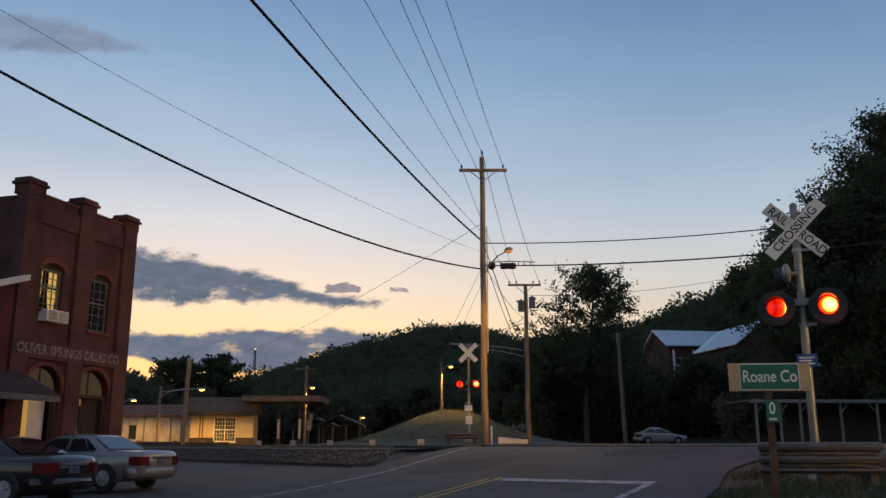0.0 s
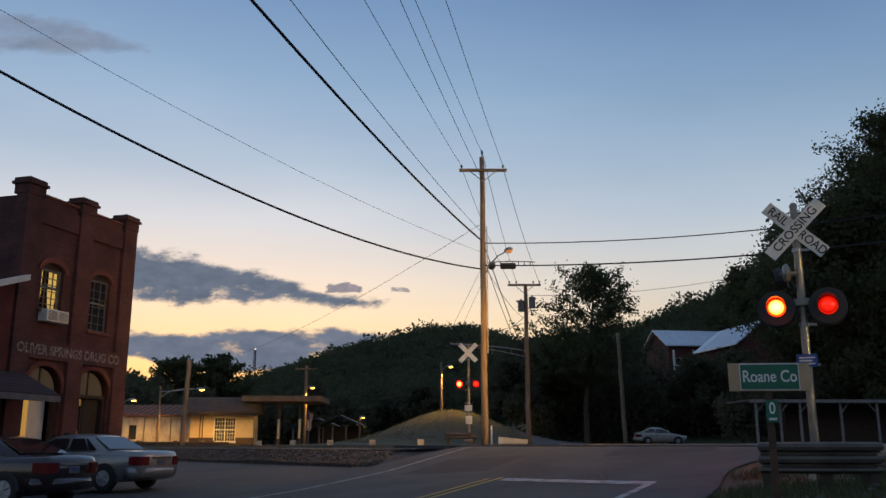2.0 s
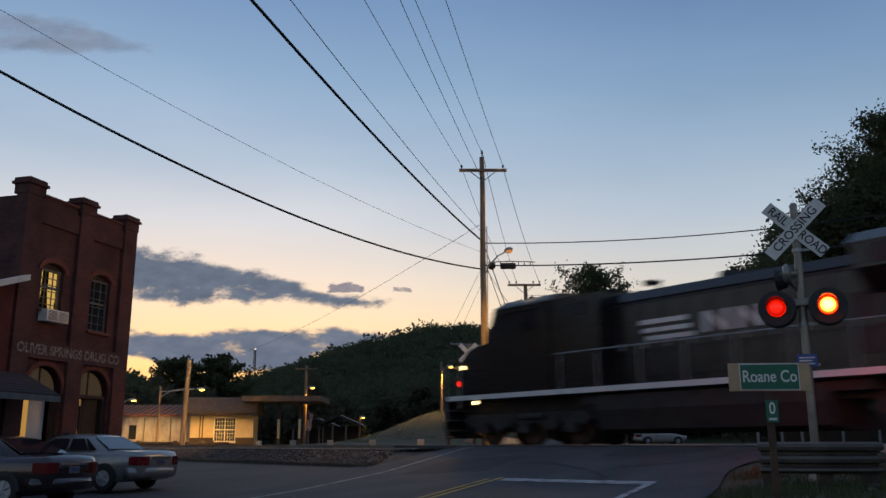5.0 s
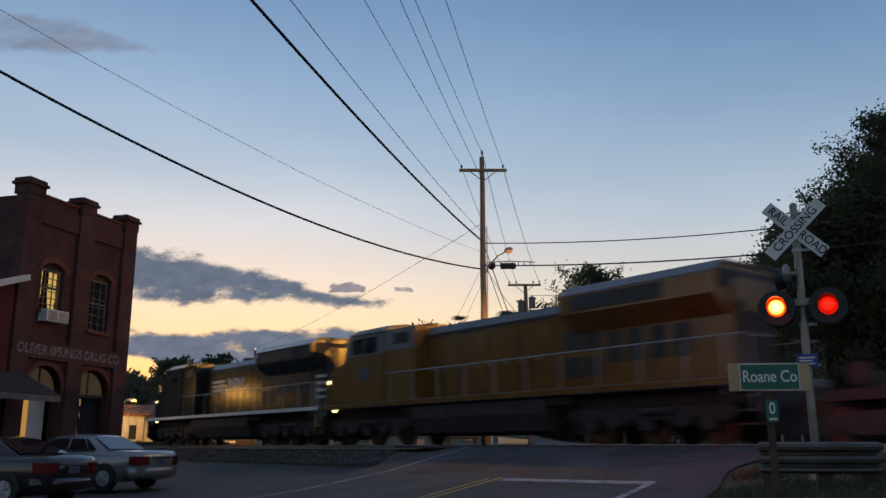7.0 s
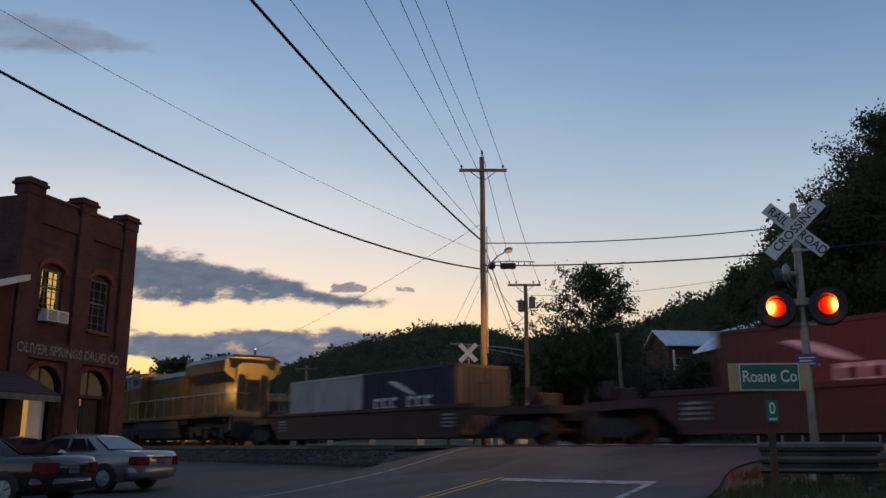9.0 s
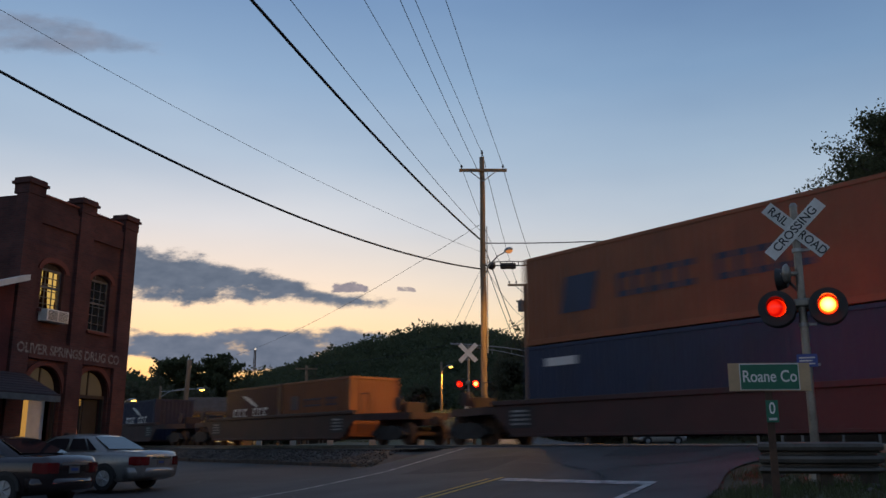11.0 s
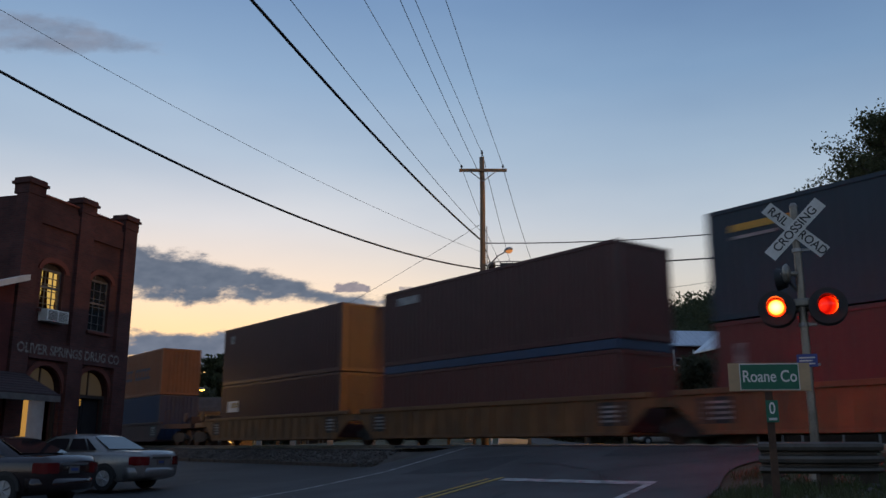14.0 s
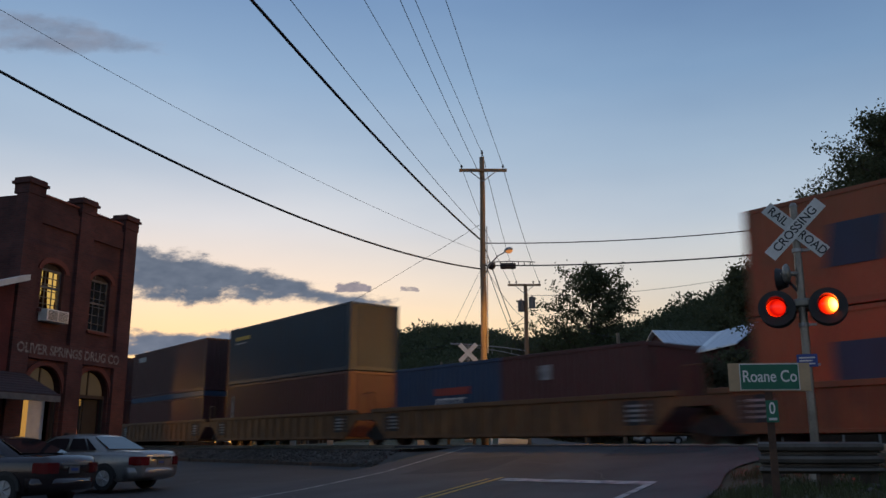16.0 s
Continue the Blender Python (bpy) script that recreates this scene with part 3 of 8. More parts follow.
def container(length, h, paint, q, z, label, group="containers on the train", marks=()):
    c = thing("container", Matrix.Identity(4), label, "shipping container", group)
    w = 1.219
    L = length
    # corrugated side walls, x from 0 to -L
    pitch = 0.278
    for y in (w - 0.012, -(w - 0.012)):
        sg = 1 if y > 0 else -1
        bm = B()
        xs = []
        x = 0.12
        while x < L - 0.12 - pitch:
            xs += [(x, 0.0), (x + 0.07, 0.0), (x + 0.139, -0.036), (x + 0.209, -0.036)]
            x += pitch
        xs.append((L - 0.10, 0.0))
        lo = [bm.verts.new((-a, y + sg * b, 0.15)) for a, b in xs]
        hi = [bm.verts.new((-a, y + sg * b, h - 0.10)) for a, b in xs]
        for i in range(len(xs) - 1):
            bm.faces.new((lo[i], lo[i + 1], hi[i + 1], hi[i]))
        bmesh.ops.recalc_face_normals(bm, faces=bm.faces)
        part("side_panel", bm, paint, c)
    bm = B()
    box(bm, -L + 0.04, -0.04, -w + 0.03, w - 0.03, h - 0.05, h - 0.02)
    part("roof_panel", bm, paint, c)
    bm = B()
    box(bm, -L + 0.04, -0.04, -w + 0.03, w - 0.03, 0.05, 0.16)
    part("floor", bm, paint, c)
    bm = B()
    for y in (-w + 0.05, w - 0.05):
        box(bm, -L + 0.05, -0.05, y - 0.045, y + 0.045, 0.0, 0.16, 0.01)
        box(bm, -L + 0.05, -0.05, y - 0.045, y + 0.045, h - 0.11, h, 0.01)
        for x in (-0.06, -L + 0.06):
            box(bm, x - 0.06, x + 0.06, y - 0.05, y + 0.05, 0.10, h - 0.10, 0.01)
    for x in (-0.05, -L + 0.05):
        box(bm, x - 0.05, x + 0.05, -w + 0.05, w - 0.05, 0.0, 0.15, 0.01)
        box(bm, x - 0.05, x + 0.05, -w + 0.05, w - 0.05, h - 0.12, h, 0.01)
    part("frame", bm, paint, c)
    cast = None
    for y in (-w + 0.085, w - 0.085):
        for x in (-0.09, -L + 0.09):
            for zz in (0.06, h - 0.06):
                if cast is None:
                    bm = B()
                    box(bm, -0.092, 0.092, -0.088, 0.088, -0.062, 0.062, 0.012)
                    one = part("corner_casting", bm, paint, c)
                    cast = one.data
                else:
                    one = part("corner_casting", cast, None, c)
                one.matrix_basis = pose(x, y, zz)
    # corrugated end wall at the rear, doors at the front
    bm = B()
    ys = []
    y = -w + 0.1
    while y < w - 0.1 - 0.25:
        ys += [(y, 0.0), (y + 0.08, 0.0), (y + 0.125, 0.045), (y + 0.205, 0.045)]
        y += 0.25
    ys.append((w - 0.1, 0.0))
    lo = [bm.verts.new((-L + 0.02 + b, a, 0.12)) for a, b in ys]
    hi = [bm.verts.new((-L + 0.02 + b, a, h - 0.10)) for a, b in ys]
    for i in range(len(ys) - 1):
        bm.faces.new((lo[i], lo[i + 1], hi[i + 1], hi[i]))
    bmesh.ops.recalc_face_normals(bm, faces=bm.faces)
    part("end_panel", bm, paint, c)
    for sgn in (-1, 1):
        bm = B()
        box(bm, -0.07, -0.02, min(sgn * 0.01, sgn * (w - 0.12)), max(sgn * 0.01, sgn * (w - 0.12)), 0.16, h - 0.13, 0.012)
        door = part("door", bm, paint, c)
        for yy in (0.28, 0.8):
            bm = B()
            rod(bm, (0.0, sgn * yy, 0.12), (0.0, sgn * yy, h - 0.12), 0.018, seg=8)
            part("lock_rod", bm, GALV, door)
    for m in marks:
        m(c)
    rides(c, q, z)
    return c


def mark_bar(x0, x1, z0, z1, material, name="painted_mark", slant=0.0):
    """A painted block on the camera's side of a container."""
    def put(c):
        bm = B()
        prism(bm, [(-x0, z0), (-x1, z0), (-x1 - slant, z1), (-x0 - slant, z1)], "y", 1.210, 1.2135)
        part(name, bm, material, c)
    return put


def letter_bars(x0, x1, z0, z1, count, material, gaps=()):
    def put(c):
        w = (x1 - x0) / count
        for i in range(count):
            if i in gaps:
                continue
            bm = B()
            a, b = x0 + i * w, x0 + (i + 0.72) * w
            t = (z1 - z0)
            box(bm, -b, -a, 1.210, 1.2135, z0, z0 + t * 0.24)
            box(bm, -b, -a, 1.210, 1.2135, z1 - t * 0.24, z1)
            box(bm, -a - w * 0.24, -a, 1.210, 1.2136, z0 + t * 0.24, z1 - t * 0.24)
            part("lettering_bar", bm, material, c)
    return put


def swoosh(x0, x1, z0, z1, material):
    def put(c):
        bm = B()
        k = 14
        up = [(-(x0 + (x1 - x0) * i / k), z0 + (z1 - z0) * math.sin(0.5 * math.pi * (1 - i / k)) ** 1.0) for i in range(k + 1)]
        dn = [(a, z - 0.06 - 0.16 * math.sin(math.pi * i / k)) for i, (a, z) in enumerate(up)]
        prism(bm, up + dn[::-1], "y", 1.210, 1.2135)
        part("painted_swoosh", bm, material, c)
    return put


def well_car(q0, q1, paint, label, lip=None, ribs=0, end_a="truck", end_b="truck", chord_mat=None):
    """A well unit whose well holds boxes from q0 to q1 behind the reference point."""
    car = thing("well_car", Matrix.Identity(4), label, "freight car", "well cars of the train")
    L = q1 - q0
    a, b = 0.55, -L - 0.55
    y = 1.50
    for sg in (1, -1):
        bm = B()
        prism(bm, [(a + 0.5, 1.02), (a - 0.4, 0.32), (b + 0.4, 0.32), (b - 0.5, 1.02), (b - 0.5, 1.22), (a + 0.5, 1.22)], "y", sg * (y - 0.05), sg * y)
        side = part("side_wall", bm, paint, car)
        bm = B()
        box(bm, b - 0.5, a + 0.5, min(sg * (y - 0.12), sg * (y + 0.06)), max(sg * (y - 0.12), sg * (y + 0.06)), 1.22, 1.36, 0.015)
        part("top_chord", bm, chord_mat or paint, car)
        bm = B()
        box(bm, b + 0.4, a - 0.4, min(sg * (y - 0.2), sg * (y + 0.04)), max(sg * (y - 0.2), sg * (y + 0.04)), 0.24, 0.33, 0.01)
        part("bottom_chord", bm, paint, car)
        for i in range(ribs):
            x = a - 0.6 + (b - a + 1.2) * i / (ribs - 1)
            bm = B()
            box(bm, x - 0.06, x + 0.06, min(sg * y, sg * (y + 0.045)), max(sg * y, sg * (y + 0.045)), 0.335, 1.215, 0.01)
            part("stiffener", bm, paint, side)
    bm = B()
    for i in range(5):
        x = a - 0.7 + (b - a + 1.4) * i / 4
        box(bm, x - 0.2, x + 0.2, -y + 0.06, y - 0.06, 0.25, 0.32)
    part("floor_beam", bm, paint, car)
    for x, way, kind in ((a + 0.5, 1, end_a), (b - 0.5, -1, end_b)):
        ext = 3.0 if kind == "truck" else 1.1
        bm = B()
        x1 = x + way * ext
        prism(bm, [(x, -y), (x, y), (x + way * 0.5, y), (x1, 0.9), (x1, -0.9), (x + way * 0.5, -y)], "z", 0.95, 1.20)
        box(bm, min(x, x1), max(x, x1), -0.3, 0.3, 0.72, 0.955, 0.02)
        part("end_platform", bm, paint, car)
        for sg in (1, -1):
            bm = B()
            yy = sg * 1.32
            tube(bm, [(x + way * 0.1, yy, 1.2), (x + way * 0.1, yy, 2.0), (x + way * 0.7, yy, 2.0), (x + way * 0.7, yy, 1.2)], 0.02, 6)
            part("handrail", bm, paint, car)
        if kind == "truck":
            freight_truck(car, x + way * 1.75)
            coupler(car, x1, way)
            bm = B()
            rod(bm, (x1 - way * 0.9, 0.8, 1.55), (x1 - way * 0.9, 0.9, 1.55), 0.26, seg=20)
            rod(bm, (x1 - way * 0.9, 0.8, 1.2), (x1 - way * 0.9, 0.8, 1.55), 0.04, seg=8)
            box(bm, x1 - way * 0.9 - 0.15, x1 - way * 0.9 + 0.15, -0.3, 0.6, 1.2, 1.62, 0.03)
            part("hand_brake", bm, paint, car)
        elif kind == "shared":
            freight_truck(car, x + way * 1.12)
        # black stencilled panel near the car's end
        bm = B()
        xx = x - way * 1.35
        box(bm, xx - 0.55, xx + 0.55, y + 0.001, y + 0.006, 0.50, 1.15)
        part("stencil_panel", bm, BLACK, car)
        for k in range(4):
            bm = B()
            box(bm, xx - 0.36, xx + 0.36, y + 0.006, y + 0.010, 0.60 + k * 0.13, 0.66 + k * 0.13)
            part("stencil_bar", bm, WORN_WHITE, car)
    rides(car, q0)
    return car


def locomotive(q0, body, roof, trim, label, stripes=False):
    lo = thing("locomotive", Matrix.Identity(4), label, "locomotive", "locomotives of the train")
    L = 22.0
    bm = B()
    box(bm, -L + 0.4, -0.4, -1.55, 1.55, 1.42, 1.62, 0.03)
    part("walkway_deck", bm, roof, lo)
    bm = B()
    box(bm, -L + 0.5, -0.5, -0.9, 0.9, 1.0, 1.42, 0.02)
    box(bm, -15.2, -6.6, -1.3, 1.3, 1.15, 1.42, 0.02)
    part("underframe", bm, TRUCK_GREY, lo)
    for sg in (1, -1):
        bm = B()
        box(bm, -L + 0.6, -0.6, min(sg * 1.548, sg * 1.565), max(sg * 1.548, sg * 1.565), 1.45, 1.60)
        part("sill_stripe", bm, trim, lo)
    bm = B()
    prism(bm, [(-1.42, 0.95), (-1.2, 0.42), (-0.8, 0.32), (0.8, 0.32), (1.2, 0.42), (1.42, 0.95), (1.42, 1.35), (-1.42, 1.35)], "x", -14.2, -7.2)
    part("fuel_tank", bm, TRUCK_GREY, lo)
    # wide nose and cab
    bm = B()
    prism(bm, [(-1.0, 1.62), (-1.0, 2.75), (-1.45, 3.15), (-2.7, 3.35), (-2.7, 1.62)], "y", -1.35, 1.35)
    bmesh.ops.bevel(bm, geom=list(bm.edges), offset=0.08, segments=2, affect="EDGES")
    nose = part("nose", bm, body, lo)
    bm = B()
    prism(bm, [(-2.7, 1.62), (-2.7, 3.35), (-3.15, 4.35), (-5.6, 4.35), (-5.6, 1.62)], "y", -1.55, 1.55)
    cab = part("cab", bm, body, lo)
    bm = B()
    prism(bm, [(-1.62, 4.28), (-1.3, 4.52), (-0.6, 4.62), (0.6, 4.62), (1.3, 4.52), (1.62, 4.28)], "x", -5.7, -3.32)
    part("cab_roof", bm, roof, cab)
    for sg in (1, -1):
        bm = B()
        prism(bm, [(-2.80, 3.46), (-3.13, 4.27), (-5.6, 4.27), (-5.6, 3.46)], "y", min(sg * 1.548, sg * 1.562), max(sg * 1.548, sg * 1.562))
        box(bm, -7.58, -5.62, min(sg * 1.498, sg * 1.512), max(sg * 1.498, sg * 1.512), 3.52, 4.28)
        part("upper_band", bm, roof, cab)
        bm = B()
        box(bm, -7.2, -6.2, min(sg * 1.513, sg * 1.525), max(sg * 1.513, sg * 1.525), 3.72, 4.12, 0.005)
        for k in range(5):
            box(bm, -7.2, -6.2, min(sg * 1.525, sg * 1.54), max(sg * 1.525, sg * 1.54), 3.75 + k * 0.075, 3.785 + k * 0.075)
        part("cabinet_vent", bm, BLACK, cab)
        for x0, x1 in ((-4.15, -3.35), (-5.2, -4.35)):
            bm = B()
            box(bm, x0, x1, min(sg * 1.545, sg * 1.565), max(sg * 1.56, sg * 1.578), 3.52, 4.10, 0.01)
            w = part("cab_window", bm, GLASS_DARK, cab)
            bm = B()
            box(bm, x0 - 0.05, x1 + 0.05, min(sg * 1.55, sg * 1.60), max(sg * 1.55, sg * 1.62), 4.11, 4.17)
            part("window_shade", bm, roof, cab)
        bm = B()
        for y0, y1 in ((sg * 0.15, sg * 0.7), (sg * 0.78, sg * 1.42)):
            prism(bm, [(-2.765, 3.52), (-2.785, 3.515), (-3.085, 4.185), (-3.065, 4.195)], "y", min(y0, y1), max(y0, y1))
        part("windscreen", bm, GLASS_DARK, cab)
        bm = B()
        box(bm, -4.6, -4.55, min(sg * 1.56, sg * 1.78), max(sg * 1.56, sg * 1.78), 3.5, 3.8)
        part("mirror", bm, BLACK, cab)
    bm = B()
    prism(bm, [(-1.5, 4.22), (-1.2, 4.31), (1.2, 4.31), (1.5, 4.22)], "x", -3.32, -2.9)
    part("brow_plate", bm, roof, cab)
    # engine hood, narrower than the deck
    bm = B()
    hood = [(-0.92, 1.62), (-0.92, 3.95), (-0.72, 4.22), (0.72, 4.22), (0.92, 3.95), (0.92, 1.62)]
    prism(bm, hood, "x", -20.6, -5.6)
    hd = part("engine_hood", bm, body, lo)
    bm = B()
    prism(bm, [(-0.95, 3.98), (-0.74, 4.26), (0.74, 4.26), (0.95, 3.98), (0.93, 3.94), (-0.93, 3.94)], "x", -16.8, -7.6)
    part("hood_roof", bm, roof, hd)
    bm = B()
    prism(bm, [(-1.5, 1.62), (-1.5, 4.30), (-0.8, 4.44), (0.8, 4.44), (1.5, 4.30), (1.5, 1.62)], "x", -7.6, -5.62)
    part("electrical_cabinet", bm, body, lo)
    bm = B()
    prism(bm, [(-0.94, 3.25), (-1.55, 3.75), (-1.55, 4.32), (-1.1, 4.55), (1.1, 4.55), (1.55, 4.32), (1.55, 3.75), (0.94, 3.25)], "x", -20.5, -15.1)
    part("radiator_wing", bm, body, lo)
    bm = B()
    prism(bm, [(-1.57, 4.30), (-1.12, 4.58), (1.12, 4.58), (1.57, 4.30), (1.57, 4.34), (1.12, 4.64), (-1.12, 4.64), (-1.57, 4.34)], "x", -20.6, -15.0)
    part("radiator_roof", bm, roof, lo)
    for sg in (1, -1):
        bm = B()
        box(bm, -18.9, -15.5, min(sg * 1.545, sg * 1.56), max(sg * 1.545, sg * 1.56), 3.82, 4.26, 0.01)
        part("radiator_grille", bm, BLACK, lo)
        for x in (-19.0, -18.2, -17.4, -16.6):
            bm = B()
            box(bm, x - 0.28, x + 0.28, min(sg * 0.915, sg * 0.93), max(sg * 0.915, sg * 0.93), 2.3, 3.2, 0.01)
            part("louvre_door", bm, BLACK, hd)
        for x in (-15.75, -14.95):
            for z in (1.95, 2.75):
                bm = B()
                box(bm, x - 0.33, x + 0.33, min(sg * 0.915, sg * 0.93), max(sg * 0.915, sg * 0.93), z, z + 0.6, 0.01)
                part("air_intake", bm, BLACK, hd)
        for i in range(8):
            x = -8.2 - i * 0.80
            bm = B()
            box(bm, x - 0.36, x + 0.36, min(sg * 0.918, sg * 0.94), max(sg * 0.918, sg * 0.94), 1.8, 3.75, 0.012)
            dr = part("hood_door", bm, body, hd)
            bm = B()
            box(bm, x + 0.24, x + 0.29, min(sg * 0.94, sg * 0.965), max(sg * 0.94, sg * 0.965), 2.6, 2.8)
            part("latch", bm, GALV, dr)
        for i in range(9):
            x = -7.8 - i * 0.80
            bm = B()
            box(bm, x - 0.028, x + 0.028, min(sg * 0.921, sg * 0.928), max(sg * 0.921, sg * 0.928), 1.7, 3.85)
            part("door_seam", bm, BLACK, hd)
        bm = B()
        box(bm, -15.4, -7.6, min(sg * 0.921, sg * 0.934), max(sg * 0.921, sg * 0.934), 3.86, 3.93)
        part("drip_rail", bm, BLACK, hd)
        # handrail along the walkway
        bm = B()
        yy = sg * 1.52
        tube(bm, [(-5.8, yy, 2.65), (-21.3, yy, 2.65)], 0.022, 6)
        for i in range(11):
            rod(bm, (-6.0 - i * 1.5, yy, 1.62), (-6.0 - i * 1.5, yy, 2.65), 0.018, seg=6)
        for e, w in ((-0.5, 1), (-21.4, -1)):
            tube(bm, [(e, yy, 0.75), (e, yy, 2.6), (e, sg * 0.55, 2.6)], 0.022, 6)
            tube(bm, [(e - w * 0.75, yy, 1.2), (e - w * 0.75, yy, 2.65)], 0.022, 6)
        part("handrail", bm, GALV, lo)
        for e, w in ((-0.45, 1), (-21.55, -1)):
            for k, z in enumerate((0.45, 0.78, 1.1)):
                bm = B()
                box(bm, min(e, e - w * 0.6), max(e, e - w * 0.6), min(sg * 1.05, sg * 1.52), max(sg * 1.05, sg * 1.52), z, z + 0.05, 0.01)
                part("step", bm, TRUCK_GREY, lo)
    bm = B()
    rod(bm, (-11.0, 0, 4.2), (-11.0, 0, 4.52), 0.34, 0.3, seg=16)
    box(bm, -12.4, -11.6, -0.3, 0.3, 4.2, 4.4, 0.03)
    part("exhaust_stack", bm, BLACK, lo)
    bm = B()
    for k in (-0.12, 0, 0.12):
        rod(bm, (-8.6, k, 4.62), (-8.2, k, 4.62), 0.03, 0.09, seg=10)
    rod(bm, (-8.6, 0, 4.2), (-8.6, 0, 4.62), 0.04, seg=8)
    part("horn", bm, BLACK, lo)
    bm = B()
    box(bm, -20.66, -20.61, -0.36, 0.36, 1.75, 3.35, 0.01)
    part("end_door", bm, TRUCK_GREY, hd)
    for y in (-0.62, 0.62):
        bm = B()
        box(bm, -20.64, -20.61, y - 0.2, y + 0.2, 1.8, 3.6, 0.01)
        part("sand_box", bm, TRUCK_GREY, hd)
    bm = B()
    box(bm, -20.56, -20.505, -1.3, 1.3, 3.92, 4.42, 0.02)
    part("number_board", bm, BLACK, hd)
    # pilots, trucks, couplers
    for e, w in ((-0.35, 1), (-L + 0.35, -1)):
        bm = B()
        prism(bm, [(-1.5, 1.42), (-1.5, 0.5), (-1.1, 0.22), (1.1, 0.22), (1.5, 0.5), (1.5, 1.42)], "x", min(e, e - w * 0.12), max(e, e - w * 0.12))
        part("pilot_plate", bm, body if w > 0 and not stripes else BLACK, lo)
        coupler(lo, e, w)
    for cx in (-4.1, -17.9):
        tk = part("truck", B(), TRUCK_GREY, lo)
        bm = B()
        for y in (-1.15, 1.15):
            prism(bm, [(-2.9, 0.78), (-2.7, 0.98), (2.7, 0.98), (2.9, 0.78), (2.5, 0.55), (2.1, 0.72), (1.7, 0.72), (1.2, 0.42), (0.6, 0.66), (-0.6, 0.66), (-1.2, 0.42), (-1.7, 0.72), (-2.1, 0.72), (-2.5, 0.55)], "y", y - 0.1, y + 0.1)
            for ax in (-2.0, 0.0, 2.0):
                box(bm, ax - 0.22, ax + 0.22, y - 0.17, y + 0.17, 0.36, 0.72, 0.03)
                rod(bm, (ax + 0.5, y + (0.16 if y > 0 else -0.16), 0.5), (ax + 0.5, y + (0.16 if y > 0 else -0.16), 0.92), 0.06, seg=8)
            rod(bm, (-1.0, y * 1.12, 0.86), (0.1, y * 1.12, 0.86), 0.1, seg=10)
        bm.to_mesh(tk.data)
        bm.free()
        tk.matrix_basis = pose(cx, 0, 0)
        for ax in (-2.0, 0.0, 2.0):
            wheelset(tk, ax, 0.53)
    # lamps that glow by themselves
    for y in (-0.16, 0.16):
        bm = B()
        rod(bm, (-3.32, y, 4.45), (-2.66, y, 4.45), 0.10, 0.115, seg=18, caps=False)
        rod(bm, (-3.32, y, 4.45), (-2.66, y, 4.45), 0.125, 0.135, seg=18, caps=False)
        part("headlight_housing", bm, BLACK, cab)
    for y in (-1.1, 1.1):
        bm = B()
        rod(bm, (-0.36, y, 1.28), (-0.30, y, 1.28), 0.10, seg=14)
        part("ditch_light", bm, SMALL_LAMP, lo)
    bm = B()
    box(bm, -1.3, -1.18, 1.352, 1.372, 2.5, 2.62)
    part("step_lamp", bm, SMALL_LAMP, lo)
    bm = B()
    box(bm, -2.2, -2.05, 1.55, 1.575, 1.30, 1.40)
    part("step_lamp", bm, SMALL_LAMP, lo)
    if stripes:
        for k in range(4):
            bm = B()
            z = 2.0 + k * 0.3
            box(bm, -20.63, -20.605, -0.9, 0.9, z, z + 0.13)
            part("white_stripe", bm, SIGN_WHITE, lo)
            bm = B()
            box(bm, -20.6, -19.9, 0.9215, 0.926, z, z + 0.13)
            part("white_stripe", bm, SIGN_WHITE, lo)
            bm = B()
            box(bm, -1.03, -1.0, -1.2, 1.2, z - 0.15, z - 0.02)
            part("white_stripe", bm, SIGN_WHITE, lo)
        for i, (x0, x1, z0, z1) in enumerate(((-10.2, -8.6, 3.25, 3.38), (-10.3, -8.7, 3.02, 3.14), (-10.4, -8.8, 2.80, 2.92))):
            bm = B()
            box(bm, x0, x1, 0.945, 0.952, z0, z1)
            part("painted_mark", bm, SIGN_WHITE, lo)
        for x0, x1 in ((-11.5, -10.7), (-12.5, -11.7)):
            bm = B()
            prism(bm, [(x0, 2.85), (x0 + 0.2, 2.85), (x1, 3.4), (x1 - 0.2, 3.4)], "y", 0.945, 0.952)
            box(bm, x0, x0 + 0.2, 0.945, 0.953, 2.85, 3.4)
            box(bm, x1 - 0.2, x1, 0.945, 0.953, 2.85, 3.4)
            part("painted_mark", bm, SIGN_WHITE, lo)
    else:
        bm = B()
        rod(bm, (-4.3, 1.553, 2.75), (-4.3, 1.568, 2.75), 0.3, seg=6)
        part("painted_shield", bm, C_SKY, lo)
    rides(lo, q0)
    return lo


ns = locomotive(49.6, NS_BLACK, NS_BLACK, SIGN_WHITE, "black diesel locomotive with white stripes, leading the train", stripes=True)
# the leading locomotive's headlight, deep in its housing
for y in (-0.16, 0.16):
    bm = B()
    rod(bm, (-3.29, y, 4.45), (-3.28, y, 4.45), 0.06, seg=14)
    part("headlight_bulb", bm, BEAM, ns)
up = locomotive(70.2, UP_YELLOW, UP_GREY, UP_YELLOW, "yellow diesel locomotive with a grey roof and grimy trucks")

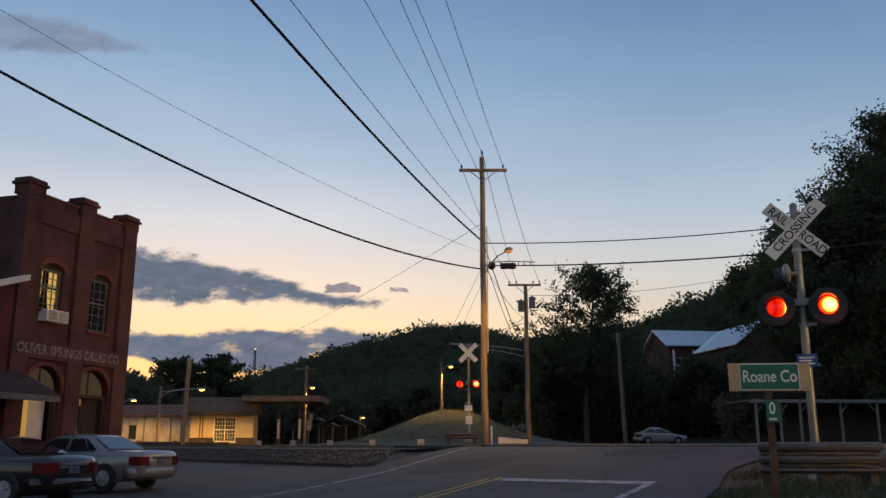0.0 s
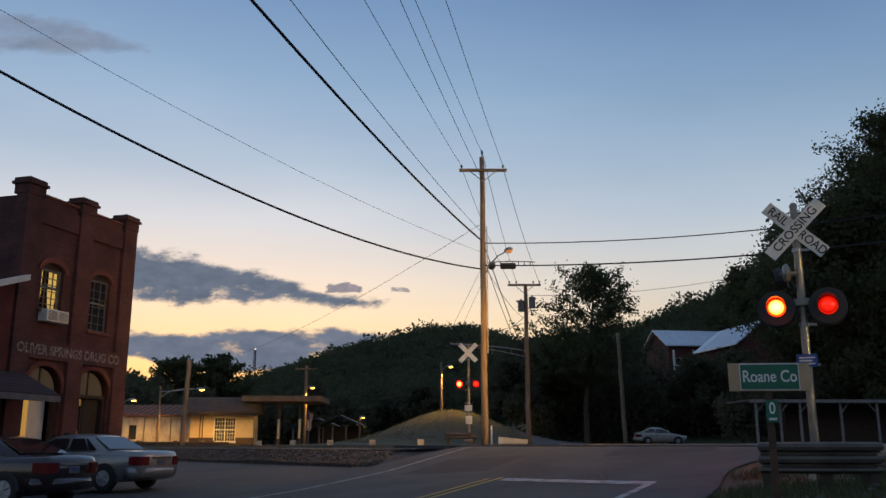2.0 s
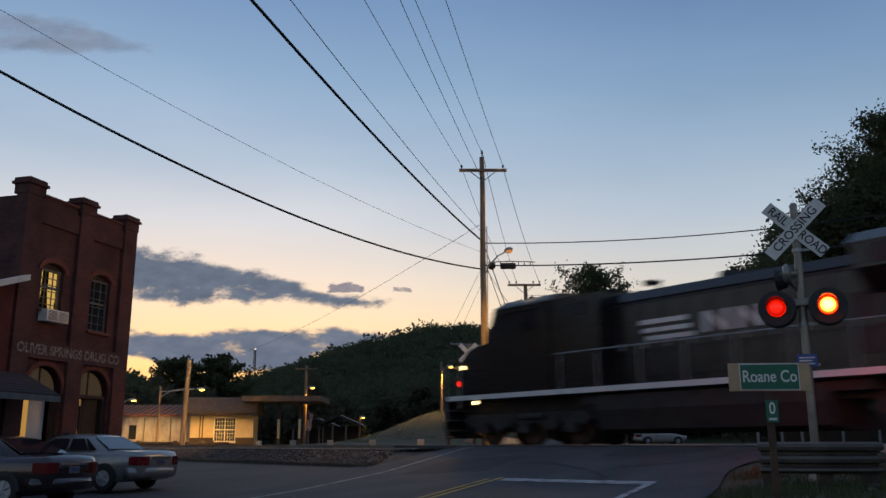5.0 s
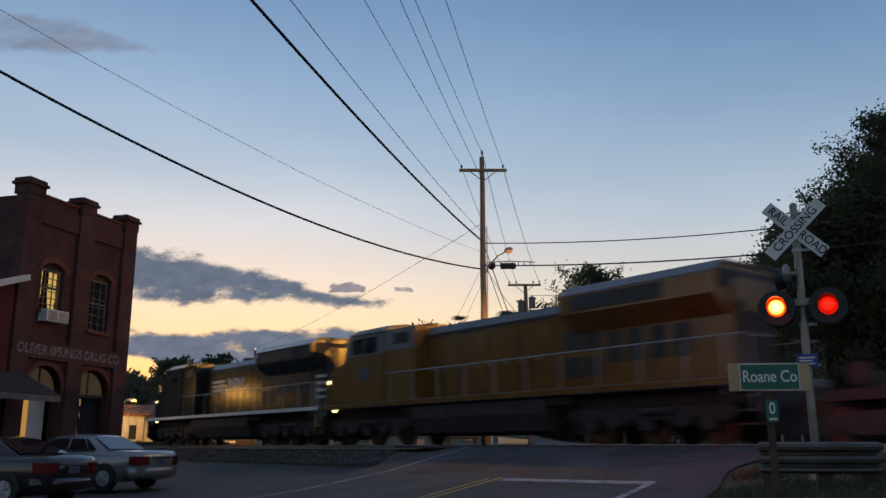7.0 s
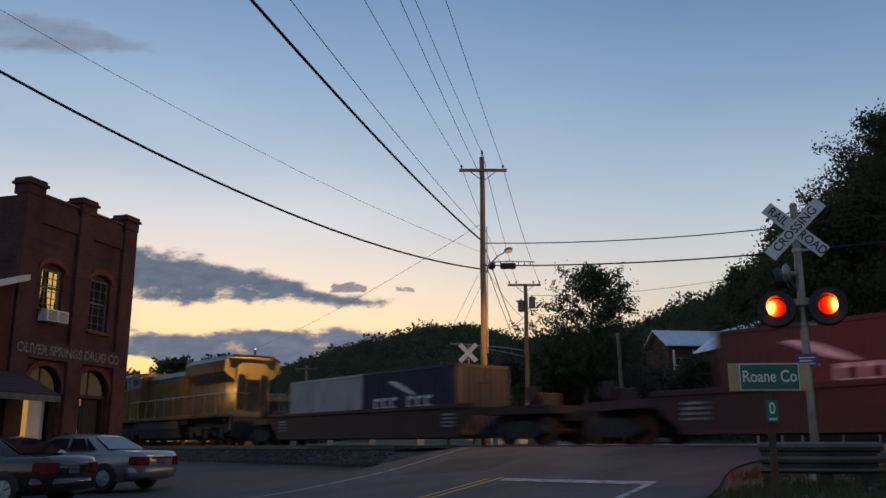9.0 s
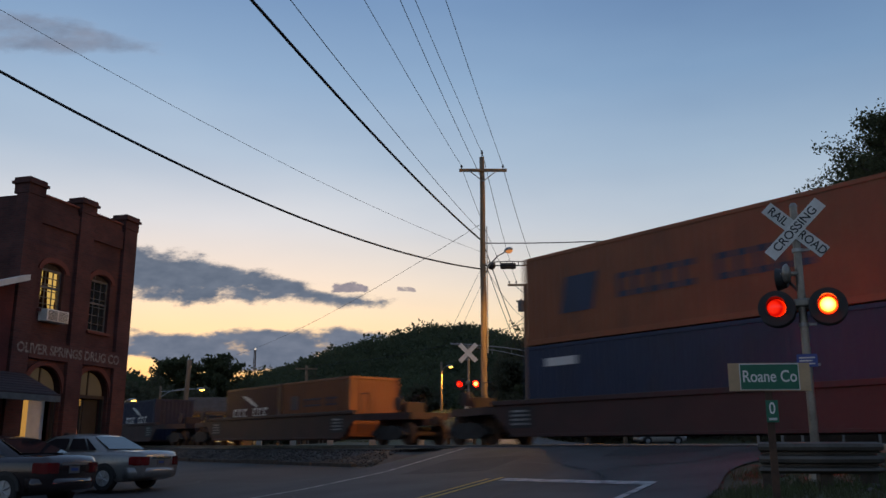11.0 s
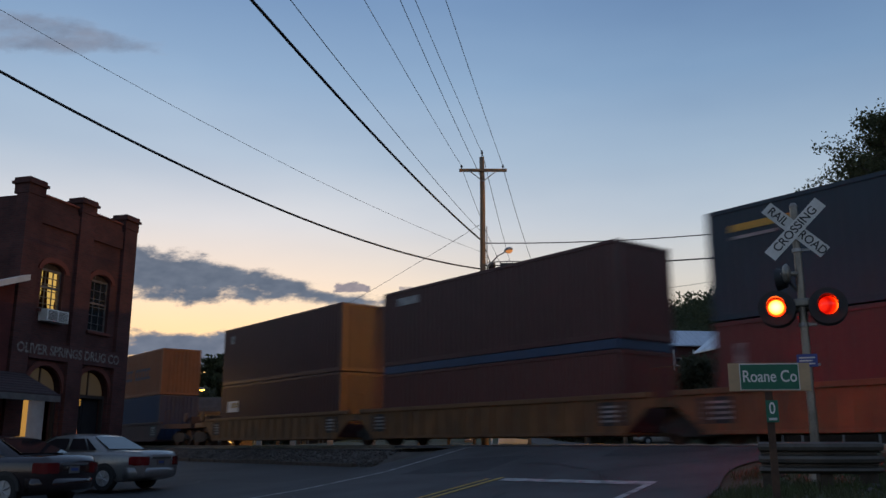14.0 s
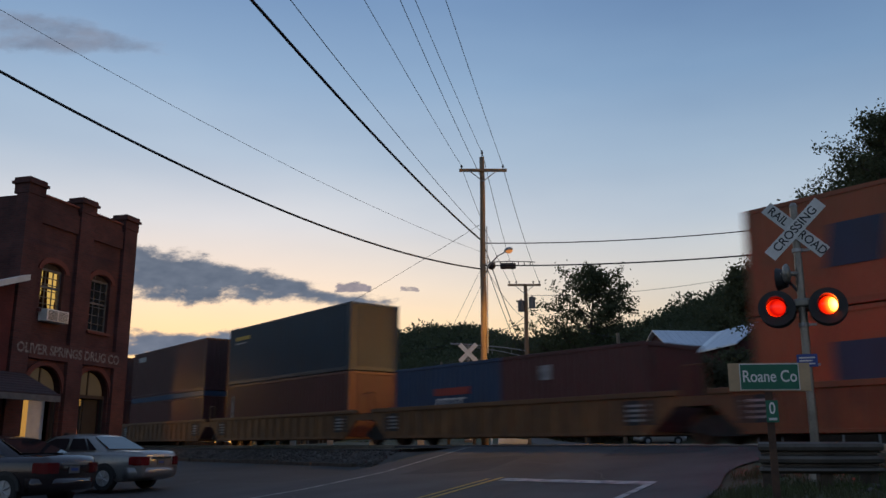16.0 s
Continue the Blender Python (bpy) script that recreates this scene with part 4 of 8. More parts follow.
LOW = 0.34
well_car(97.0, 109.7, WELL_BROWN, "dark brown well car carrying two short containers")
container(6.06, 2.44, C_WHITE, 97.3, LOW, "plain off-white short container riding in a well car")
container(6.06, 2.44, C_NAVY, 103.4, LOW, "navy short container with a white swoosh mark", marks=(
    swoosh(1.9, 3.6, 1.5, 2.05, SIGN_WHITE), letter_bars(0.9, 4.8, 0.98, 1.42, 7, SIGN_WHITE, gaps=(3,))))
well_car(119.2, 131.9, WELL_BROWN, "dark brown well car carrying a maroon and an orange container")
container(6.06, 2.44, C_MAROON, 120.0, LOW, "dark maroon short container with a white swoosh mark", marks=(
    swoosh(1.9, 3.6, 1.5, 2.05, SIGN_WHITE), letter_bars(0.9, 4.8, 0.98, 1.42, 7, SIGN_WHITE, gaps=(3,))))
container(5.9, 2.44, C_ORANGE, 126.2, LOW, "orange short container with a blue painted mark", marks=(
    mark_bar(0.8, 1.5, 1.2, 1.8, C_BLUE), letter_bars(2.0, 4.9, 1.3, 1.65, 9, C_BLUE, gaps=(5,))))
well_car(142.3, 154.9, WELL_BROWN, "dark brown well car with two stacked containers")
container(12.0, 2.66, C_BLUE, 142.6, LOW, "dark blue long container in the bottom of a well car", marks=(mark_bar(0.9, 2.2, 2.0, 2.25, SIGN_WHITE),))
container(12.0, 2.80, C_ORANGE, 142.6, LOW + 2.70, "orange long container with a blue mark, stacked on a blue one", marks=(
    mark_bar(1.6, 2.9, 0.85, 1.95, C_BLUE, slant=0.25), letter_bars(3.9, 10.0, 1.05, 1.75, 11, C_BLUE, gaps=(5,))))
YL = "yellow articulated well car unit with a grimy ribbed side"
for i, (a, b, rb) in enumerate(((163.7, 175.7, 0), (178.9, 190.9, 0), (194.0, 206.0, 0), (209.4, 221.4, 0), (224.7, 236.7, 0))):
    well_car(a - 0.15, b + 0.15, WELL_YELLOW, YL, ribs=17, end_a="truck" if i == 0 else "plain", end_b="truck" if i == 4 else "shared")
container(12.0, 2.66, C_MAROON, 163.7, LOW, "maroon long container in the bottom of a well car", marks=(mark_bar(0.8, 2.1, 1.3, 1.85, SIGN_WHITE), mark_bar(1.25, 2.06, 1.5, 1.75, WORN_YELLOW)))
container(12.0, 2.90, C_MAROON, 163.7, LOW + 2.70, "maroon long container stacked on another", marks=(mark_bar(0.8, 1.3, 2.1, 2.5, WORN_WHITE),))
container(12.0, 2.30, C_MAROON2, 178.9, LOW, "brick red long container in the bottom of a well car")
container(12.0, 2.86, C_MAROON, 178.9, LOW + 2.62, "maroon long container above a blue-edged gap", marks=(mark_bar(0.9, 2.3, 2.25, 2.55, WORN_WHITE),))
bm = B()
box(bm, -11.95, -0.05, -1.2, 1.2, 0.0, 0.28, 0.02)
rides(tagged(part("flat_rack", bm, C_SKY), "blue flat rack lying between two containers", "flat rack"), 178.9, LOW + 2.32)
container(12.0, 2.66, C_MAROON2, 194.0, LOW, "brick red long container in the bottom of a well car", marks=(mark_bar(0.6, 0.85, 0.6, 2.1, WORN_WHITE),))
container(12.0, 2.84, C_TEAL, 194.0, LOW + 2.70, "dark teal long container stacked on a red one", marks=(mark_bar(0.7, 2.4, 2.2, 2.38, WORN_YELLOW), mark_bar(0.7, 2.0, 2.0, 2.08, WORN_WHITE)))
container(6.0, 2.44, C_SKY, 209.4, LOW, "mid-blue short container with red and white marks", marks=(mark_bar(2.4, 4.4, 1.35, 1.6, RED_STRIPE), letter_bars(2.6, 4.2, 0.98, 1.25, 4, SIGN_WHITE)))
container(6.0, 2.44, C_MAROON2, 215.4, LOW, "brick red short container in a well car", marks=(mark_bar(1.8, 2.3, 1.6, 2.05, WORN_WHITE),))
container(12.0, 2.66, C_ORANGE, 224.7, LOW, "orange long container in the bottom of a well car", marks=(mark_bar(2.0, 4.4, 0.9, 1.9, C_BLUE),))
container(12.0, 2.66, C_ORANGE, 224.7, LOW + 2.70, "orange long container stacked on another orange one", marks=(mark_bar(2.0, 3.3, 0.9, 1.9, C_BLUE, slant=0.2),))

# ---- the crossing signals ----
def lamp_material(name, dim, mid, bright):
    """One side of the turning lamp glows bright, the other dim."""
    m = bpy.data.materials.new(name)
    m.use_nodes = True
    nt = m.node_tree
    bs = nt.nodes["Principled BSDF"]
    bs.inputs["Base Color"].default_value = (0.1, 0.01, 0.01, 1)
    bs.inputs["Roughness"].default_value = 0.3
    tc = nt.nodes.new("ShaderNodeTexCoord")
    sp = nt.nodes.new("ShaderNodeSeparateXYZ")
    nt.links.new(tc.outputs["Object"], sp.inputs[0])
    f = maths(nt, "MULTIPLY_ADD", sp.outputs[1], -3.0, 0.5, clamp=True)
    top = max(bright)
    cl = lambda c: (c[0] / top, c[1] / top, c[2] / top, 1)
    col = ramp(nt, [(0.0, cl(dim)), (0.30, cl(dim)), (0.5, cl(mid)), (0.72, cl(bright)), (1.0, cl(bright))], f)
    rad2 = maths(nt, "ADD", maths(nt, "MULTIPLY", sp.outputs[0], sp.outputs[0]), maths(nt, "MULTIPLY", sp.outputs[2], sp.outputs[2]))
    edge = ramp(nt, [(0.0, (1, 1, 1, 1)), (0.38, (1, 0.72, 0.4, 1)), (0.66, (0.7, 0.09, 0.03, 1)), (1.0, (0.30, 0.015, 0.008, 1))], maths(nt, "MULTIPLY", rad2, 1 / 0.0225))
    nt.links.new(blend(nt, 1.0, col, edge, "MULTIPLY"), bs.inputs["Emission Color"])
    bs.inputs["Emission Strength"].default_value = top
    return m


FLASH = lamp_material("red_signal_lamp", (0.95, 0.022, 0.008), (4.0, 0.85, 0.03), (15.0, 4.6, 0.8))
FLASH_BACK = lamp_material("red_signal_lamp_beam", (5.0, 0.08, 0.04), (60.0, 1.2, 0.4), (300.0, 5.0, 1.8))
FLASH_FAR = lamp_material("red_far_signal_lamp", (2.5, 0.06, 0.02), (8.0, 0.7, 0.06), (30.0, 1.9, 0.6))
rotors = []        # (lamp, left or right)


def flasher(parent, x, y, z, way, material, side, r=0.15):
    """Round background plate, hood, housing and the turning lamp; way -1 faces the road's near side, +1 the far side."""
    bm = B()
    rod(bm, (x, y, z), (x, y + way * 0.03, z), 0.30, seg=36)
    bg = part("background_plate", bm, BLACK, parent)
    bm = B()
    k = 18
    inner, outer = r + 0.012, r + 0.022
    for i in range(k):
        a0, a1 = math.radians(-35 + 250 * i / k), math.radians(-35 + 250 * (i + 1) / k)
        pr = lambda a, rr, yy: bm.verts.new((x + rr * math.cos(a), y + way * yy, z + rr * math.sin(a)))
        d0, d1 = 0.10 + 0.22 * max(0, math.sin(a0)), 0.10 + 0.22 * max(0, math.sin(a1))
        q = [pr(a0, inner, 0.03), pr(a1, inner, 0.03), pr(a1, inner, d1), pr(a0, inner, d0)]
        w = [pr(a0, outer, 0.03), pr(a1, outer, 0.03), pr(a1, outer, d1), pr(a0, outer, d0)]
        bm.faces.new(q)
        bm.faces.new(w[::-1])
        bm.faces.new((q[3], q[2], w[2], w[3]))
    part("hood", bm, HOOD_BLACK, bg)
    bm = B()
    rod(bm, (x, y - way * 0.16, z), (x, y, z), 0.14, 0.19, seg=24)
    part("lamp_housing", bm, BLACK, parent)
    bm = B()
    ball(bm, (0, 0, 0), r, 24)
    lens = part("lamp", bm, material, parent, "red signal lamp, flashing in turn", smooth=True)
    lens.matrix_basis = pose(x, y + way * 0.035, z, 0, 0, 0 if way < 0 else 180)
    rotors.append((lens, (x, y + way * 0.035, z), 0 if way < 0 else 180, side))


def blade(parent, angle, z, length, text_a, text_b, plain=False, y=-0.10):
    """One arm of the crossbuck with its lettering."""
    bm = B()
    box(bm, -length / 2, length / 2, -0.008, 0.008, -0.115, 0.115, 0.004)
    b = part("crossbuck_blade", bm, SIGN_WHITE, parent)
    b.matrix_basis = Matrix.Translation((0, y, z)) @ Matrix.Rotation(radians(angle), 4, "Y")
    if not plain:
        for txt, cx in ((text_a, -0.36), (text_b, 0.36)):
            if txt:
                t = part("lettering", words(txt, 0.205, 0.002, stretch=0.92), BLACK, b)
                t.matrix_basis = pose(cx, -0.0095, 0.0)
    return b


def crossing_signal(x, y, base, top, buck_z, lamp_z, spread, rz, label, front, near):
    sg = thing("crossing_signal", pose(x, y, 0, 0, 0, rz), label, "crossing signal", "crossing signals")
    bm = B()
    rod(bm, (0, 0, base), (0, 0, top), 0.07, 0.062, seg=18)
    part("mast", bm, ALUM, sg)
    bm = B()
    rod(bm, (0, 0, base - 0.05), (0, 0, base + 0.25), 0.16, 0.13, seg=18)
    box(bm, -0.22, 0.22, -0.22, 0.22, base - 0.12, base + 0.03, 0.02)
    part("mast_base", bm, ALUM, sg)
    bm = B()
    rod(bm, (0, 0, top - 0.01), (0, 0, top + 0.05), 0.075, 0.04, seg=14)
    part("mast_cap", bm, ALUM, sg)
    blade(sg, 45, buck_z, 1.24, "RAIL", "ROAD", plain=not near, y=-0.085 if near else 0.085)
    if near:
        b = blade(sg, -45, buck_z, 1.24, "", "", y=-0.112)
        part("lettering", words("CROSSING", 0.205, 0.002, stretch=0.98), BLACK, b).matrix_basis = pose(0, -0.0095, 0)
    else:
        blade(sg, -45, buck_z, 1.24, "", "", plain=True, y=0.112)
    bm = B()
    rod(bm, (-spread, 0.0, lamp_z), (spread, 0.0, lamp_z), 0.03, seg=10)
    box(bm, -0.13, 0.13, -0.1, 0.1, lamp_z + 0.02, lamp_z + 0.16, 0.03)
    part("cross_arm", bm, ALUM, sg)
    # the far signal is turned round, so its lamps swap sides
    for side, xx in (("left", -spread), ("right", spread)) if near else (("right", -spread), ("left", spread)):
        flasher(sg, xx, -0.16, lamp_z, -1, front, side)
        flasher(sg, xx, 0.16, lamp_z, 1, FLASH_BACK if near else front, side)
    for zz in (lamp_z - 0.28, lamp_z - 0.95, buck_z - 0.35):
        bm = B()
        rod(bm, (0, 0, zz - 0.03), (0, 0, zz + 0.03), 0.088, seg=16)
        box(bm, 0.05, 0.2, -0.02, 0.02, zz - 0.02, zz + 0.02)
        part("band_clamp", bm, GALV, sg)
    return sg


near_signal = crossing_signal(6.07, 14.5, -0.60, 4.06, 3.62, 2.27, 0.40, -24, "aluminium crossing signal mast with crossbuck and flashing red lamps", FLASH, True)
# gong and the side lamp unit above the arm
bm = B()
ball(bm, (-0.20, -0.10, 2.86), 0.17, 20, (0.45, 1, 1))
rod(bm, (-0.20, -0.10, 2.86), (0, -0.02, 2.86), 0.04, seg=10)
rod(bm, (-0.28, -0.10, 2.86), (-0.30, -0.10, 2.86), 0.03, seg=10)
part("bell", bm, ALUM, near_signal, "weathered aluminium bell", smooth=True)
bm = B()
rod(bm, (-0.36, 0.05, 2.80), (-0.20, 0.02, 2.80), 0.2, 0.15, seg=20)
rod(bm, (-0.2, 0.0, 2.78), (0, 0, 2.5), 0.025, seg=8)
part("side_lamp_housing", bm, BLACK, near_signal)
bm = B()
box(bm, -0.16, 0.16, -0.085, -0.075, 1.28, 1.49, 0.002)
notice = part("blue_notice", bm, SIGN_BLUE, near_signal)
for k in range(3):
    bm = B()
    box(bm, -0.12, 0.12 - 0.04 * (k % 2), -0.0885, -0.086, 1.32 + 0.05 * k, 1.343 + 0.05 * k)
    part("text_bar", bm, SIGN_WHITE, notice)
far_signal = crossing_signal(1.32, 45.0, 0.3, 5.05, 4.71, 3.10, 0.43, 180 - 14, "crossing signal beyond the track with a white crossbuck and red lamps", FLASH_FAR, False)
bm = B()
box(bm, -0.2, 0.2, 0.09, 0.12, 1.75, 2.05, 0.01)
box(bm, -0.16, 0.16, -0.1, 0.1, 1.1, 1.5, 0.03)
part("notice_plate", bm, SIGN_WHITE, far_signal)


# ---- the county sign, its post and the guardrail ----
def county_sign():
    g = thing("county_sign", pose(4.11, 11.0, 0.0, 0, 0, -6), "green county road sign with white letters on a steel post", "road sign")
    bm = B()
    box(bm, -0.50, 0.50, 0.012, 0.022, 0.675, 1.025, 0.004)
    part("backing_panel", bm, mat("tan_sign_panel", (0.50, 0.33, 0.18), (0.38, 0.25, 0.14), 0.6, scale=3, fine=20, bump=0.05), g)
    bm = B()
    box(bm, -0.365, 0.365, 0.004, 0.0115, 0.685, 1.018, 0.003)
    part("white_border", bm, SIGN_WHITE, g)
    bm = B()
    box(bm, -0.352, 0.352, -0.001, 0.0035, 0.697, 1.006, 0.001)
    face = part("sign_face", bm, SIGN_GREEN, g)
    part("lettering", words("Roane Co", 0.205, 0.001, stretch=0.80), SIGN_WHITE, face).matrix_basis = pose(0, -0.0025, 0.852)
    bm = B()
    prism(bm, [(-0.045, 0.03), (-0.045, 0.045), (-0.02, 0.045), (-0.02, 0.075), (0.02, 0.075), (0.02, 0.045), (0.045, 0.045), (0.045, 0.03)], "z", -0.72, 0.98)
    part("post", bm, RUST, g).matrix_basis = pose(-0.02, 0, 0)
    bm = B()
    box(bm, -0.075, 0.075, -0.002, 0.006, 0.29, 0.56, 0.003)
    mile = part("mile_marker", bm, SIGN_GREEN, g, "small green marker plate with a white zero")
    mile.matrix_basis = pose(0.0, 0.0, 0)
    part("lettering", words("0", 0.2, 0.001, stretch=0.8), SIGN_WHITE, mile).matrix_basis = pose(0, -0.0035, 0.455)
    bm = B()
    box(bm, -0.05, 0.05, -0.0045, -0.0025, 0.315, 0.345)
    part("text_bar", bm, SIGN_WHITE, mile)
    return g


county_sign()


def guardrail():
    g = thing("guardrail", Matrix.Identity(4), "curved weathered steel guardrail round the signal mast", "guardrail")
    cx, cy, rr = 5.5, 14.1, 1.5
    prof = [(0.0, 0.05), (0.09, 0.025), (0.105, -0.02), (0.09, -0.065), (-0.015, -0.09), (-0.015, -0.125), (0.09, -0.15), (0.105, -0.19), (0.09, -0.235), (-0.015, -0.26), (-0.015, -0.29), (0.09, -0.315), (0.10, -0.35), (0.01, -0.39)]
    bm = B()
    rows = []
    for i in range(41):
        a = radians(233 + (300 - 233) * i / 40)
        rows.append([(bm.verts.new((cx + (rr + o) * math.cos(a), cy + (rr + o) * math.sin(a), z + 0.01)),
                      bm.verts.new((cx + (rr + o - 0.006) * math.cos(a), cy + (rr + o - 0.006) * math.sin(a), z + 0.01))) for o, z in prof])
    for r0, r1 in zip(rows[:-1], rows[1:]):
        for k in range(len(prof) - 1):
            for s_ in (0, 1):
                bm.faces.new((r0[k][s_], r0[k + 1][s_], r1[k + 1][s_], r1[k][s_]))
        for k in (0, len(prof) - 1):
            bm.faces.new((r0[k][0], r0[k][1], r1[k][1], r1[k][0]))
    bmesh.ops.recalc_face_normals(bm, faces=bm.faces)
    part("rail_beam", bm, GUARD, g)
    for a in (236, 267, 298):
        ar = radians(a)
        x, y = cx + (rr - 0.14) * math.cos(ar), cy + (rr - 0.14) * math.sin(ar)
        bm = B()
        box(bm, -0.09, 0.09, -0.09, 0.09, -0.80, 0.03, 0.015)
        p = part("post", bm, DARK_WOOD, g)
        p.matrix_basis = pose(x, y, 0, 0, 0, a + 90)
        bm = B()
        rod(bm, (0, -0.12, -0.17), (0, -0.095, -0.17), 0.03, seg=8)
        part("bolt", bm, GALV, p)
    return g


guardrail()


def far_guardrail(x, y, length, rz):
    g = thing("guardrail", pose(x, y, 0.35, 0, 0, rz), "short weathered guardrail beside the far signal", "guardrail")
    bm = B()
    prism(bm, [(0, 0.3), (-0.07, 0.22), (0, 0.14), (-0.07, 0.06), (0, 0.0), (0.01, 0.0), (0.01, 0.3)], "x", -length / 2, length / 2)
    part("rail_beam", bm, GUARD, g)
    for k in (-0.4, 0.4):
        bm = B()
        box(bm, k * length - 0.07, k * length + 0.07, 0.02, 0.16, -0.5, 0.28, 0.01)
        part("post", bm, DARK_WOOD, g)


far_guardrail(0.9, 43.6, 1.6, -10)


# ---- poles, lamps and wires ----
def utility_pole(x, y, base, top, r0, r1, label, lean=(0, 0)):
    p = thing("utility_pole", pose(x, y, base - 0.3), label, "utility pole", "utility poles")
    bm = B()
    k, H = 8, top - base + 0.3
    spine(bm, [(lean[0] * i / k + 0.012 * math.sin(i * 2.1), lean[1] * i / k, H * i / k) for i in range(k + 1)], [r0 + (r1 - r0) * i / k for i in range(k + 1)], 14)
    part("shaft", bm, WOOD_POLE, p, smooth=True)
    return p


def crossarm(p, z, x0, x1, mat_=None, pins=(), brace=True):
    bm = B()
    box(bm, x0, x1, -0.2, -0.08, z - 0.06, z + 0.06, 0.01)
    arm = part("crossarm", bm, mat_ or WOOD_POLE, p)
    for x in pins:
        bm = B()
        rod(bm, (x, -0.14, z + 0.06), (x, -0.14, z + 0.16), 0.018, seg=8)
        rod(bm, (x, -0.14, z + 0.14), (x, -0.14, z + 0.19), 0.06, 0.05, seg=12)
        rod(bm, (x, -0.14, z + 0.19), (x, -0.14, z + 0.24), 0.045, 0.03, seg=12)
        part("insulator", bm, BLACK, arm)
    if brace:
        bm = B()
        m = (x0 + x1) / 2
        for e in (x0 * 0.55 + m * 0.45, x1 * 0.55 + m * 0.45):
            rod(bm, (e, -0.16, z - 0.05), (m, -0.13, z - 0.5), 0.02, seg=6)
        part("arm_brace", bm, GALV, p)
    return arm


def cobra_lamp(p, z, reach, rz, lens_mat=None, double=False):
    """Curved bracket with a cobra-head lamp at its end."""
    bm = B()
    pts = [(0.05, 0, z - 0.55), (reach * 0.25, 0, z - 0.15), (reach * 0.6, 0, z + 0.02), (reach * 0.85, 0, z)]
    tube(bm, pts, 0.028, 8)
    if double:
        tube(bm, [(0.05, 0, z - 0.2), (reach * 0.85, 0, z - 0.02)], 0.022, 8)
        for k in (0.3, 0.55):
            rod(bm, (reach * k, 0, z - 0.16), (reach * k, 0, z - 0.02), 0.015, seg=6)
    br = part("lamp_bracket", bm, GALV, p)
    br.matrix_basis = pose(0, 0, 0, 0, 0, rz)
    bm = B()
    ball(bm, (reach, 0, z), 0.3, 18, (1.0, 0.5, 0.35))
    hd = part("lamp_head", bm, GALV, p, smooth=True)
    hd.matrix_basis = pose(0, 0, 0, 0, 0, rz)
    bm = B()
    ball(bm, (reach + 0.08, 0, z - 0.06), 0.16, 14, (1.2, 0.8, 0.55))
    ln = part("lens", bm, lens_mat or SODIUM, hd, "glowing amber lens", smooth=True)
    return br


main_pole = utility_pole(1.70, 36.0, 0.05, 12.28, 0.15, 0.105, "tall weathered wooden utility pole beside the crossing")
side_pole = utility_pole(17.3, 30.3, 0.0, 9.5, 0.15, 0.11, "wooden utility pole with a street lamp beside the track")
cobra_lamp(side_pole, 7.9, 0.75, 160)
crossarm(main_pole, 11.90, -1.0, 1.06, pins=(-0.90, 0.90))
bm = B()
rod(bm, (0, 0, 12.5), (0, 0, 12.78), 0.02, seg=8)
rod(bm, (0, 0, 12.72), (0, 0, 12.85), 0.06, 0.03, seg=12)
part("top_insulator", bm, BLACK, main_pole)
cobra_lamp(main_pole, 7.72, 3.10, -74, SODIUM_DULL)
# splice boxes that hang on the lower cable
bm = B()
box(bm, 0.72, 1.38, -0.2, 0.0, 7.55, 7.80, 0.05)
part("splice_case", bm, BLACK, main_pole)
bm = B()
ball(bm, (0.36, -0.1, 7.68), 0.17, 14)
part("splice_drum", bm, BLACK, main_pole, smooth=True)
bm = B()
tube(bm, [(0.2, 0, 7.86), (1.1, -0.02, 7.9), (2.2, -0.05, 7.86)], 0.02, 6)
for k in range(7):
    rod(bm, (0.5 + k * 0.25, -0.02, 7.75), (0.5 + k * 0.25, -0.02, 7.9), 0.02, seg=6)
part("cable_lashing", bm, WIRE, main_pole)
bm = B()
tube(bm, [(0.16, -0.1, 4.0), (0.17, -0.1, 9.4)], 0.025, 8)
part("conduit", bm, GALV, main_pole)

pole_two = utility_pole(4.83, 50.0, 0.1, 9.26, 0.15, 0.11, "wooden utility pole with a transformer beyond the track")
crossarm(pole_two, 9.38, -1.05, 0.88, pins=(-0.95, -0.55, 0.45, 0.8))
for xx, zz in ((-0.28, 8.15), (0.36, 8.35)):
    bm = B()
    rod(bm, (xx, -0.05, zz - 0.32), (xx, -0.05, zz + 0.32), 0.19, seg=18)
    rod(bm, (xx, -0.05, zz + 0.32), (xx, -0.05, zz + 0.42), 0.1, 0.03, seg=12)
    part("transformer", bm, UP_GREY, pole_two)
bm = B()
tube(bm, [(0, 0, 5.55), (-1.3, 0, 5.75), (-4.4, 0, 6.0)], 0.03, 8)
tube(bm, [(0, 0, 5.2), (-1.6, 0, 5.55), (-4.4, 0, 5.95)], 0.022, 8)
for k in (-0.9, -2.0):
    rod(bm, (k, 0, 5.35), (k, 0, 5.72), 0.015, seg=6)
part("mast_arm", bm, GALV, pole_two)

utility_pole(13.38, 65.0, 0.1, 8.3, 0.17, 0.13, "dark leaning wooden utility pole beside the street", lean=(-0.25, 0))
short_pole = utility_pole(-16.46, 56.0, 0.0, 5.42, 0.16, 0.14, "short bare wooden pole beside the track", lean=(0.15, 0))
lamp_a = utility_pole(-19.97, 62.0, 0.0, 4.15, 0.09, 0.07, "slim steel pole with a sodium street lamp on a bracket")
cobra_lamp(lamp_a, 4.25, 2.85, 0, double=True)
lamp_b = utility_pole(-10.95, 70.0, 0.0, 6.3, 0.15, 0.11, "wooden pole with a small sodium lamp behind the depot")
cobra_lamp(lamp_b, 4.9, 0.45, 0)
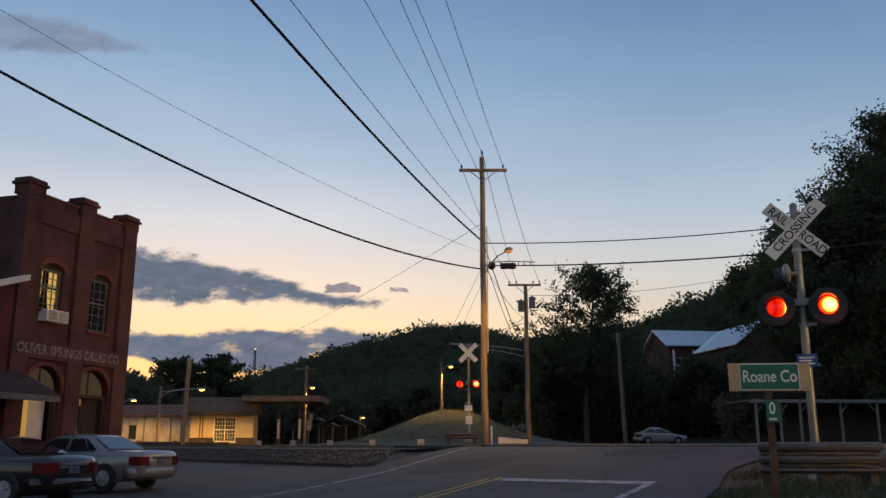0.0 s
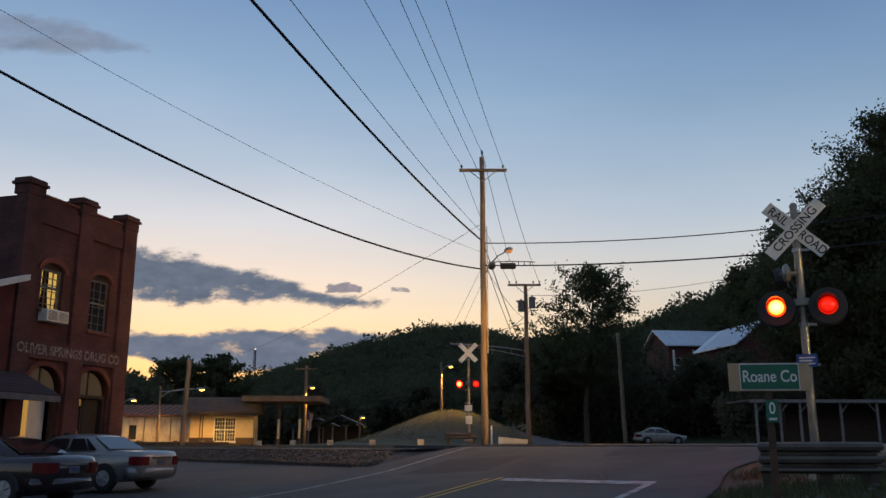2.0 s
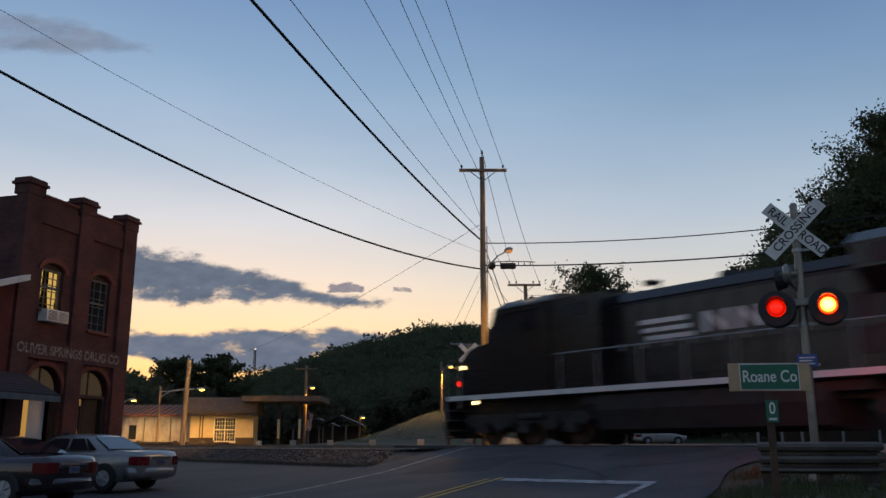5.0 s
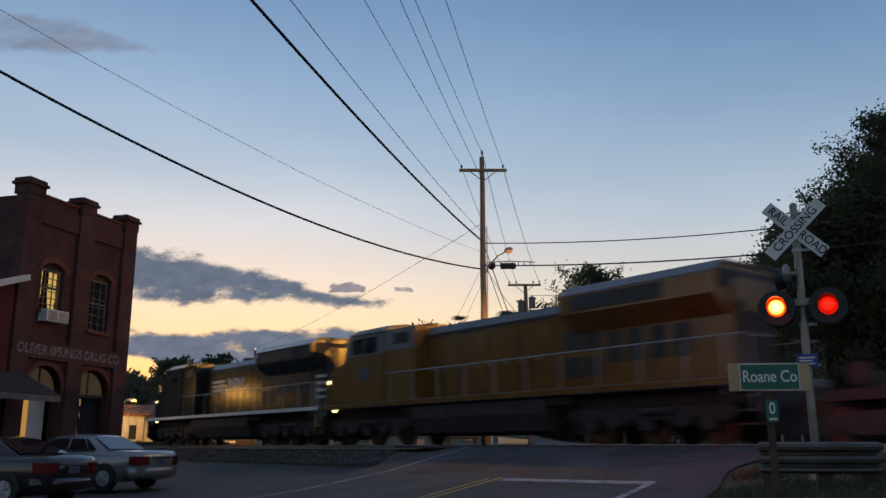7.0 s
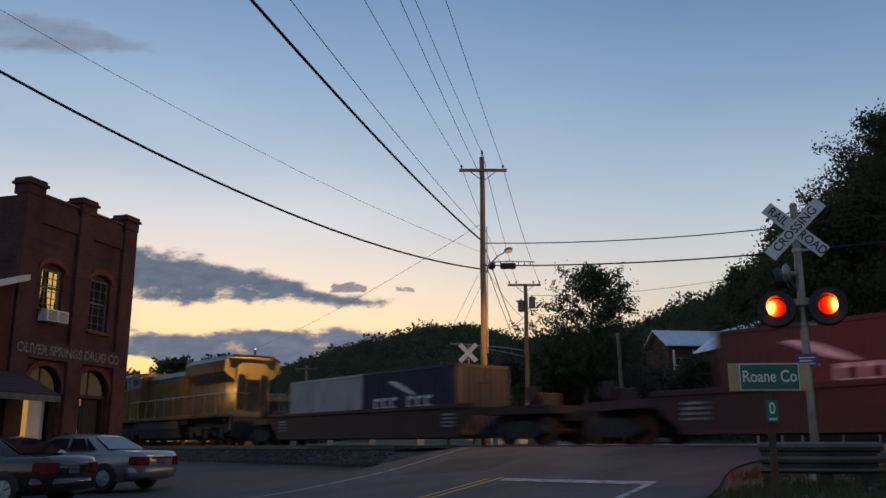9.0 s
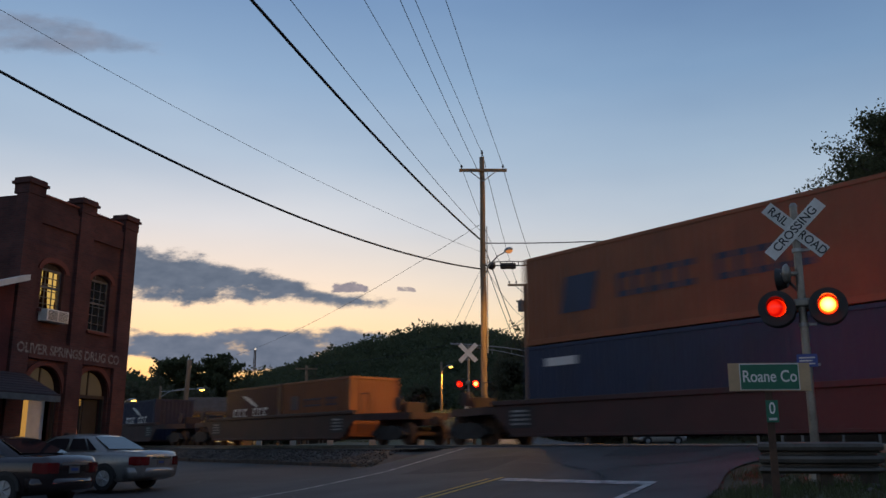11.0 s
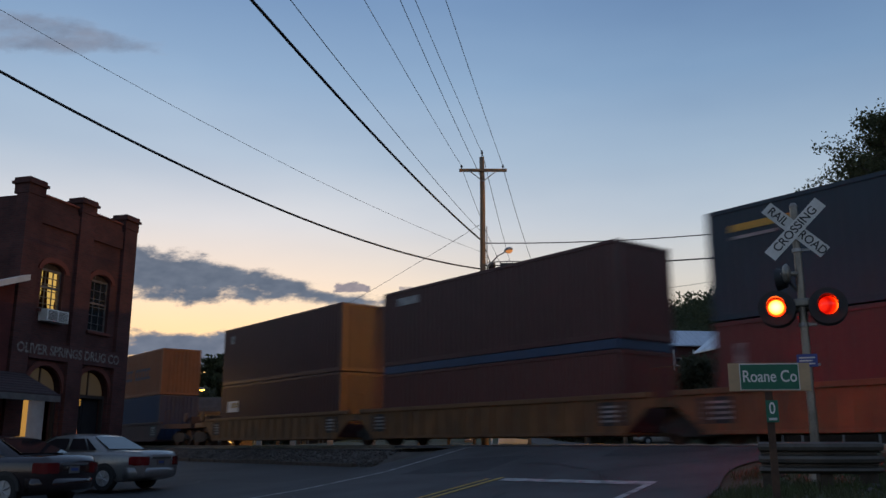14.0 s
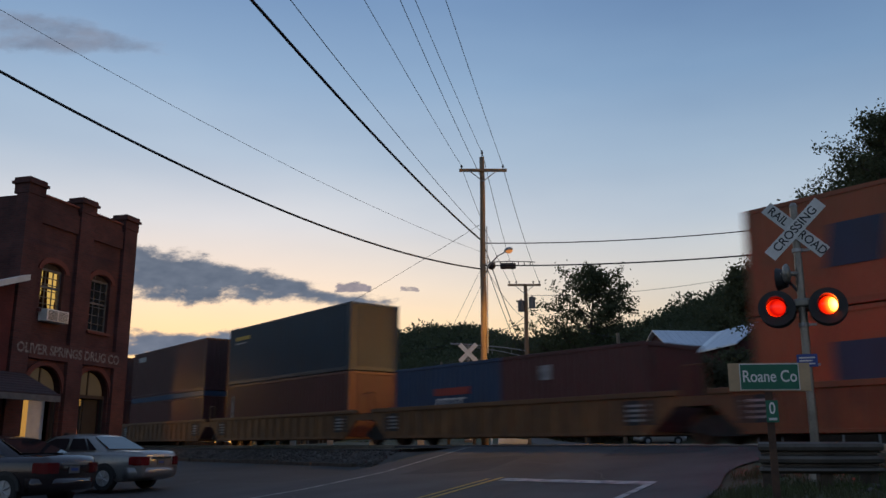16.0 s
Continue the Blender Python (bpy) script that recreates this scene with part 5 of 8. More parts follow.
crossarm(lamp_b, 6.35, -0.9, 0.9, pins=(-0.8, 0.8), brace=False)
lamp_c = utility_pole(-0.13, 72.0, 1.6, 6.8, 0.12, 0.09, "wooden pole with a sodium lamp on the grassy bank")
cobra_lamp(lamp_c, 5.15, 0.68, 0)
lamp_d = utility_pole(-23.35, 64.0, -0.2, 2.9, 0.08, 0.06, "low lamp post with a sodium lamp beside the white wall")
cobra_lamp(lamp_d, 3.8, 0.75, 0)
lamp_f = utility_pole(-20.1, 50.1, -0.4, 3.6, 0.09, 0.07, "steel lamp post behind the brick shop")
cobra_lamp(lamp_f, 4.25, 0.6, -30)
lamp_e = utility_pole(-8.45, 90.0, 0.0, 2.9, 0.07, 0.05, "low lamp post among the bushes")
cobra_lamp(lamp_e, 3.22, 0.2, 0)


def wire(name, a, b, sag, r, over=0.0, label="thin black overhead wire between poles"):
    """A sagging wire from a to b, carried on past b by a share of its length."""
    cu = bpy.data.curves.new(name, "CURVE")
    cu.dimensions, cu.bevel_depth, cu.bevel_resolution = "3D", r, 1
    sp = cu.splines.new("POLY")
    k = 40
    sp.points.add(k)
    for i in range(k + 1):
        t = i / k * (1 + over)
        p = [a[j] + (b[j] - a[j]) * t for j in range(3)]
        p[2] -= 4 * sag * t * (1 - t)
        sp.points[i].co = (*p, 1)
    cu.materials.append(WIRE)
    return tagged(new(name, cu), label, "wire", "overhead wires")


# primary wires from the crossarm to the span over the road
wire("overhead_wire", (0.80, 35.86, 11.84), (-2.06, 20.7, 11.40), 0.06, 0.010, 1.2)
wire("overhead_wire", (1.70, 36.0, 12.50), (-0.75, 21.4, 11.77), 0.06, 0.010, 1.2)
wire("overhead_wire", (2.60, 35.86, 11.84), (0.07, 20.7, 11.40), 0.06, 0.010, 1.2)
wire("overhead_wire", (1.75, 36.3, 11.3), (-1.13, 20.9, 11.50), 0.10, 0.011, 1.2)
wire("overhead_cable", (1.62, 35.9, 8.55), (-3.60, 14.85, 8.18), 0.22, 0.035, 0.5, "thick black overhead cable")
wire("overhead_wire", (1.60, 35.9, 8.95), (-2.92, 15.1, 8.32), 0.16, 0.010, 0.5)
wire("overhead_cable", (1.60, 35.9, 7.30), (-9.33, 17.0, 7.70), 0.72, 0.032, 0.35, "thick black overhead cable")
wire("overhead_wire", (1.58, 35.9, 8.05), (-9.50, 17.0, 9.13), 0.35, 0.006, 0.35)
wire("overhead_wire", (1.60, 35.9, 9.25), (-24.2, 95.0, 9.3), 0.8, 0.010, 0.0)
wire("overhead_cable", (1.80, 35.9, 8.42), (15.86, 30.0, 8.09), 0.30, 0.022, 0.9, "black overhead cable along the track")
wire("overhead_cable", (1.80, 35.9, 7.45), (15.74, 30.0, 7.09), 0.25, 0.030, 0.9, "thick black overhead cable along the track")
wire("overhead_wire", (0.80, 36.0, 11.84), (3.88, 49.86, 9.33), 0.25, 0.012, 0.0)
wire("overhead_wire", (1.72, 36.0, 12.50), (4.28, 49.86, 9.33), 0.25, 0.012, 0.0)
wire("overhead_wire", (2.60, 36.0, 11.84), (5.63, 49.86, 9.33), 0.25, 0.012, 0.0)
wire("overhead_cable", (1.80, 36.0, 8.2), (4.75, 49.9, 4.9), 0.1, 0.022, 0.0, "bundled service cable between two poles")
wire("overhead_cable", (1.80, 36.0, 7.6), (4.75, 49.9, 4.4), 0.2, 0.016, 0.0, "bundled service cable between two poles")
wire("overhead_wire", (1.80, 36.0, 7.4), (4.75, 49.9, 7.2), 0.3, 0.012, 0.0)
wire("overhead_wire", (1.60, 36.0, 7.3), (-0.9, 43.0, 3.0), 0.0, 0.008, 0.6, "thin guy wire of a pole")
wire("overhead_wire", (1.60, 36.0, 6.6), (-0.6, 42.0, 2.4), 0.0, 0.008, 0.5, "thin guy wire of a pole")
wire("overhead_wire", (4.83, 50.0, 8.6), (17.6, 50.0, 9.75), 0.35, 0.012, 0.7)
wire("overhead_wire", (4.83, 50.0, 7.9), (13.3, 65.0, 8.0), 0.4, 0.012, 0.0)
wire("overhead_wire", (4.83, 50.0, 7.4), (-0.13, 72.0, 6.6), 0.5, 0.012, 0.0)
wire("overhead_wire", (4.83, 50.0, 7.0), (-10.95, 70.0, 6.3), 0.5, 0.012, 0.0)

# ---- the brick shop ----
def brick_material(name, c1, c2, mortar):
    m = bpy.data.materials.new(name)
    m.use_nodes = True
    nt = m.node_tree
    bs = nt.nodes["Principled BSDF"]
    tc = nt.nodes.new("ShaderNodeTexCoord")
    sp = nt.nodes.new("ShaderNodeSeparateXYZ")
    nt.links.new(tc.outputs["Object"], sp.inputs[0])
    cb = nt.nodes.new("ShaderNodeCombineXYZ")
    nt.links.new(maths(nt, "ADD", sp.outputs[0], sp.outputs[1]), cb.inputs[0])
    nt.links.new(sp.outputs[2], cb.inputs[1])
    br = nt.nodes.new("ShaderNodeTexBrick")
    br.inputs["Scale"].default_value = 1.0
    br.inputs["Brick Width"].default_value, br.inputs["Row Height"].default_value = 0.215, 0.075
    br.inputs["Mortar Size"].default_value = 0.008
    br.inputs["Color1"].default_value, br.inputs["Color2"].default_value, br.inputs["Mortar"].default_value = (*c1, 1), (*c2, 1), (*mortar, 1)
    nt.links.new(cb.outputs[0], br.inputs["Vector"])
    nz = node(nt, "ShaderNodeTexNoise", Scale=0.9, Detail=6.0)
    nt.links.new(tc.outputs["Object"], nz.inputs["Vector"])
    stain = ramp(nt, [(0.3, (0.55, 0.5, 0.5, 1)), (0.7, (1.15, 1.12, 1.1, 1))], nz.outputs["Fac"])
    nt.links.new(blend(nt, 1.0, br.outputs["Color"], stain, "MULTIPLY"), bs.inputs["Base Color"])
    bs.inputs["Roughness"].default_value = 0.9
    bp = node(nt, "ShaderNodeBump", Strength=0.5, Distance=0.01)
    nt.links.new(br.outputs["Fac"], bp.inputs["Height"])
    bp.invert = True
    nt.links.new(bp.outputs[0], bs.inputs["Normal"])
    return m


SHOP_BRICK = brick_material("old_red_brickwork", (0.118, 0.040, 0.035), (0.080, 0.031, 0.028), (0.088, 0.050, 0.046))
WING_RED = brick_material("painted_red_brickwork", (0.115, 0.022, 0.019), (0.095, 0.020, 0.017), (0.095, 0.024, 0.021))
ROOM_DARK = mat("dim_room", (0.06, 0.05, 0.045), (0.04, 0.034, 0.03), 0.9)
# room light is put into these: curtains, wall, transom and notices glow themselves
CURTAIN = glow("glowing_curtain", (1.0, 0.63, 0.16), 0.55)
CURTAIN_DIM = glow("glowing_wall", (0.95, 0.50, 0.11), 0.42)
DOOR_GLOW = glow("glowing_paper_notice", (1.0, 0.30, 0.16), 0.30)
GREY_PAINT = mat("grey_painted_wood", (0.16, 0.15, 0.145), (0.10, 0.095, 0.09), 0.7)


# fanlight panes glow faintly in place of the warm reflection on them
FANLIGHT = glow("fanlight_reflection_glow", (0.55, 0.36, 0.16), 0.05)


def arc_outline(x0, x1, z0, spring, rise, k=14):
    """Opening outline: straight sides and an arched head."""
    out = [(x0, z0), (x1, z0), (x1, spring)]
    m, h = (x0 + x1) / 2, (x1 - x0) / 2
    for i in range(1, k):
        a = math.pi * i / k
        out.append((m + h * math.cos(a), spring + rise * math.sin(a)))
    return out + [(x0, spring)]


def wall_with_openings(bm, outline_x0, outline_x1, z0, z1, holes, y0, y1):
    """A wall slab in the xz plane with arched holes through it."""
    xs = sorted({outline_x0, outline_x1, *[h[0] for h in holes], *[h[1] for h in holes]})
    for a, b in zip(xs[:-1], xs[1:]):
        cut = [h for h in holes if h[0] <= a and h[1] >= b]
        cut.sort(key=lambda h: h[2])
        z = z0
        for hx0, hx1, hz0, spring, rise in cut:
            if hz0 > z:
                box(bm, a, b, y0, y1, z, hz0)
            z = spring
            k = 14
            m, hw = (hx0 + hx1) / 2, (hx1 - hx0) / 2
            top = spring + rise + 0.02
            pts = [(m + hw * math.cos(math.pi * i / k), spring + rise * math.sin(math.pi * i / k)) for i in range(k + 1)]
            for p, q in zip(pts[:-1], pts[1:]):
                prism(bm, [(q[0], q[1]), (p[0], p[1]), (p[0], top), (q[0], top)], "y", y0, y1)
            z = top
        if z < z1:
            box(bm, a, b, y0, y1, z, z1)


def brick_shop():
    b = thing("brick_shop", pose(-13.25, 26.9, 0, 0, 0, 90 - 16.7), "two-storey dark red brick shop with painted name and arched windows", "building")
    base = -1.2
    # local x along the front, local y into the building is +y after the turn below
    holes = [(0.78, 1.80, 4.33, 5.62, 0.26), (3.18, 4.20, 3.92, 5.68, 0.26), (0.55, 2.14, base + 0.35, 1.70, 0.82), (2.80, 4.55, base, 1.70, 0.86)]
    bm = B()
    wall_with_openings(bm, 0.0, 5.3, base, 8.02, holes, 0.0, 0.4)
    part("front_wall", bm, SHOP_BRICK, b)
    bm = B()
    box(bm, -0.02, 0.38, 0.4, 16.0, base, 7.95)
    box(bm, 4.9, 5.3, 0.4, 16.0, base, 7.6)
    box(bm, 0.38, 4.9, 15.6, 16.0, base, 7.6)
    part("side_wall", bm, SHOP_BRICK, b)
    bm = B()
    box(bm, 0.38, 4.9, 0.4, 15.6, 7.3, 7.45)
    part("flat_roof", bm, BLACK, b)
    bm = B()
    box(bm, 0.38, 4.9, 0.4, 15.6, 3.35, 3.5)
    part("upper_floor", bm, DARK_WOOD, b)
    for x in (0.05, 2.58, 4.97):
        bm = B()
        box(bm, x - 0.36, x + 0.36, -0.14, 0.3, base, 7.9, 0.01)
        pl = part("pilaster", bm, SHOP_BRICK, b)
        bm = B()
        box(bm, x - 0.38, x + 0.38, -0.16, 0.42, 7.9, 8.22, 0.01)
        box(bm, x - 0.45, x + 0.45, -0.23, 0.5, 8.22, 8.32, 0.02)
        box(bm, x - 0.40, x + 0.40, -0.18, 0.45, 8.32, 8.44, 0.03)
        part("pilaster_cap", bm, SHOP_BRICK, pl)
    # corbelled band and coping
    for x0, x1 in ((0.42, 2.21), (2.95, 4.6)):
        bm = B()
        box(bm, x0, x1, -0.08, 0.0, 7.1, 7.75, 0.005)
        part("corbel_band", bm, SHOP_BRICK, b)
        bm = B()
        box(bm, x0 - 0.05, x1 + 0.05, -0.05, 0.45, 8.02, 8.09, 0.01)
        part("coping", bm, BRICK_TRIM, b)
    # arched hoods over the openings
    for hx0, hx1, hz0, spring, rise in holes:
        bm = B()
        m, hw, k = (hx0 + hx1) / 2, (hx1 - hx0) / 2, 16
        pts = [(m + (hw + o) * math.cos(math.pi * i / k), spring + (rise + o) * math.sin(math.pi * i / k)) for o in (0.03,) for i in range(k + 1)]
        po = [(m + (hw + 0.2) * math.cos(math.pi * i / k), spring + (rise + 0.2) * math.sin(math.pi * i / k)) for i in range(k + 1)]
        prism(bm, pts + po[::-1], "y", -0.05, 0.02)
        part("arch_hood", bm, BRICK_TRIM, b)
    # upper sash windows with muntins
    for n_, (hx0, hx1, hz0, spring, rise) in enumerate(holes[:2]):
        win = part("window", B(), GREY_PAINT, b)
        bm = B()
        for x in (hx0 + 0.03, hx1 - 0.03):
            box(bm, x - 0.03, x + 0.03, 0.12, 0.2, hz0, spring + 0.1)
        for z in (hz0 + 0.03, (hz0 + spring) / 2 + 0.12, spring + 0.04):
            box(bm, hx0, hx1, 0.11, 0.19, z - 0.035, z + 0.035)
        bm.to_mesh(win.data)
        bm.free()
        bm = B()
        for i in (1, 2):
            x = hx0 + (hx1 - hx0) * i / 3
            box(bm, x - 0.011, x + 0.011, 0.13, 0.17, hz0, spring + rise)
        for i in range(1, 6):
            z = hz0 + (spring - hz0) * i / 6
            box(bm, hx0, hx1, 0.13, 0.17, z - 0.011, z + 0.011)
        part("muntin", bm, GREY_PAINT, win)
        bm = B()
        prism(bm, arc_outline(hx0, hx1, spring + 0.05, spring + 0.06, rise), "y", 0.13, 0.17)
        part("arched_panel", bm, DARK_BASE, win)
        bm = B()
        box(bm, hx0 - 0.08, hx1 + 0.08, -0.1, 0.14, hz0 - 0.1, hz0, 0.01)
        part("sill", bm, BRICK_TRIM, win)
        bm = B()
        box(bm, hx0, hx1, 0.155, 0.16, hz0, spring)
        pane = part("pane", bm, GLASS_DARK if n_ else None, win)
        if n_ == 0:
            bpy.data.objects.remove(pane)
            # no room lamp: glowing curtain folds in front of a glowing warm wall
            bm = B()
            box(bm, hx0 - 0.1, hx1 + 0.1, 1.2, 1.22, hz0 - 0.2, spring + 0.4)
            part("lit_room_wall", bm, CURTAIN_DIM, win)
            for x0, x1 in ((hx0, hx0 + 0.34), (hx1 - 0.36, hx1 - 0.02)):
                bm = B()
                prev = None
                for i in range(13):
                    x = x0 + (x1 - x0) * i / 12
                    y = 0.3 + 0.035 * math.sin(i * 1.9)
                    cur = [bm.verts.new((x - (0.08 if x0 == hx0 else -0.08) * (z == hz0), y, z)) for z in (hz0, hz0 + 0.6, spring + 0.05)]
                    if prev:
                        for k in range(2):
                            bm.faces.new((prev[k], cur[k], cur[k + 1], prev[k + 1]))
                    prev = cur
                part("curtain", bm, CURTAIN, win)
        else:
            bm = B()
            box(bm, hx0, hx1, 0.3, 0.31, hz0, spring)
            part("blind", bm, GREY_PAINT, win)
    # window air conditioner
    ac = part("air_conditioner", B(), PAINT_WHITE, b, "white window air conditioner")
    bm = B()
    box(bm, 0.80, 1.80, -0.35, 0.2, 3.93, 4.32, 0.02)
    bm.to_mesh(ac.data)
    bm.free()
    for x0, x1 in ((0.86, 1.26), (1.34, 1.74)):
        bm = B()
        for i in range(7):
            box(bm, x0, x1, -0.362, -0.352, 3.98 + i * 0.045, 4.0 + i * 0.045)
        part("grille", bm, GREY_PAINT if x0 > 1 else BLACK, ac)
    # ground floor: fanlights, frames, door, display with a glowing curtain
    for n_, (hx0, hx1, hz0, spring, rise) in enumerate(holes[2:]):
        bm = B()
        prism(bm, arc_outline(hx0 + 0.06, hx1 - 0.06, spring + 0.02, spring + 0.03, rise - 0.08), "y", 0.2, 0.215)
        fan = part("fanlight", bm, FANLIGHT, b)
        bm = B()
        box(bm, hx0, hx1, 0.14, 0.26, spring - 0.09, spring + 0.03, 0.01)
        box(bm, hx0, hx0 + 0.07, 0.14, 0.26, hz0, spring)
        box(bm, hx1 - 0.07, hx1, 0.14, 0.26, hz0, spring)
        m = (hx0 + hx1) / 2
        box(bm, m - 0.025, m + 0.025, 0.16, 0.24, spring, spring + rise)
        part("opening_frame", bm, DARK_BASE, b)
    hx0, hx1, hz0, spring, rise = holes[2]
    bm = B()
    box(bm, hx0 + 0.07, hx1 - 0.07, 0.5, 0.52, hz0, spring - 0.1)
    part("display_board", bm, PAINT_WHITE, b)
    bm = B()
    prev = None
    for i in range(17):
        x = hx0 + 0.08 + 0.55 * i / 16
        y = 0.36 + 0.03 * math.sin(i * 2.0)
        cur = [bm.verts.new((x, y, z)) for z in (hz0, spring - 0.1)]
        if prev:
            bm.faces.new((prev[0], cur[0], cur[1], prev[1]))
        prev = cur
    part("curtain", bm, glow("glowing_display_curtain", (1.0, 0.50, 0.10), 0.42), b)
    hx0, hx1, hz0, spring, rise = holes[3]
    # black door and side panel stand in for the dark of the doorway
    bm = B()
    box(bm, hx0 + 0.1, hx0 + 0.85, 0.3, 0.35, hz0, spring - 0.15, 0.01)
    d = part("door", bm, BLACK, b)
    bm = B()
    box(bm, hx0 + 0.2, hx0 + 0.75, 0.285, 0.299, hz0 + 1.0, spring - 0.35)
    part("door_pane", bm, GLASS_DARK, d)
    for k in (0.24, 0.47):
        bm = B()
        box(bm, hx0 + k, hx0 + k + 0.2, 0.277, 0.284, 0.18, 0.55)
        part("notice", bm, DOOR_GLOW, d)
    bm = B()
    box(bm, hx0 + 0.1, hx0 + 0.75, 0.3, 0.32, spring - 0.5, spring - 0.12)
    part("transom_light", bm, CURTAIN_DIM, d)
    bm = B()
    box(bm, hx0 + 0.9, hx1 - 0.08, 0.32, 0.36, hz0, spring - 0.1)
    part("side_panel", bm, BLACK, b)
    bm = B()
    box(bm, 2.35, 2.72, -0.32, -0.145, 0.12, 0.42, 0.02)
    part("mail_box", bm, BLACK, b)
    # painted name
    t = part("painted_name", words("OLIVER SPRINGS DRUG CO", 0.43, 0.002, stretch=0.94, weight=0.03), mat("faded_sign_paint", (0.34, 0.31, 0.28), (0.085, 0.042, 0.036), 0.85, scale=9, fine=60, bump=0, spread=(0.36, 0.62)), b)
    t.matrix_basis = pose(2.36, -0.147, 3.0)
    # boards that carry the name between the pilasters
    for x0, x1 in ((0.42, 2.21), (2.95, 4.6)):
        bm = B()
        box(bm, x0, x1, -0.142, 0.0, 2.72, 3.28, 0.005)
        part("name_band", bm, SHOP_BRICK, b)
    return b


brick_shop()


AWNING = mat("dark_maroon_awning_shingles", (0.060, 0.034, 0.036), (0.036, 0.022, 0.024), 0.8, scale=3, fine=30, bump=0.4)


def shop_wing():
    w = thing("shop_wing", pose(-13.25, 26.9, 0, 0, 0, 90 - 16.7), "low red painted wing of the shop with a shingled awning", "building")
    bm = B()
    box(bm, -7.0, -0.40, -0.10, 9.0, -1.25, 4.75)
    prism(bm, [(-7.0, 4.75), (-0.40, 4.75), (-0.40, 5.0), (-3.7, 3.9)], "y", -0.10, 9.0)
    part("wall", bm, WING_RED, w)
    bm = B()
    prism(bm, [(-3.4, 3.95), (-0.15, 5.06), (-0.15, 5.24), (-3.4, 4.13)], "y", -0.42, -0.12)
    part("rake_board", bm, PAINT_WHITE, w)
    aw = part("awning", B(), AWNING, w)
    bm = B()
    prism(bm, [(-1.55, 1.40), (-1.55, 1.50), (-0.12, 2.20), (-0.12, 2.05)], "x", -6.0, 0.30)
    bm.to_mesh(aw.data)
    bm.free()
    for i in range(8):
        bm = B()
        f0, f1 = i / 8, (i + 1) / 8
        y0, y1, z0, z1 = -1.56 + 1.43 * f0, -1.56 + 1.43 * f1, 1.505 + 0.70 * f0, 1.505 + 0.70 * f1
        prism(bm, [(y0, z0), (y1, z1), (y1, z1 + 0.008), (y0, z0 + 0.022)], "x", -6.0, 0.32)
        part("shingle_course", bm, AWNING, aw)
    bm = B()
    box(bm, -6.0, 0.30, -1.60, -1.54, 1.30, 1.48, 0.01)
    part("fascia", bm, GREY_PAINT, aw)
    return w


shop_wing()


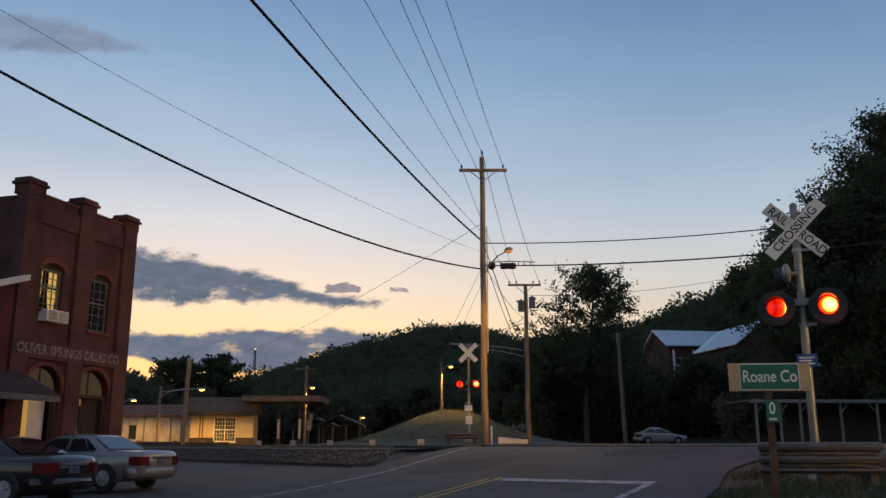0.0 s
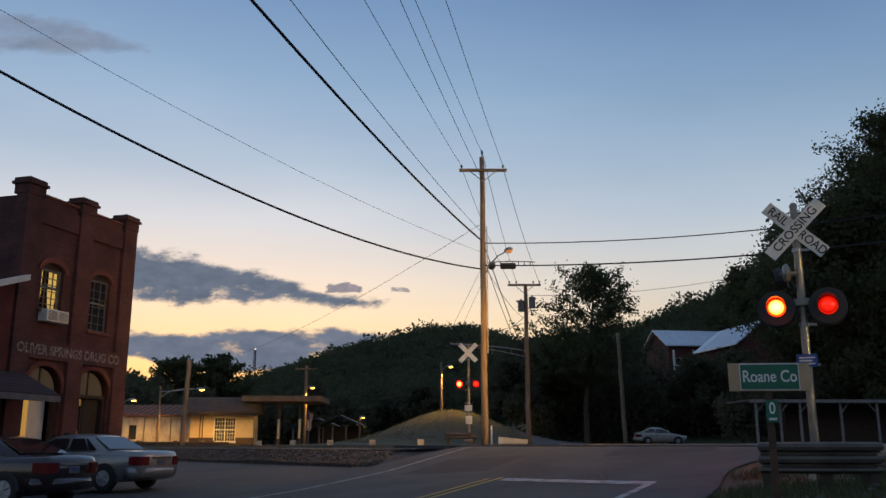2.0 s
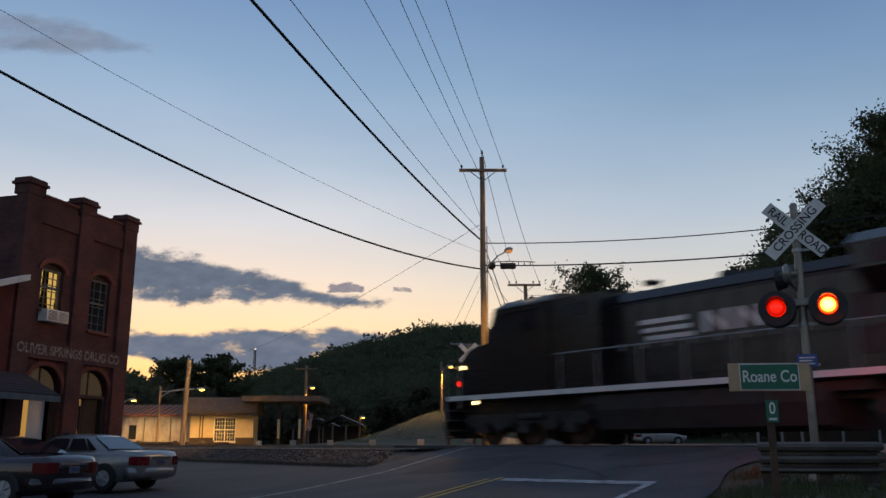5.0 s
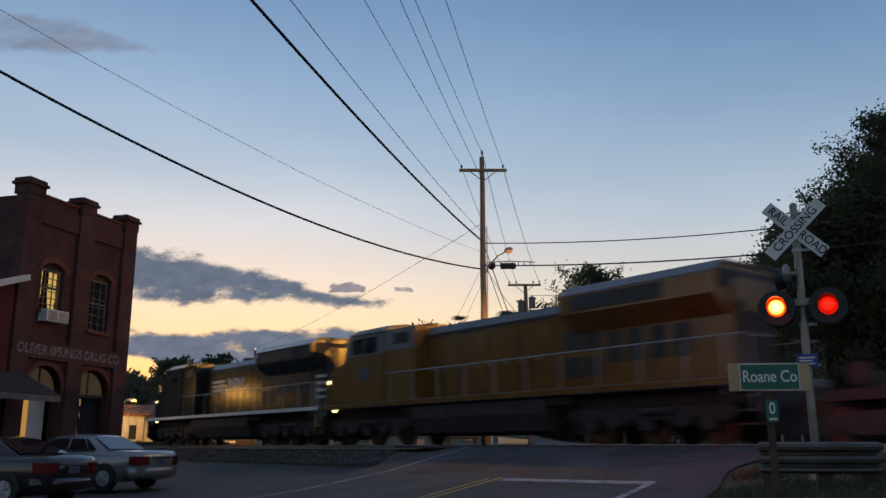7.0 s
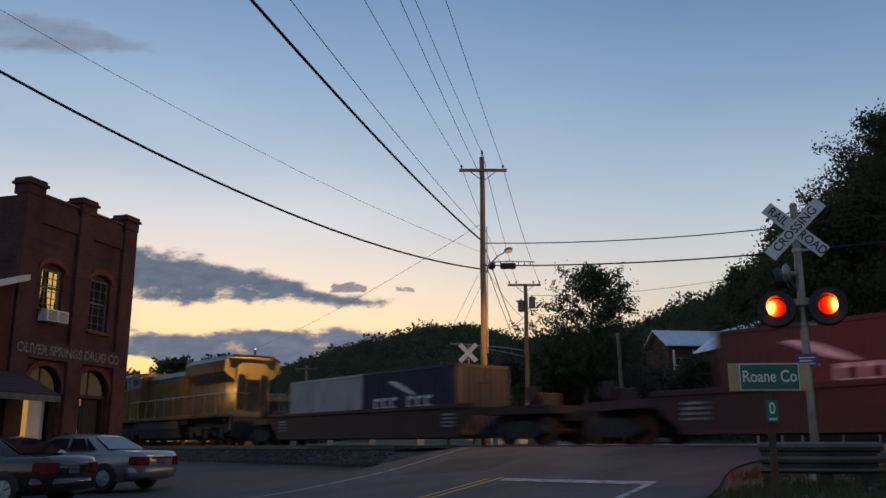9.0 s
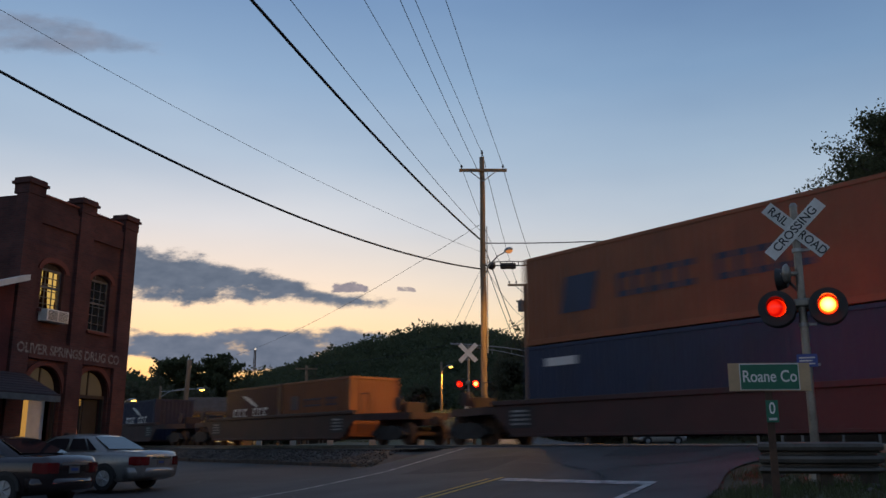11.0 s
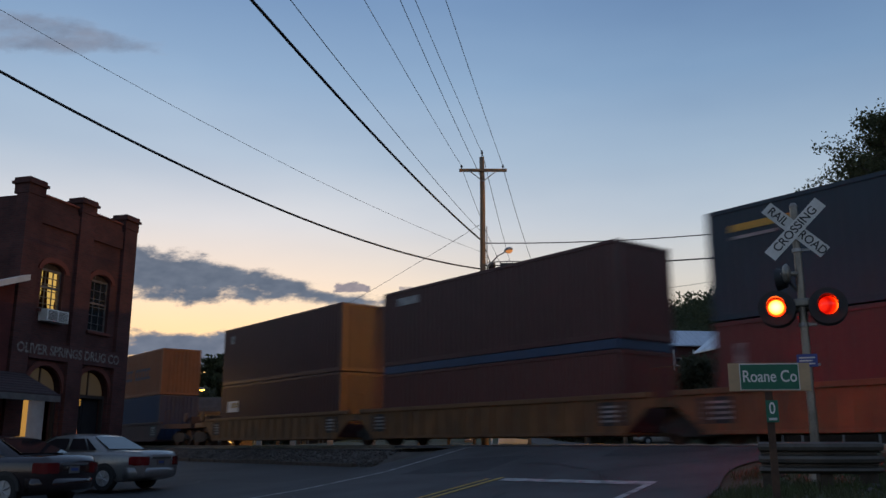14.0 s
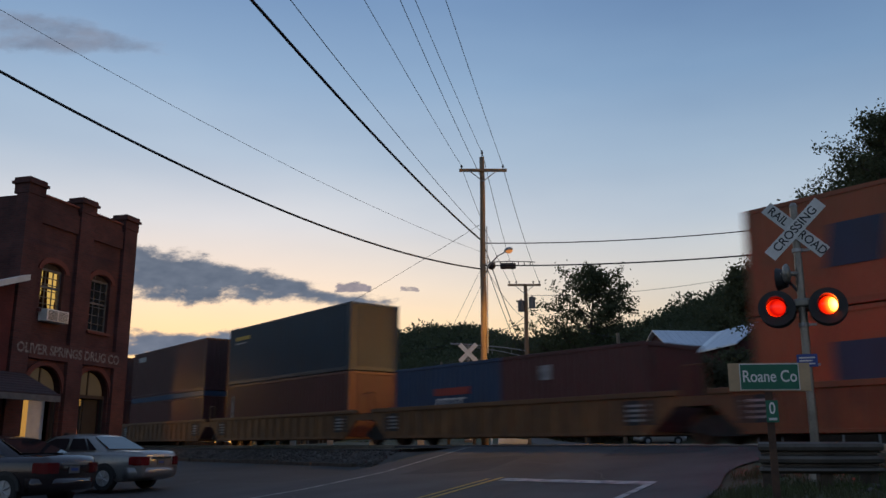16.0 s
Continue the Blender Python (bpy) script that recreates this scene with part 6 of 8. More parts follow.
# ---- the depot and the white wall beyond the track ----
def filling_depot():
    x0, x1, y = -18.85, -14.15, 66.0
    d = thing("depot_house", pose(x0, y, 0.0), "small cream painted depot house with a brown roof", "building")
    L = x1 - x0
    wx0, wx1 = 1.75, 3.4
    bm = B()
    wall_with_openings(bm, 0, L, 0.62, 2.45, [(wx0, wx1, 0.62, 2.1, 0.001)], 0, 0.25)
    part("front_wall", bm, CREAM, d)
    bm = B()
    wall_with_openings(bm, -0.02, L + 0.02, -0.2, 0.62, [(wx0, wx1, 0.3, 0.62, 0.0)], -0.03, 0.25)
    part("plinth", bm, DARK_BASE, d)
    bm = B()
    box(bm, 0, 0.25, 0.25, 1.6, -0.2, 2.45)
    box(bm, L - 0.25, L, 0.25, 1.6, -0.2, 2.45)
    box(bm, 0.25, L - 0.25, 1.35, 1.6, -0.2, 2.45)
    part("side_wall", bm, CREAM, d)
    bm = B()
    box(bm, wx0, wx1, 0.06, 0.066, 0.33, 2.08)
    win = part("window", bm, GLASS_DARK, d)
    for x in (wx0, (wx0 + wx1) / 2 - 0.03, wx1 - 0.07):
        bm = B()
        box(bm, x, x + 0.07, 0.02, 0.1, 0.3, 2.1)
        part("frame_bar", bm, PAINT_WHITE, win)
    for z in (0.3, 1.15, 2.03):
        bm = B()
        box(bm, wx0, wx1, 0.018, 0.098, z, z + 0.07)
        part("frame_bar", bm, PAINT_WHITE, win)
    bm = B()
    for h in range(2):
        a = wx0 + 0.07 + h * 0.79
        for i in (1, 2, 3):
            box(bm, a + 0.72 * i / 4 - 0.012, a + 0.72 * i / 4 + 0.012, 0.04, 0.08, 0.35, 2.05)
    for i in range(1, 6):
        z = 0.37 + 1.7 * i / 6
        box(bm, wx0, wx1, 0.04, 0.08, z - 0.012, z + 0.012)
    part("muntin", bm, PAINT_WHITE, win)
    bm = B()
    box(bm, wx0 - 0.06, wx1 + 0.06, -0.08, 0.02, 0.22, 0.30)
    part("sill", bm, PAINT_WHITE, win)
    # mansard-like roof skirt
    bm = B()
    prism(bm, [(-0.75, 2.32), (-0.75, 2.5), (0.1, 3.55), (1.6, 3.6), (2.0, 2.5), (2.0, 2.32)], "x", -0.3, L + 0.35)
    part("roof", bm, SHINGLE, d)
    for i in range(7):
        bm = B()
        f0, f1 = i / 7, (i + 1) / 7
        y0_, y1_, z0_, z1_ = -0.76 + 0.85 * f0, -0.76 + 0.85 * f1, 2.51 + 1.05 * f0, 2.51 + 1.05 * f1
        prism(bm, [(y0_, z0_), (y1_, z1_), (y1_ - 0.01, z1_ + 0.012), (y0_ - 0.02, z0_ + 0.03)], "x", -0.31, L + 0.36)
        part("shingle_course", bm, SHINGLE, d)
    bm = B()
    box(bm, -0.35, L + 0.4, -0.85, -0.75, 2.22, 2.42, 0.01)
    part("fascia", bm, DARK_BASE, d)
    for x in (0.75, 0.95):
        bm = B()
        rod(bm, (x, -0.1, 0.0), (x, -0.1, 2.3), 0.04, seg=8)
        part("downpipe", bm, DARK_BASE, d)
    # canopy on posts
    c = thing("canopy", pose(-14.8, 66.0, 0.0), "flat brown canopy on two posts beside the depot", "canopy")
    bm = B()
    box(bm, 0.0, 5.85, -1.5, 3.5, 3.2, 3.62, 0.03)
    part("canopy_roof", bm, mat("brown_canopy_boards", (0.20, 0.135, 0.085), (0.13, 0.09, 0.06), 0.85, scale=2, fine=20), c)
    for i in range(12):
        bm = B()
        box(bm, 0.02 + i * 0.487, 0.47 + i * 0.487, -1.53, -1.50, 3.24, 3.58)
        part("fascia_board", bm, mat("canopy_board", (0.21, 0.14, 0.09), (0.14, 0.095, 0.065), 0.85, scale=2, fine=20) if i == 0 else bpy.data.materials["canopy_board"], c)
    for x in (2.65, 4.2):
        bm = B()
        box(bm, x - 0.11, x + 0.11, -0.6, -0.38, 0.0, 3.2, 0.01)
        part("post", bm, DARK_BASE, c)
        bm = B()
        box(bm, x - 0.09, x + 0.09, -0.625, -0.605, 0.55, 1.95)
        part("reflective_board", bm, CREAM, c)
    # stained white wall with a low flat-roofed shed behind
    w = thing("white_shed", pose(-28.5, 67.0, 0), "long low shed with stained whitewashed walls and a rusty roof", "building")
    bm = B()
    box(bm, 0, 9.4, 0, 0.3, -0.2, 2.2)
    box(bm, 0, 0.3, 0.3, 7.0, -0.2, 2.2)
    box(bm, 9.1, 9.4, 0.3, 7.0, -0.2, 2.2)
    part("wall", bm, WHITEWASH, w)
    bm = B()
    prism(bm, [(-0.3, 2.2), (-0.3, 2.32), (4.0, 3.25), (7.4, 3.3), (7.4, 2.2)], "x", -0.2, 9.6)
    part("roof", bm, mat("rusty_roof_sheets", (0.34, 0.12, 0.05), (0.18, 0.07, 0.035), 0.8, scale=1.5, fine=20, grime=0.4), w)
    for i in range(20):
        bm = B()
        x = -0.15 + i * 0.5
        prism(bm, [(-0.31, 2.325), (-0.31, 2.37), (3.98, 3.29), (4.0, 3.255)], "x", x, x + 0.05)
        part("roof_seam", bm, RUST, w)
    for x in (3.4, 4.75):
        bm = B()
        box(bm, x, x + 0.55, -0.02, 0.05, 0.5, 1.55)
        part("window", bm, GLASS_DARK, w)
    for x in (5.9, 7.0, 7.9, 8.7):
        bm = B()
        rod(bm, (x, -0.05, 0.0), (x, -0.05, 2.1), 0.05 if x != 7.0 else 0.03, seg=8)
        part("downpipe", bm, GREY_PAINT, w)
    bm = B()
    box(bm, 6.3, 7.0, -0.03, 0.0, 0.3, 1.6)
    part("boarded_door", bm, WHITEWASH, w)
    # low dark timber wall along the track
    lw = thing("timber_edge", pose(-30, 58, 0, 0, 0, 0), "low dark timber edging beside the track", "edging")
    bm = B()
    box(bm, 0, 16.0, 0, 0.25, -0.2, 0.28, 0.02)
    part("beam", bm, DARK_WOOD, lw)
    for i in range(7):
        bm = B()
        box(bm, 0.4 + i * 2.4, 0.65 + i * 2.4, -0.1, 0.02, -0.2, 0.36, 0.01)
        part("stake", bm, DARK_WOOD, lw)


filling_depot()


def flag():
    f = thing("flag", pose(-10.7, 68.0, 0), "striped flag hanging from a short staff", "flag")
    bm = B()
    rod(bm, (0.1, 0, 0.8), (0.35, -0.1, 2.75), 0.025, seg=8)
    part("staff", bm, GALV, f)
    for i in range(9):
        bm = B()
        prev = None
        for k in range(9):
            z = 2.55 - 1.3 * k / 8
            x = 0.30 - 0.12 * k / 8 + 0.03 * math.sin(k * 1.3)
            cur = [bm.verts.new((x + w, -0.1 - 0.04 * math.sin(k + 4 * w), z - 0.35 * w)) for w in (i * 0.045, i * 0.045 + 0.045)]
            if prev:
                bm.faces.new((prev[0], cur[0], cur[1], prev[1]))
            prev = cur
        part("stripe", bm, SIGN_WHITE if i % 2 else RED_STRIPE, f)
    bm = B()
    box(bm, 0.22, 0.45, -0.165, -0.15, 2.0, 2.5)
    part("canton", bm, SIGN_BLUE, f)


flag()


# ---- houses on the slope ----
def gable_house(x, y, rz, L, D, base, eave, ridge, label, wall, roofm, windows=(), name="house"):
    h = thing(name, pose(x, y, 0, 0, 0, rz), label, "house", "houses beyond the track")
    bm = B()
    box(bm, 0, L, 0, D, base, eave)
    for xx in (0.0, L - 0.2):
        prism(bm, [(0, eave), (D, eave), (D / 2, ridge - 0.1)], "x", xx, xx + 0.2)
    part("wall", bm, wall, h)
    for sg in (0, 1):
        bm = B()
        ya, yb = (-0.5, D / 2) if sg == 0 else (D + 0.5, D / 2)
        e = eave - 0.5 * (ridge - eave) / (D / 2)
        prism(bm, [(ya, e), (yb, ridge), (yb, ridge + 0.14), (ya, e + 0.12)], "x", -0.5, L + 0.5)
        rf = part("roof", bm, roofm, h)
        for i in range(int(L / 0.6)):
            bm = B()
            xx = -0.4 + i * 0.6
            prism(bm, [(ya, e + 0.121), (yb, ridge + 0.141), (yb, ridge + 0.18), (ya, e + 0.16)], "x", xx, xx + 0.04)
            part("roof_seam", bm, roofm, rf)
    for wx, wz, ww, wh in windows:
        bm = B()
        box(bm, wx, wx + ww, -0.04, 0.02, wz, wz + wh)
        wn = part("window", bm, PAINT_WHITE, h)
        for k in (0, 1):
            bm = B()
            box(bm, wx + 0.08, wx + ww - 0.08, -0.055, -0.042, wz + 0.08 + k * wh / 2, wz + wh / 2 - 0.04 + k * wh / 2)
            part("pane", bm, GLASS_DARK, wn)
    return h


gable_house(24.2, 93, 8, 13.5, 6.5, 4.0, 10.7, 12.45, "dark red house with a pale metal roof among trees", MAROON_WALL, METAL_ROOF,
            windows=((0.6, 7.6, 0.8, 1.6), (2.4, 7.6, 0.8, 1.6)))
hs = gable_house(32.6, 82, 90 + 10, 8.0, 5.0, 4.0, 9.6, 11.5, "gabled house with pale roof edges behind trees", MAROON_WALL, METAL_ROOF)
gable_house(34.5, 75, 5, 8.0, 5.0, 2.5, 6.4, 8.3, "pale house with a metal roof low on the slope", PAINT_WHITE, METAL_ROOF, windows=((1.0, 4.2, 0.8, 1.4), (4.0, 4.2, 0.8, 1.4)))
bm = B()
for px in (0.1, 2.2):
    rod(bm, (24.2 + px, 91.5, 4.0), (24.2 + px, 91.5, 9.9), 0.12, seg=8)
tagged(part("porch_post", bm, PAINT_WHITE), "tall white porch posts of the red house", "post")


# white porch trim in darker grey: its shade is put into the colour
PORCH_GREY = mat("shaded_porch_paint", (0.22, 0.21, 0.20), (0.12, 0.115, 0.11), 0.85)


def porch():
    p = thing("porch", pose(14.6, 41.0, 0, 0, 0, 3), "open porch with a flat roof edge on braced white posts", "porch")
    bm = B()
    box(bm, -0.3, 8.5, 0, 3.0, 2.05, 2.14)
    part("porch_roof", bm, SHINGLE, p)
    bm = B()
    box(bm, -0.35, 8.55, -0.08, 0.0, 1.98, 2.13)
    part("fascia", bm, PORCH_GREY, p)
    for x in (0.0, 1.14, 2.1, 4.05, 5.8, 8.1):
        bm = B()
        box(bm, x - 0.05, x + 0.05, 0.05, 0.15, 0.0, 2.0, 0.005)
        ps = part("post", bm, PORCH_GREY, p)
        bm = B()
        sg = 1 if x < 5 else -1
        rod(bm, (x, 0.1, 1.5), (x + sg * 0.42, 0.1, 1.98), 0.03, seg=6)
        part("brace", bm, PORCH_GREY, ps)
    bm = B()
    box(bm, 2.6, 8.5, 2.9, 3.1, 0.0, 2.1)
    part("back_wall", bm, DARK_BASE, p)
    bm = B()
    box(bm, -0.3, 8.5, 0, 3.0, -0.1, 0.12)
    part("porch_floor", bm, GREY_PAINT, p)


porch()


def boat():
    b = thing("boat", pose(3.6, 46.0, 0.05, 0, 0, 12), "small pale rowing boat lying beside the road", "boat")
    bm = B()
    k = 10
    rows = []
    for i in range(k + 1):
        t = i / k
        x = -0.75 + 1.5 * t
        w = 0.34 * math.sin(math.pi * min(1, 0.08 + t * 0.62)) + 0.02
        top = 0.42 - 0.14 * t
        rows.append([bm.verts.new(v) for v in ((x, -w, top), (x, -w * 0.7, 0.08), (x, 0, 0.0), (x, w * 0.7, 0.08), (x, w, top), (x, w * 0.85, top), (x, 0, 0.06), (x, -w * 0.85, top))])
    for r0, r1 in zip(rows[:-1], rows[1:]):
        for i in range(8):
            bm.faces.new((r0[i], r0[(i + 1) % 8], r1[(i + 1) % 8], r1[i]))
    bm.faces.new(rows[0][::-1])
    bm.faces.new(rows[-1])
    part("hull", bm, PAINT_WHITE, b)
    bm = B()
    box(bm, 0.1, 0.3, -0.3, 0.3, 0.28, 0.32, 0.005)
    part("seat", bm, WOOD_POLE, b)


boat()
bm = B()
rod(bm, (2.55, 46.5, 0.0), (2.55, 46.5, 1.05), 0.05, seg=10)
tagged(part("marker_post", bm, PAINT_WHITE), "short white marker post beside the road", "post")


def tower():
    t = thing("radio_tower", pose(-108.1, 500, 20), "distant lattice radio tower with a light on top", "tower")
    for x, y in ((-0.9, -0.9), (0.9, -0.9), (0, 0.9)):
        bm = B()
        rod(bm, (x, y, 0), (x * 0.5, y * 0.5, 34), 0.22, seg=6)
        part("leg", bm, RUST, t)
    bm = B()
    for i in range(17):
        z, f = i * 2.0, 1 - 0.5 * i / 17
        rod(bm, (-0.9 * f, -0.9 * f, z), (0.9 * f, -0.9 * f, z + 2), 0.12, seg=5)
        rod(bm, (0.9 * f, -0.9 * f, z), (0, 0.9 * f, z + 2), 0.12, seg=5)
    part("bracing", bm, RUST, t)
    bm = B()
    ball(bm, (0, 0, 34.6), 0.6, 10)
    part("beacon", bm, glow("tower_beacon", (1, 0.85, 0.7), 0.9), t)


tower()
def shelter(x, y, w):
    s = thing("shelter", pose(x, y, 0), "dark open shelter with a gabled roof beyond the canopy", "shelter", "shelters")
    bm = B()
    prism(bm, [(-w / 2 - 0.3, 1.5), (0, 2.3), (w / 2 + 0.3, 1.5), (w / 2 + 0.3, 1.62), (0, 2.44), (-w / 2 - 0.3, 1.62)], "y", -0.3, 3.0)
    part("roof", bm, BLACK, s)
    for k in (-w / 2, -w / 6, w / 6, w / 2):
        bm = B()
        box(bm, k - 0.07, k + 0.07, 0, 0.14, 0, 1.55)
        part("post", bm, GREY_PAINT, s)
    bm = B()
    box(bm, -w / 2, w / 2, 2.8, 2.95, 0, 1.6)
    part("back_wall", bm, DARK_BASE, s)


shelter(-8.2, 70.0, 3.2)
shelter(-11.2, 78.0, 4.0)

# ---- vehicles ----
def car_paint(name, c, metal=0.6, rough=0.3):
    return mat(name, c, tuple(v * 0.9 for v in c), rough, metal, scale=2, fine=60, bump=0.0, coat=0.7)


TAIL_RED = mat("red_tail_lens", (0.13, 0.004, 0.006), (0.09, 0.003, 0.004), 0.15, bump=0, coat=0.6)
CHROME = mat("chrome_trim", (0.7, 0.7, 0.7), (0.6, 0.6, 0.6), 0.15, 1.0, bump=0)
CAR_GLASS = glass("car_glass", (0.012, 0.015, 0.018), 0.04)
HEAD_LENS = mat("headlamp_lens", (0.6, 0.6, 0.6), (0.5, 0.5, 0.5), 0.1, bump=0, coat=0.5)


def loft(bm, sections):
    rings = [[bm.verts.new(p) for p in s] for s in sections]
    k = len(rings[0])
    for a, b in zip(rings[:-1], rings[1:]):
        for i in range(k):
            j = (i + 1) % k
            bm.faces.new((a[i], a[j], b[j], b[i]))
    bm.faces.new(rings[0][::-1])
    bm.faces.new(rings[-1])
    bmesh.ops.recalc_face_normals(bm, faces=bm.faces)
    return bm


def car(m, L, W, H, paint, label, belt, hood_z, trunk_z, cabin, wheel_r=0.33, doors=4, stubby=False):
    """x forward from the rear bumper at 0 to L; cabin: x of the rear glass base, rear roof edge, front roof edge, windscreen base."""
    c = thing("car", m, label, "car", "parked cars")
    hw = W / 2
    rb, rr, fr, fb = cabin
    top = lambda x: np.interp(x, [0, 0.12, rb, fb, L - 0.5, L - 0.05, L], [trunk_z - 0.12, trunk_z, trunk_z + 0.01, hood_z + 0.02, hood_z - 0.10, hood_z - 0.22, hood_z - 0.35])
    bot = lambda x: np.interp(x, [0, 0.35, 0.8, L - 0.7, L - 0.3, L], [0.36, 0.26, 0.22, 0.22, 0.24, 0.34])
    wid = lambda x: hw * np.interp(x, [0, 0.1, 0.45, 1.2, L - 1.0, L - 0.35, L - 0.08, L], [0.80, 0.90, 0.975, 1.0, 1.0, 0.95, 0.82, 0.68])
    secs = []
    for x in np.concatenate([[0, 0.04, 0.12, 0.25, 0.45], np.linspace(0.7, L - 0.7, 14), [L - 0.45, L - 0.22, L - 0.08, L]]):
        w, t, b = float(wid(x)), float(top(x)), float(bot(x))
        mid = b + (t - b) * 0.52
        sec = [(x, -w * 0.86, b), (x, -w * 0.965, b + 0.06), (x, -w, mid), (x, -w * 0.985, t - 0.14), (x, -w * 0.93, t - 0.03), (x, -w * 0.80, t), (x, -w * 0.3, t + 0.025)]
        secs.append(sec + [(x, -y, z) for _, y, z in sec[::-1]])
    bm = B()
    loft(bm, secs)
    body = part("body", bm, paint, c, smooth=True)
    # greenhouse
    g0 = float(max(top(rb), top(fb))) - 0.05
    rw, bw = hw * 0.70, hw * 0.90
    roof = H
    ga = []
    for x, z, w in ((rb, float(top(rb)) - 0.02, bw), (rr, roof - 0.05, rw * 1.02), ((rr * 0.75 + fr * 0.25), roof, rw * 1.02), ((rr + fr) / 2, roof + 0.01, rw * 1.03), (fr, roof - 0.05, rw), (fb, float(top(fb)) - 0.02, bw)):
        ga.append((x, z, w))
    bm = B()
    secs = []
    for x, z, w in ga:
        lowz = float(top(x)) - 0.06
        low = bw
        secs.append([(x, -low, lowz), (x, -(w + (low - w) * 0.03 if z > lowz + 0.1 else low), max(z - 0.04, lowz + 0.01)), (x, -w * 0.86, z + 0.012), (x, 0, z + 0.03),
                     (x, w * 0.86, z + 0.012), (x, (w + (low - w) * 0.03 if z > lowz + 0.1 else low), max(z - 0.04, lowz + 0.01)), (x, low, lowz)])
    loft(bm, secs)
    part("cabin", bm, paint, c, smooth=True)
    # glass: rear window, windscreen, side windows, lying just proud of the cabin shell
    def slab(name, pts, lift, parent=c, material=CAR_GLASS):
        a, b_, c_ = Vector(pts[0]), Vector(pts[1]), Vector(pts[2])
        nn = (b_ - a).cross(c_ - a).normalized() * lift
        bm = B()
        lo = [bm.verts.new(Vector(p)) for p in pts]
        hi = [bm.verts.new(Vector(p) + nn) for p in pts]
        k = len(pts)
        bm.faces.new(lo[::-1])
        bm.faces.new(hi)
        for i in range(k):
            bm.faces.new((lo[i], lo[(i + 1) % k], hi[(i + 1) % k], hi[i]))
        bmesh.ops.recalc_face_normals(bm, faces=bm.faces)
        return part(name, bm, material, parent)
    tz = float(top(rb))
    lerp = lambda p, q, t: tuple(p[i] + (q[i] - p[i]) * t for i in range(3))
    bl, br = (rb, -bw * 0.88, tz + 0.03), (rb, bw * 0.88, tz + 0.03)
    tl, tr = (rr, -rw * 0.86, roof - 0.025), (rr, rw * 0.86, roof - 0.025)
    off = Vector((-(roof - tz), 0, (rr - rb))).normalized() * 0.012
    slab("rear_window", [tuple(Vector(p) + off) for p in (lerp(bl, tl, 0.05), lerp(br, tr, 0.05), lerp(br, tr, 0.93), lerp(bl, tl, 0.93))], 0.006)
    tz2 = float(top(fb))
    bl, br = (fb, -bw * 0.88, tz2 + 0.03), (fb, bw * 0.88, tz2 + 0.03)
    tl, tr = (fr, -rw * 0.86, roof - 0.025), (fr, rw * 0.86, roof - 0.025)
    off = Vector(((roof - tz2), 0, (fb - fr))).normalized() * 0.012
    slab("windscreen", [tuple(Vector(p) + off) for p in (lerp(bl, tl, 0.05), lerp(br, tr, 0.05), lerp(br, tr, 0.93), lerp(bl, tl, 0.93))], 0.006)
    for sg in (1, -1):
        zb, zt = g0 + 0.08, roof - 0.10
        yb, yt = sg * (bw + 0.012), sg * (rw * 1.03 + 0.028)
        a, b_ = rb + (rr - rb) * 0.35 + 0.1, fb - (fb - fr) * 0.30 - 0.08
        at_, bt_ = rr + 0.08, fr - 0.06
        mid = (rr + fr) / 2
        cuts = [(a, at_, mid - 0.06, mid - 0.06), (mid + 0.06, mid + 0.06, b_, bt_)]
        if doors == 4:
            q = a + (mid - a) * 0.28
            cuts = [(a, at_, q - 0.02, max(q - 0.02, at_ + 0.05)), (q + 0.03, max(q + 0.03, at_ + 0.1), mid - 0.05, mid - 0.05), (mid + 0.05, mid + 0.05, b_, bt_)]
        for x0, x0t, x1, x1t in cuts:
            slab("side_window", [(x0, yb, zb), (x1, yb, zb), (x1t, yt, zt), (x0t, yt, zt)], 0.006 * sg)
        # door seams and handles
        for xx in ((mid, b_ + 0.15) if doors == 2 else (rb + 0.75, mid, b_ + 0.12)):
            bm = B()
            w = float(wid(xx))
            box(bm, xx - 0.006, xx + 0.006, min(sg * (w - 0.03), sg * (w + 0.002)), max(sg * (w - 0.03), sg * (w + 0.002)), 0.34, float(top(xx)) - 0.12)
            part("door_seam", bm, BLACK, body)
        for xx in ((mid + 0.2,) if doors == 2 else (rb + 1.0, mid + 0.2)):
            bm = B()
            w = float(wid(xx))
            box(bm, xx, xx + 0.2, min(sg * (w - 0.01), sg * (w + 0.025)), max(sg * (w - 0.01), sg * (w + 0.025)), float(top(xx)) - 0.23, float(top(xx)) - 0.19, 0.008)
            part("door_handle", bm, paint, body)
        bm = B()
        ball(bm, (b_ - 0.05, sg * (bw + 0.12), g0 + 0.13), 0.12, 12, (0.6, 0.9, 0.6))
        part("wing_mirror", bm, paint, c, smooth=True)
        # tail lamp wrapping the corner
        bm = B()
        w = float(wid(0.1))
        prism(bm, [(-0.045, sg * (w - 0.34)), (-0.035, sg * (w - 0.15)), (0.02, sg * (w - 0.02)), (0.10, sg * (w + 0.022)), (0.34, sg * (float(wid(0.34)) + 0.014)), (0.34, sg * (w - 0.12)), (0.1, sg * (w - 0.34))], "z", trunk_z - 0.36, trunk_z - 0.13)
        bmesh.ops.bevel(bm, geom=list(bm.edges), offset=0.018, segments=2, affect="EDGES")
        part("tail_lamp", bm, TAIL_RED, c, "red tail lamp")
        bm = B()
        wf = float(wid(L - 0.2))
        box(bm, L - 0.34, L - 0.03, min(sg * (wf - 0.42), sg * (wf - 0.02)), max(sg * (wf - 0.42), sg * (wf - 0.02)), hood_z - 0.32, hood_z - 0.17, 0.03)
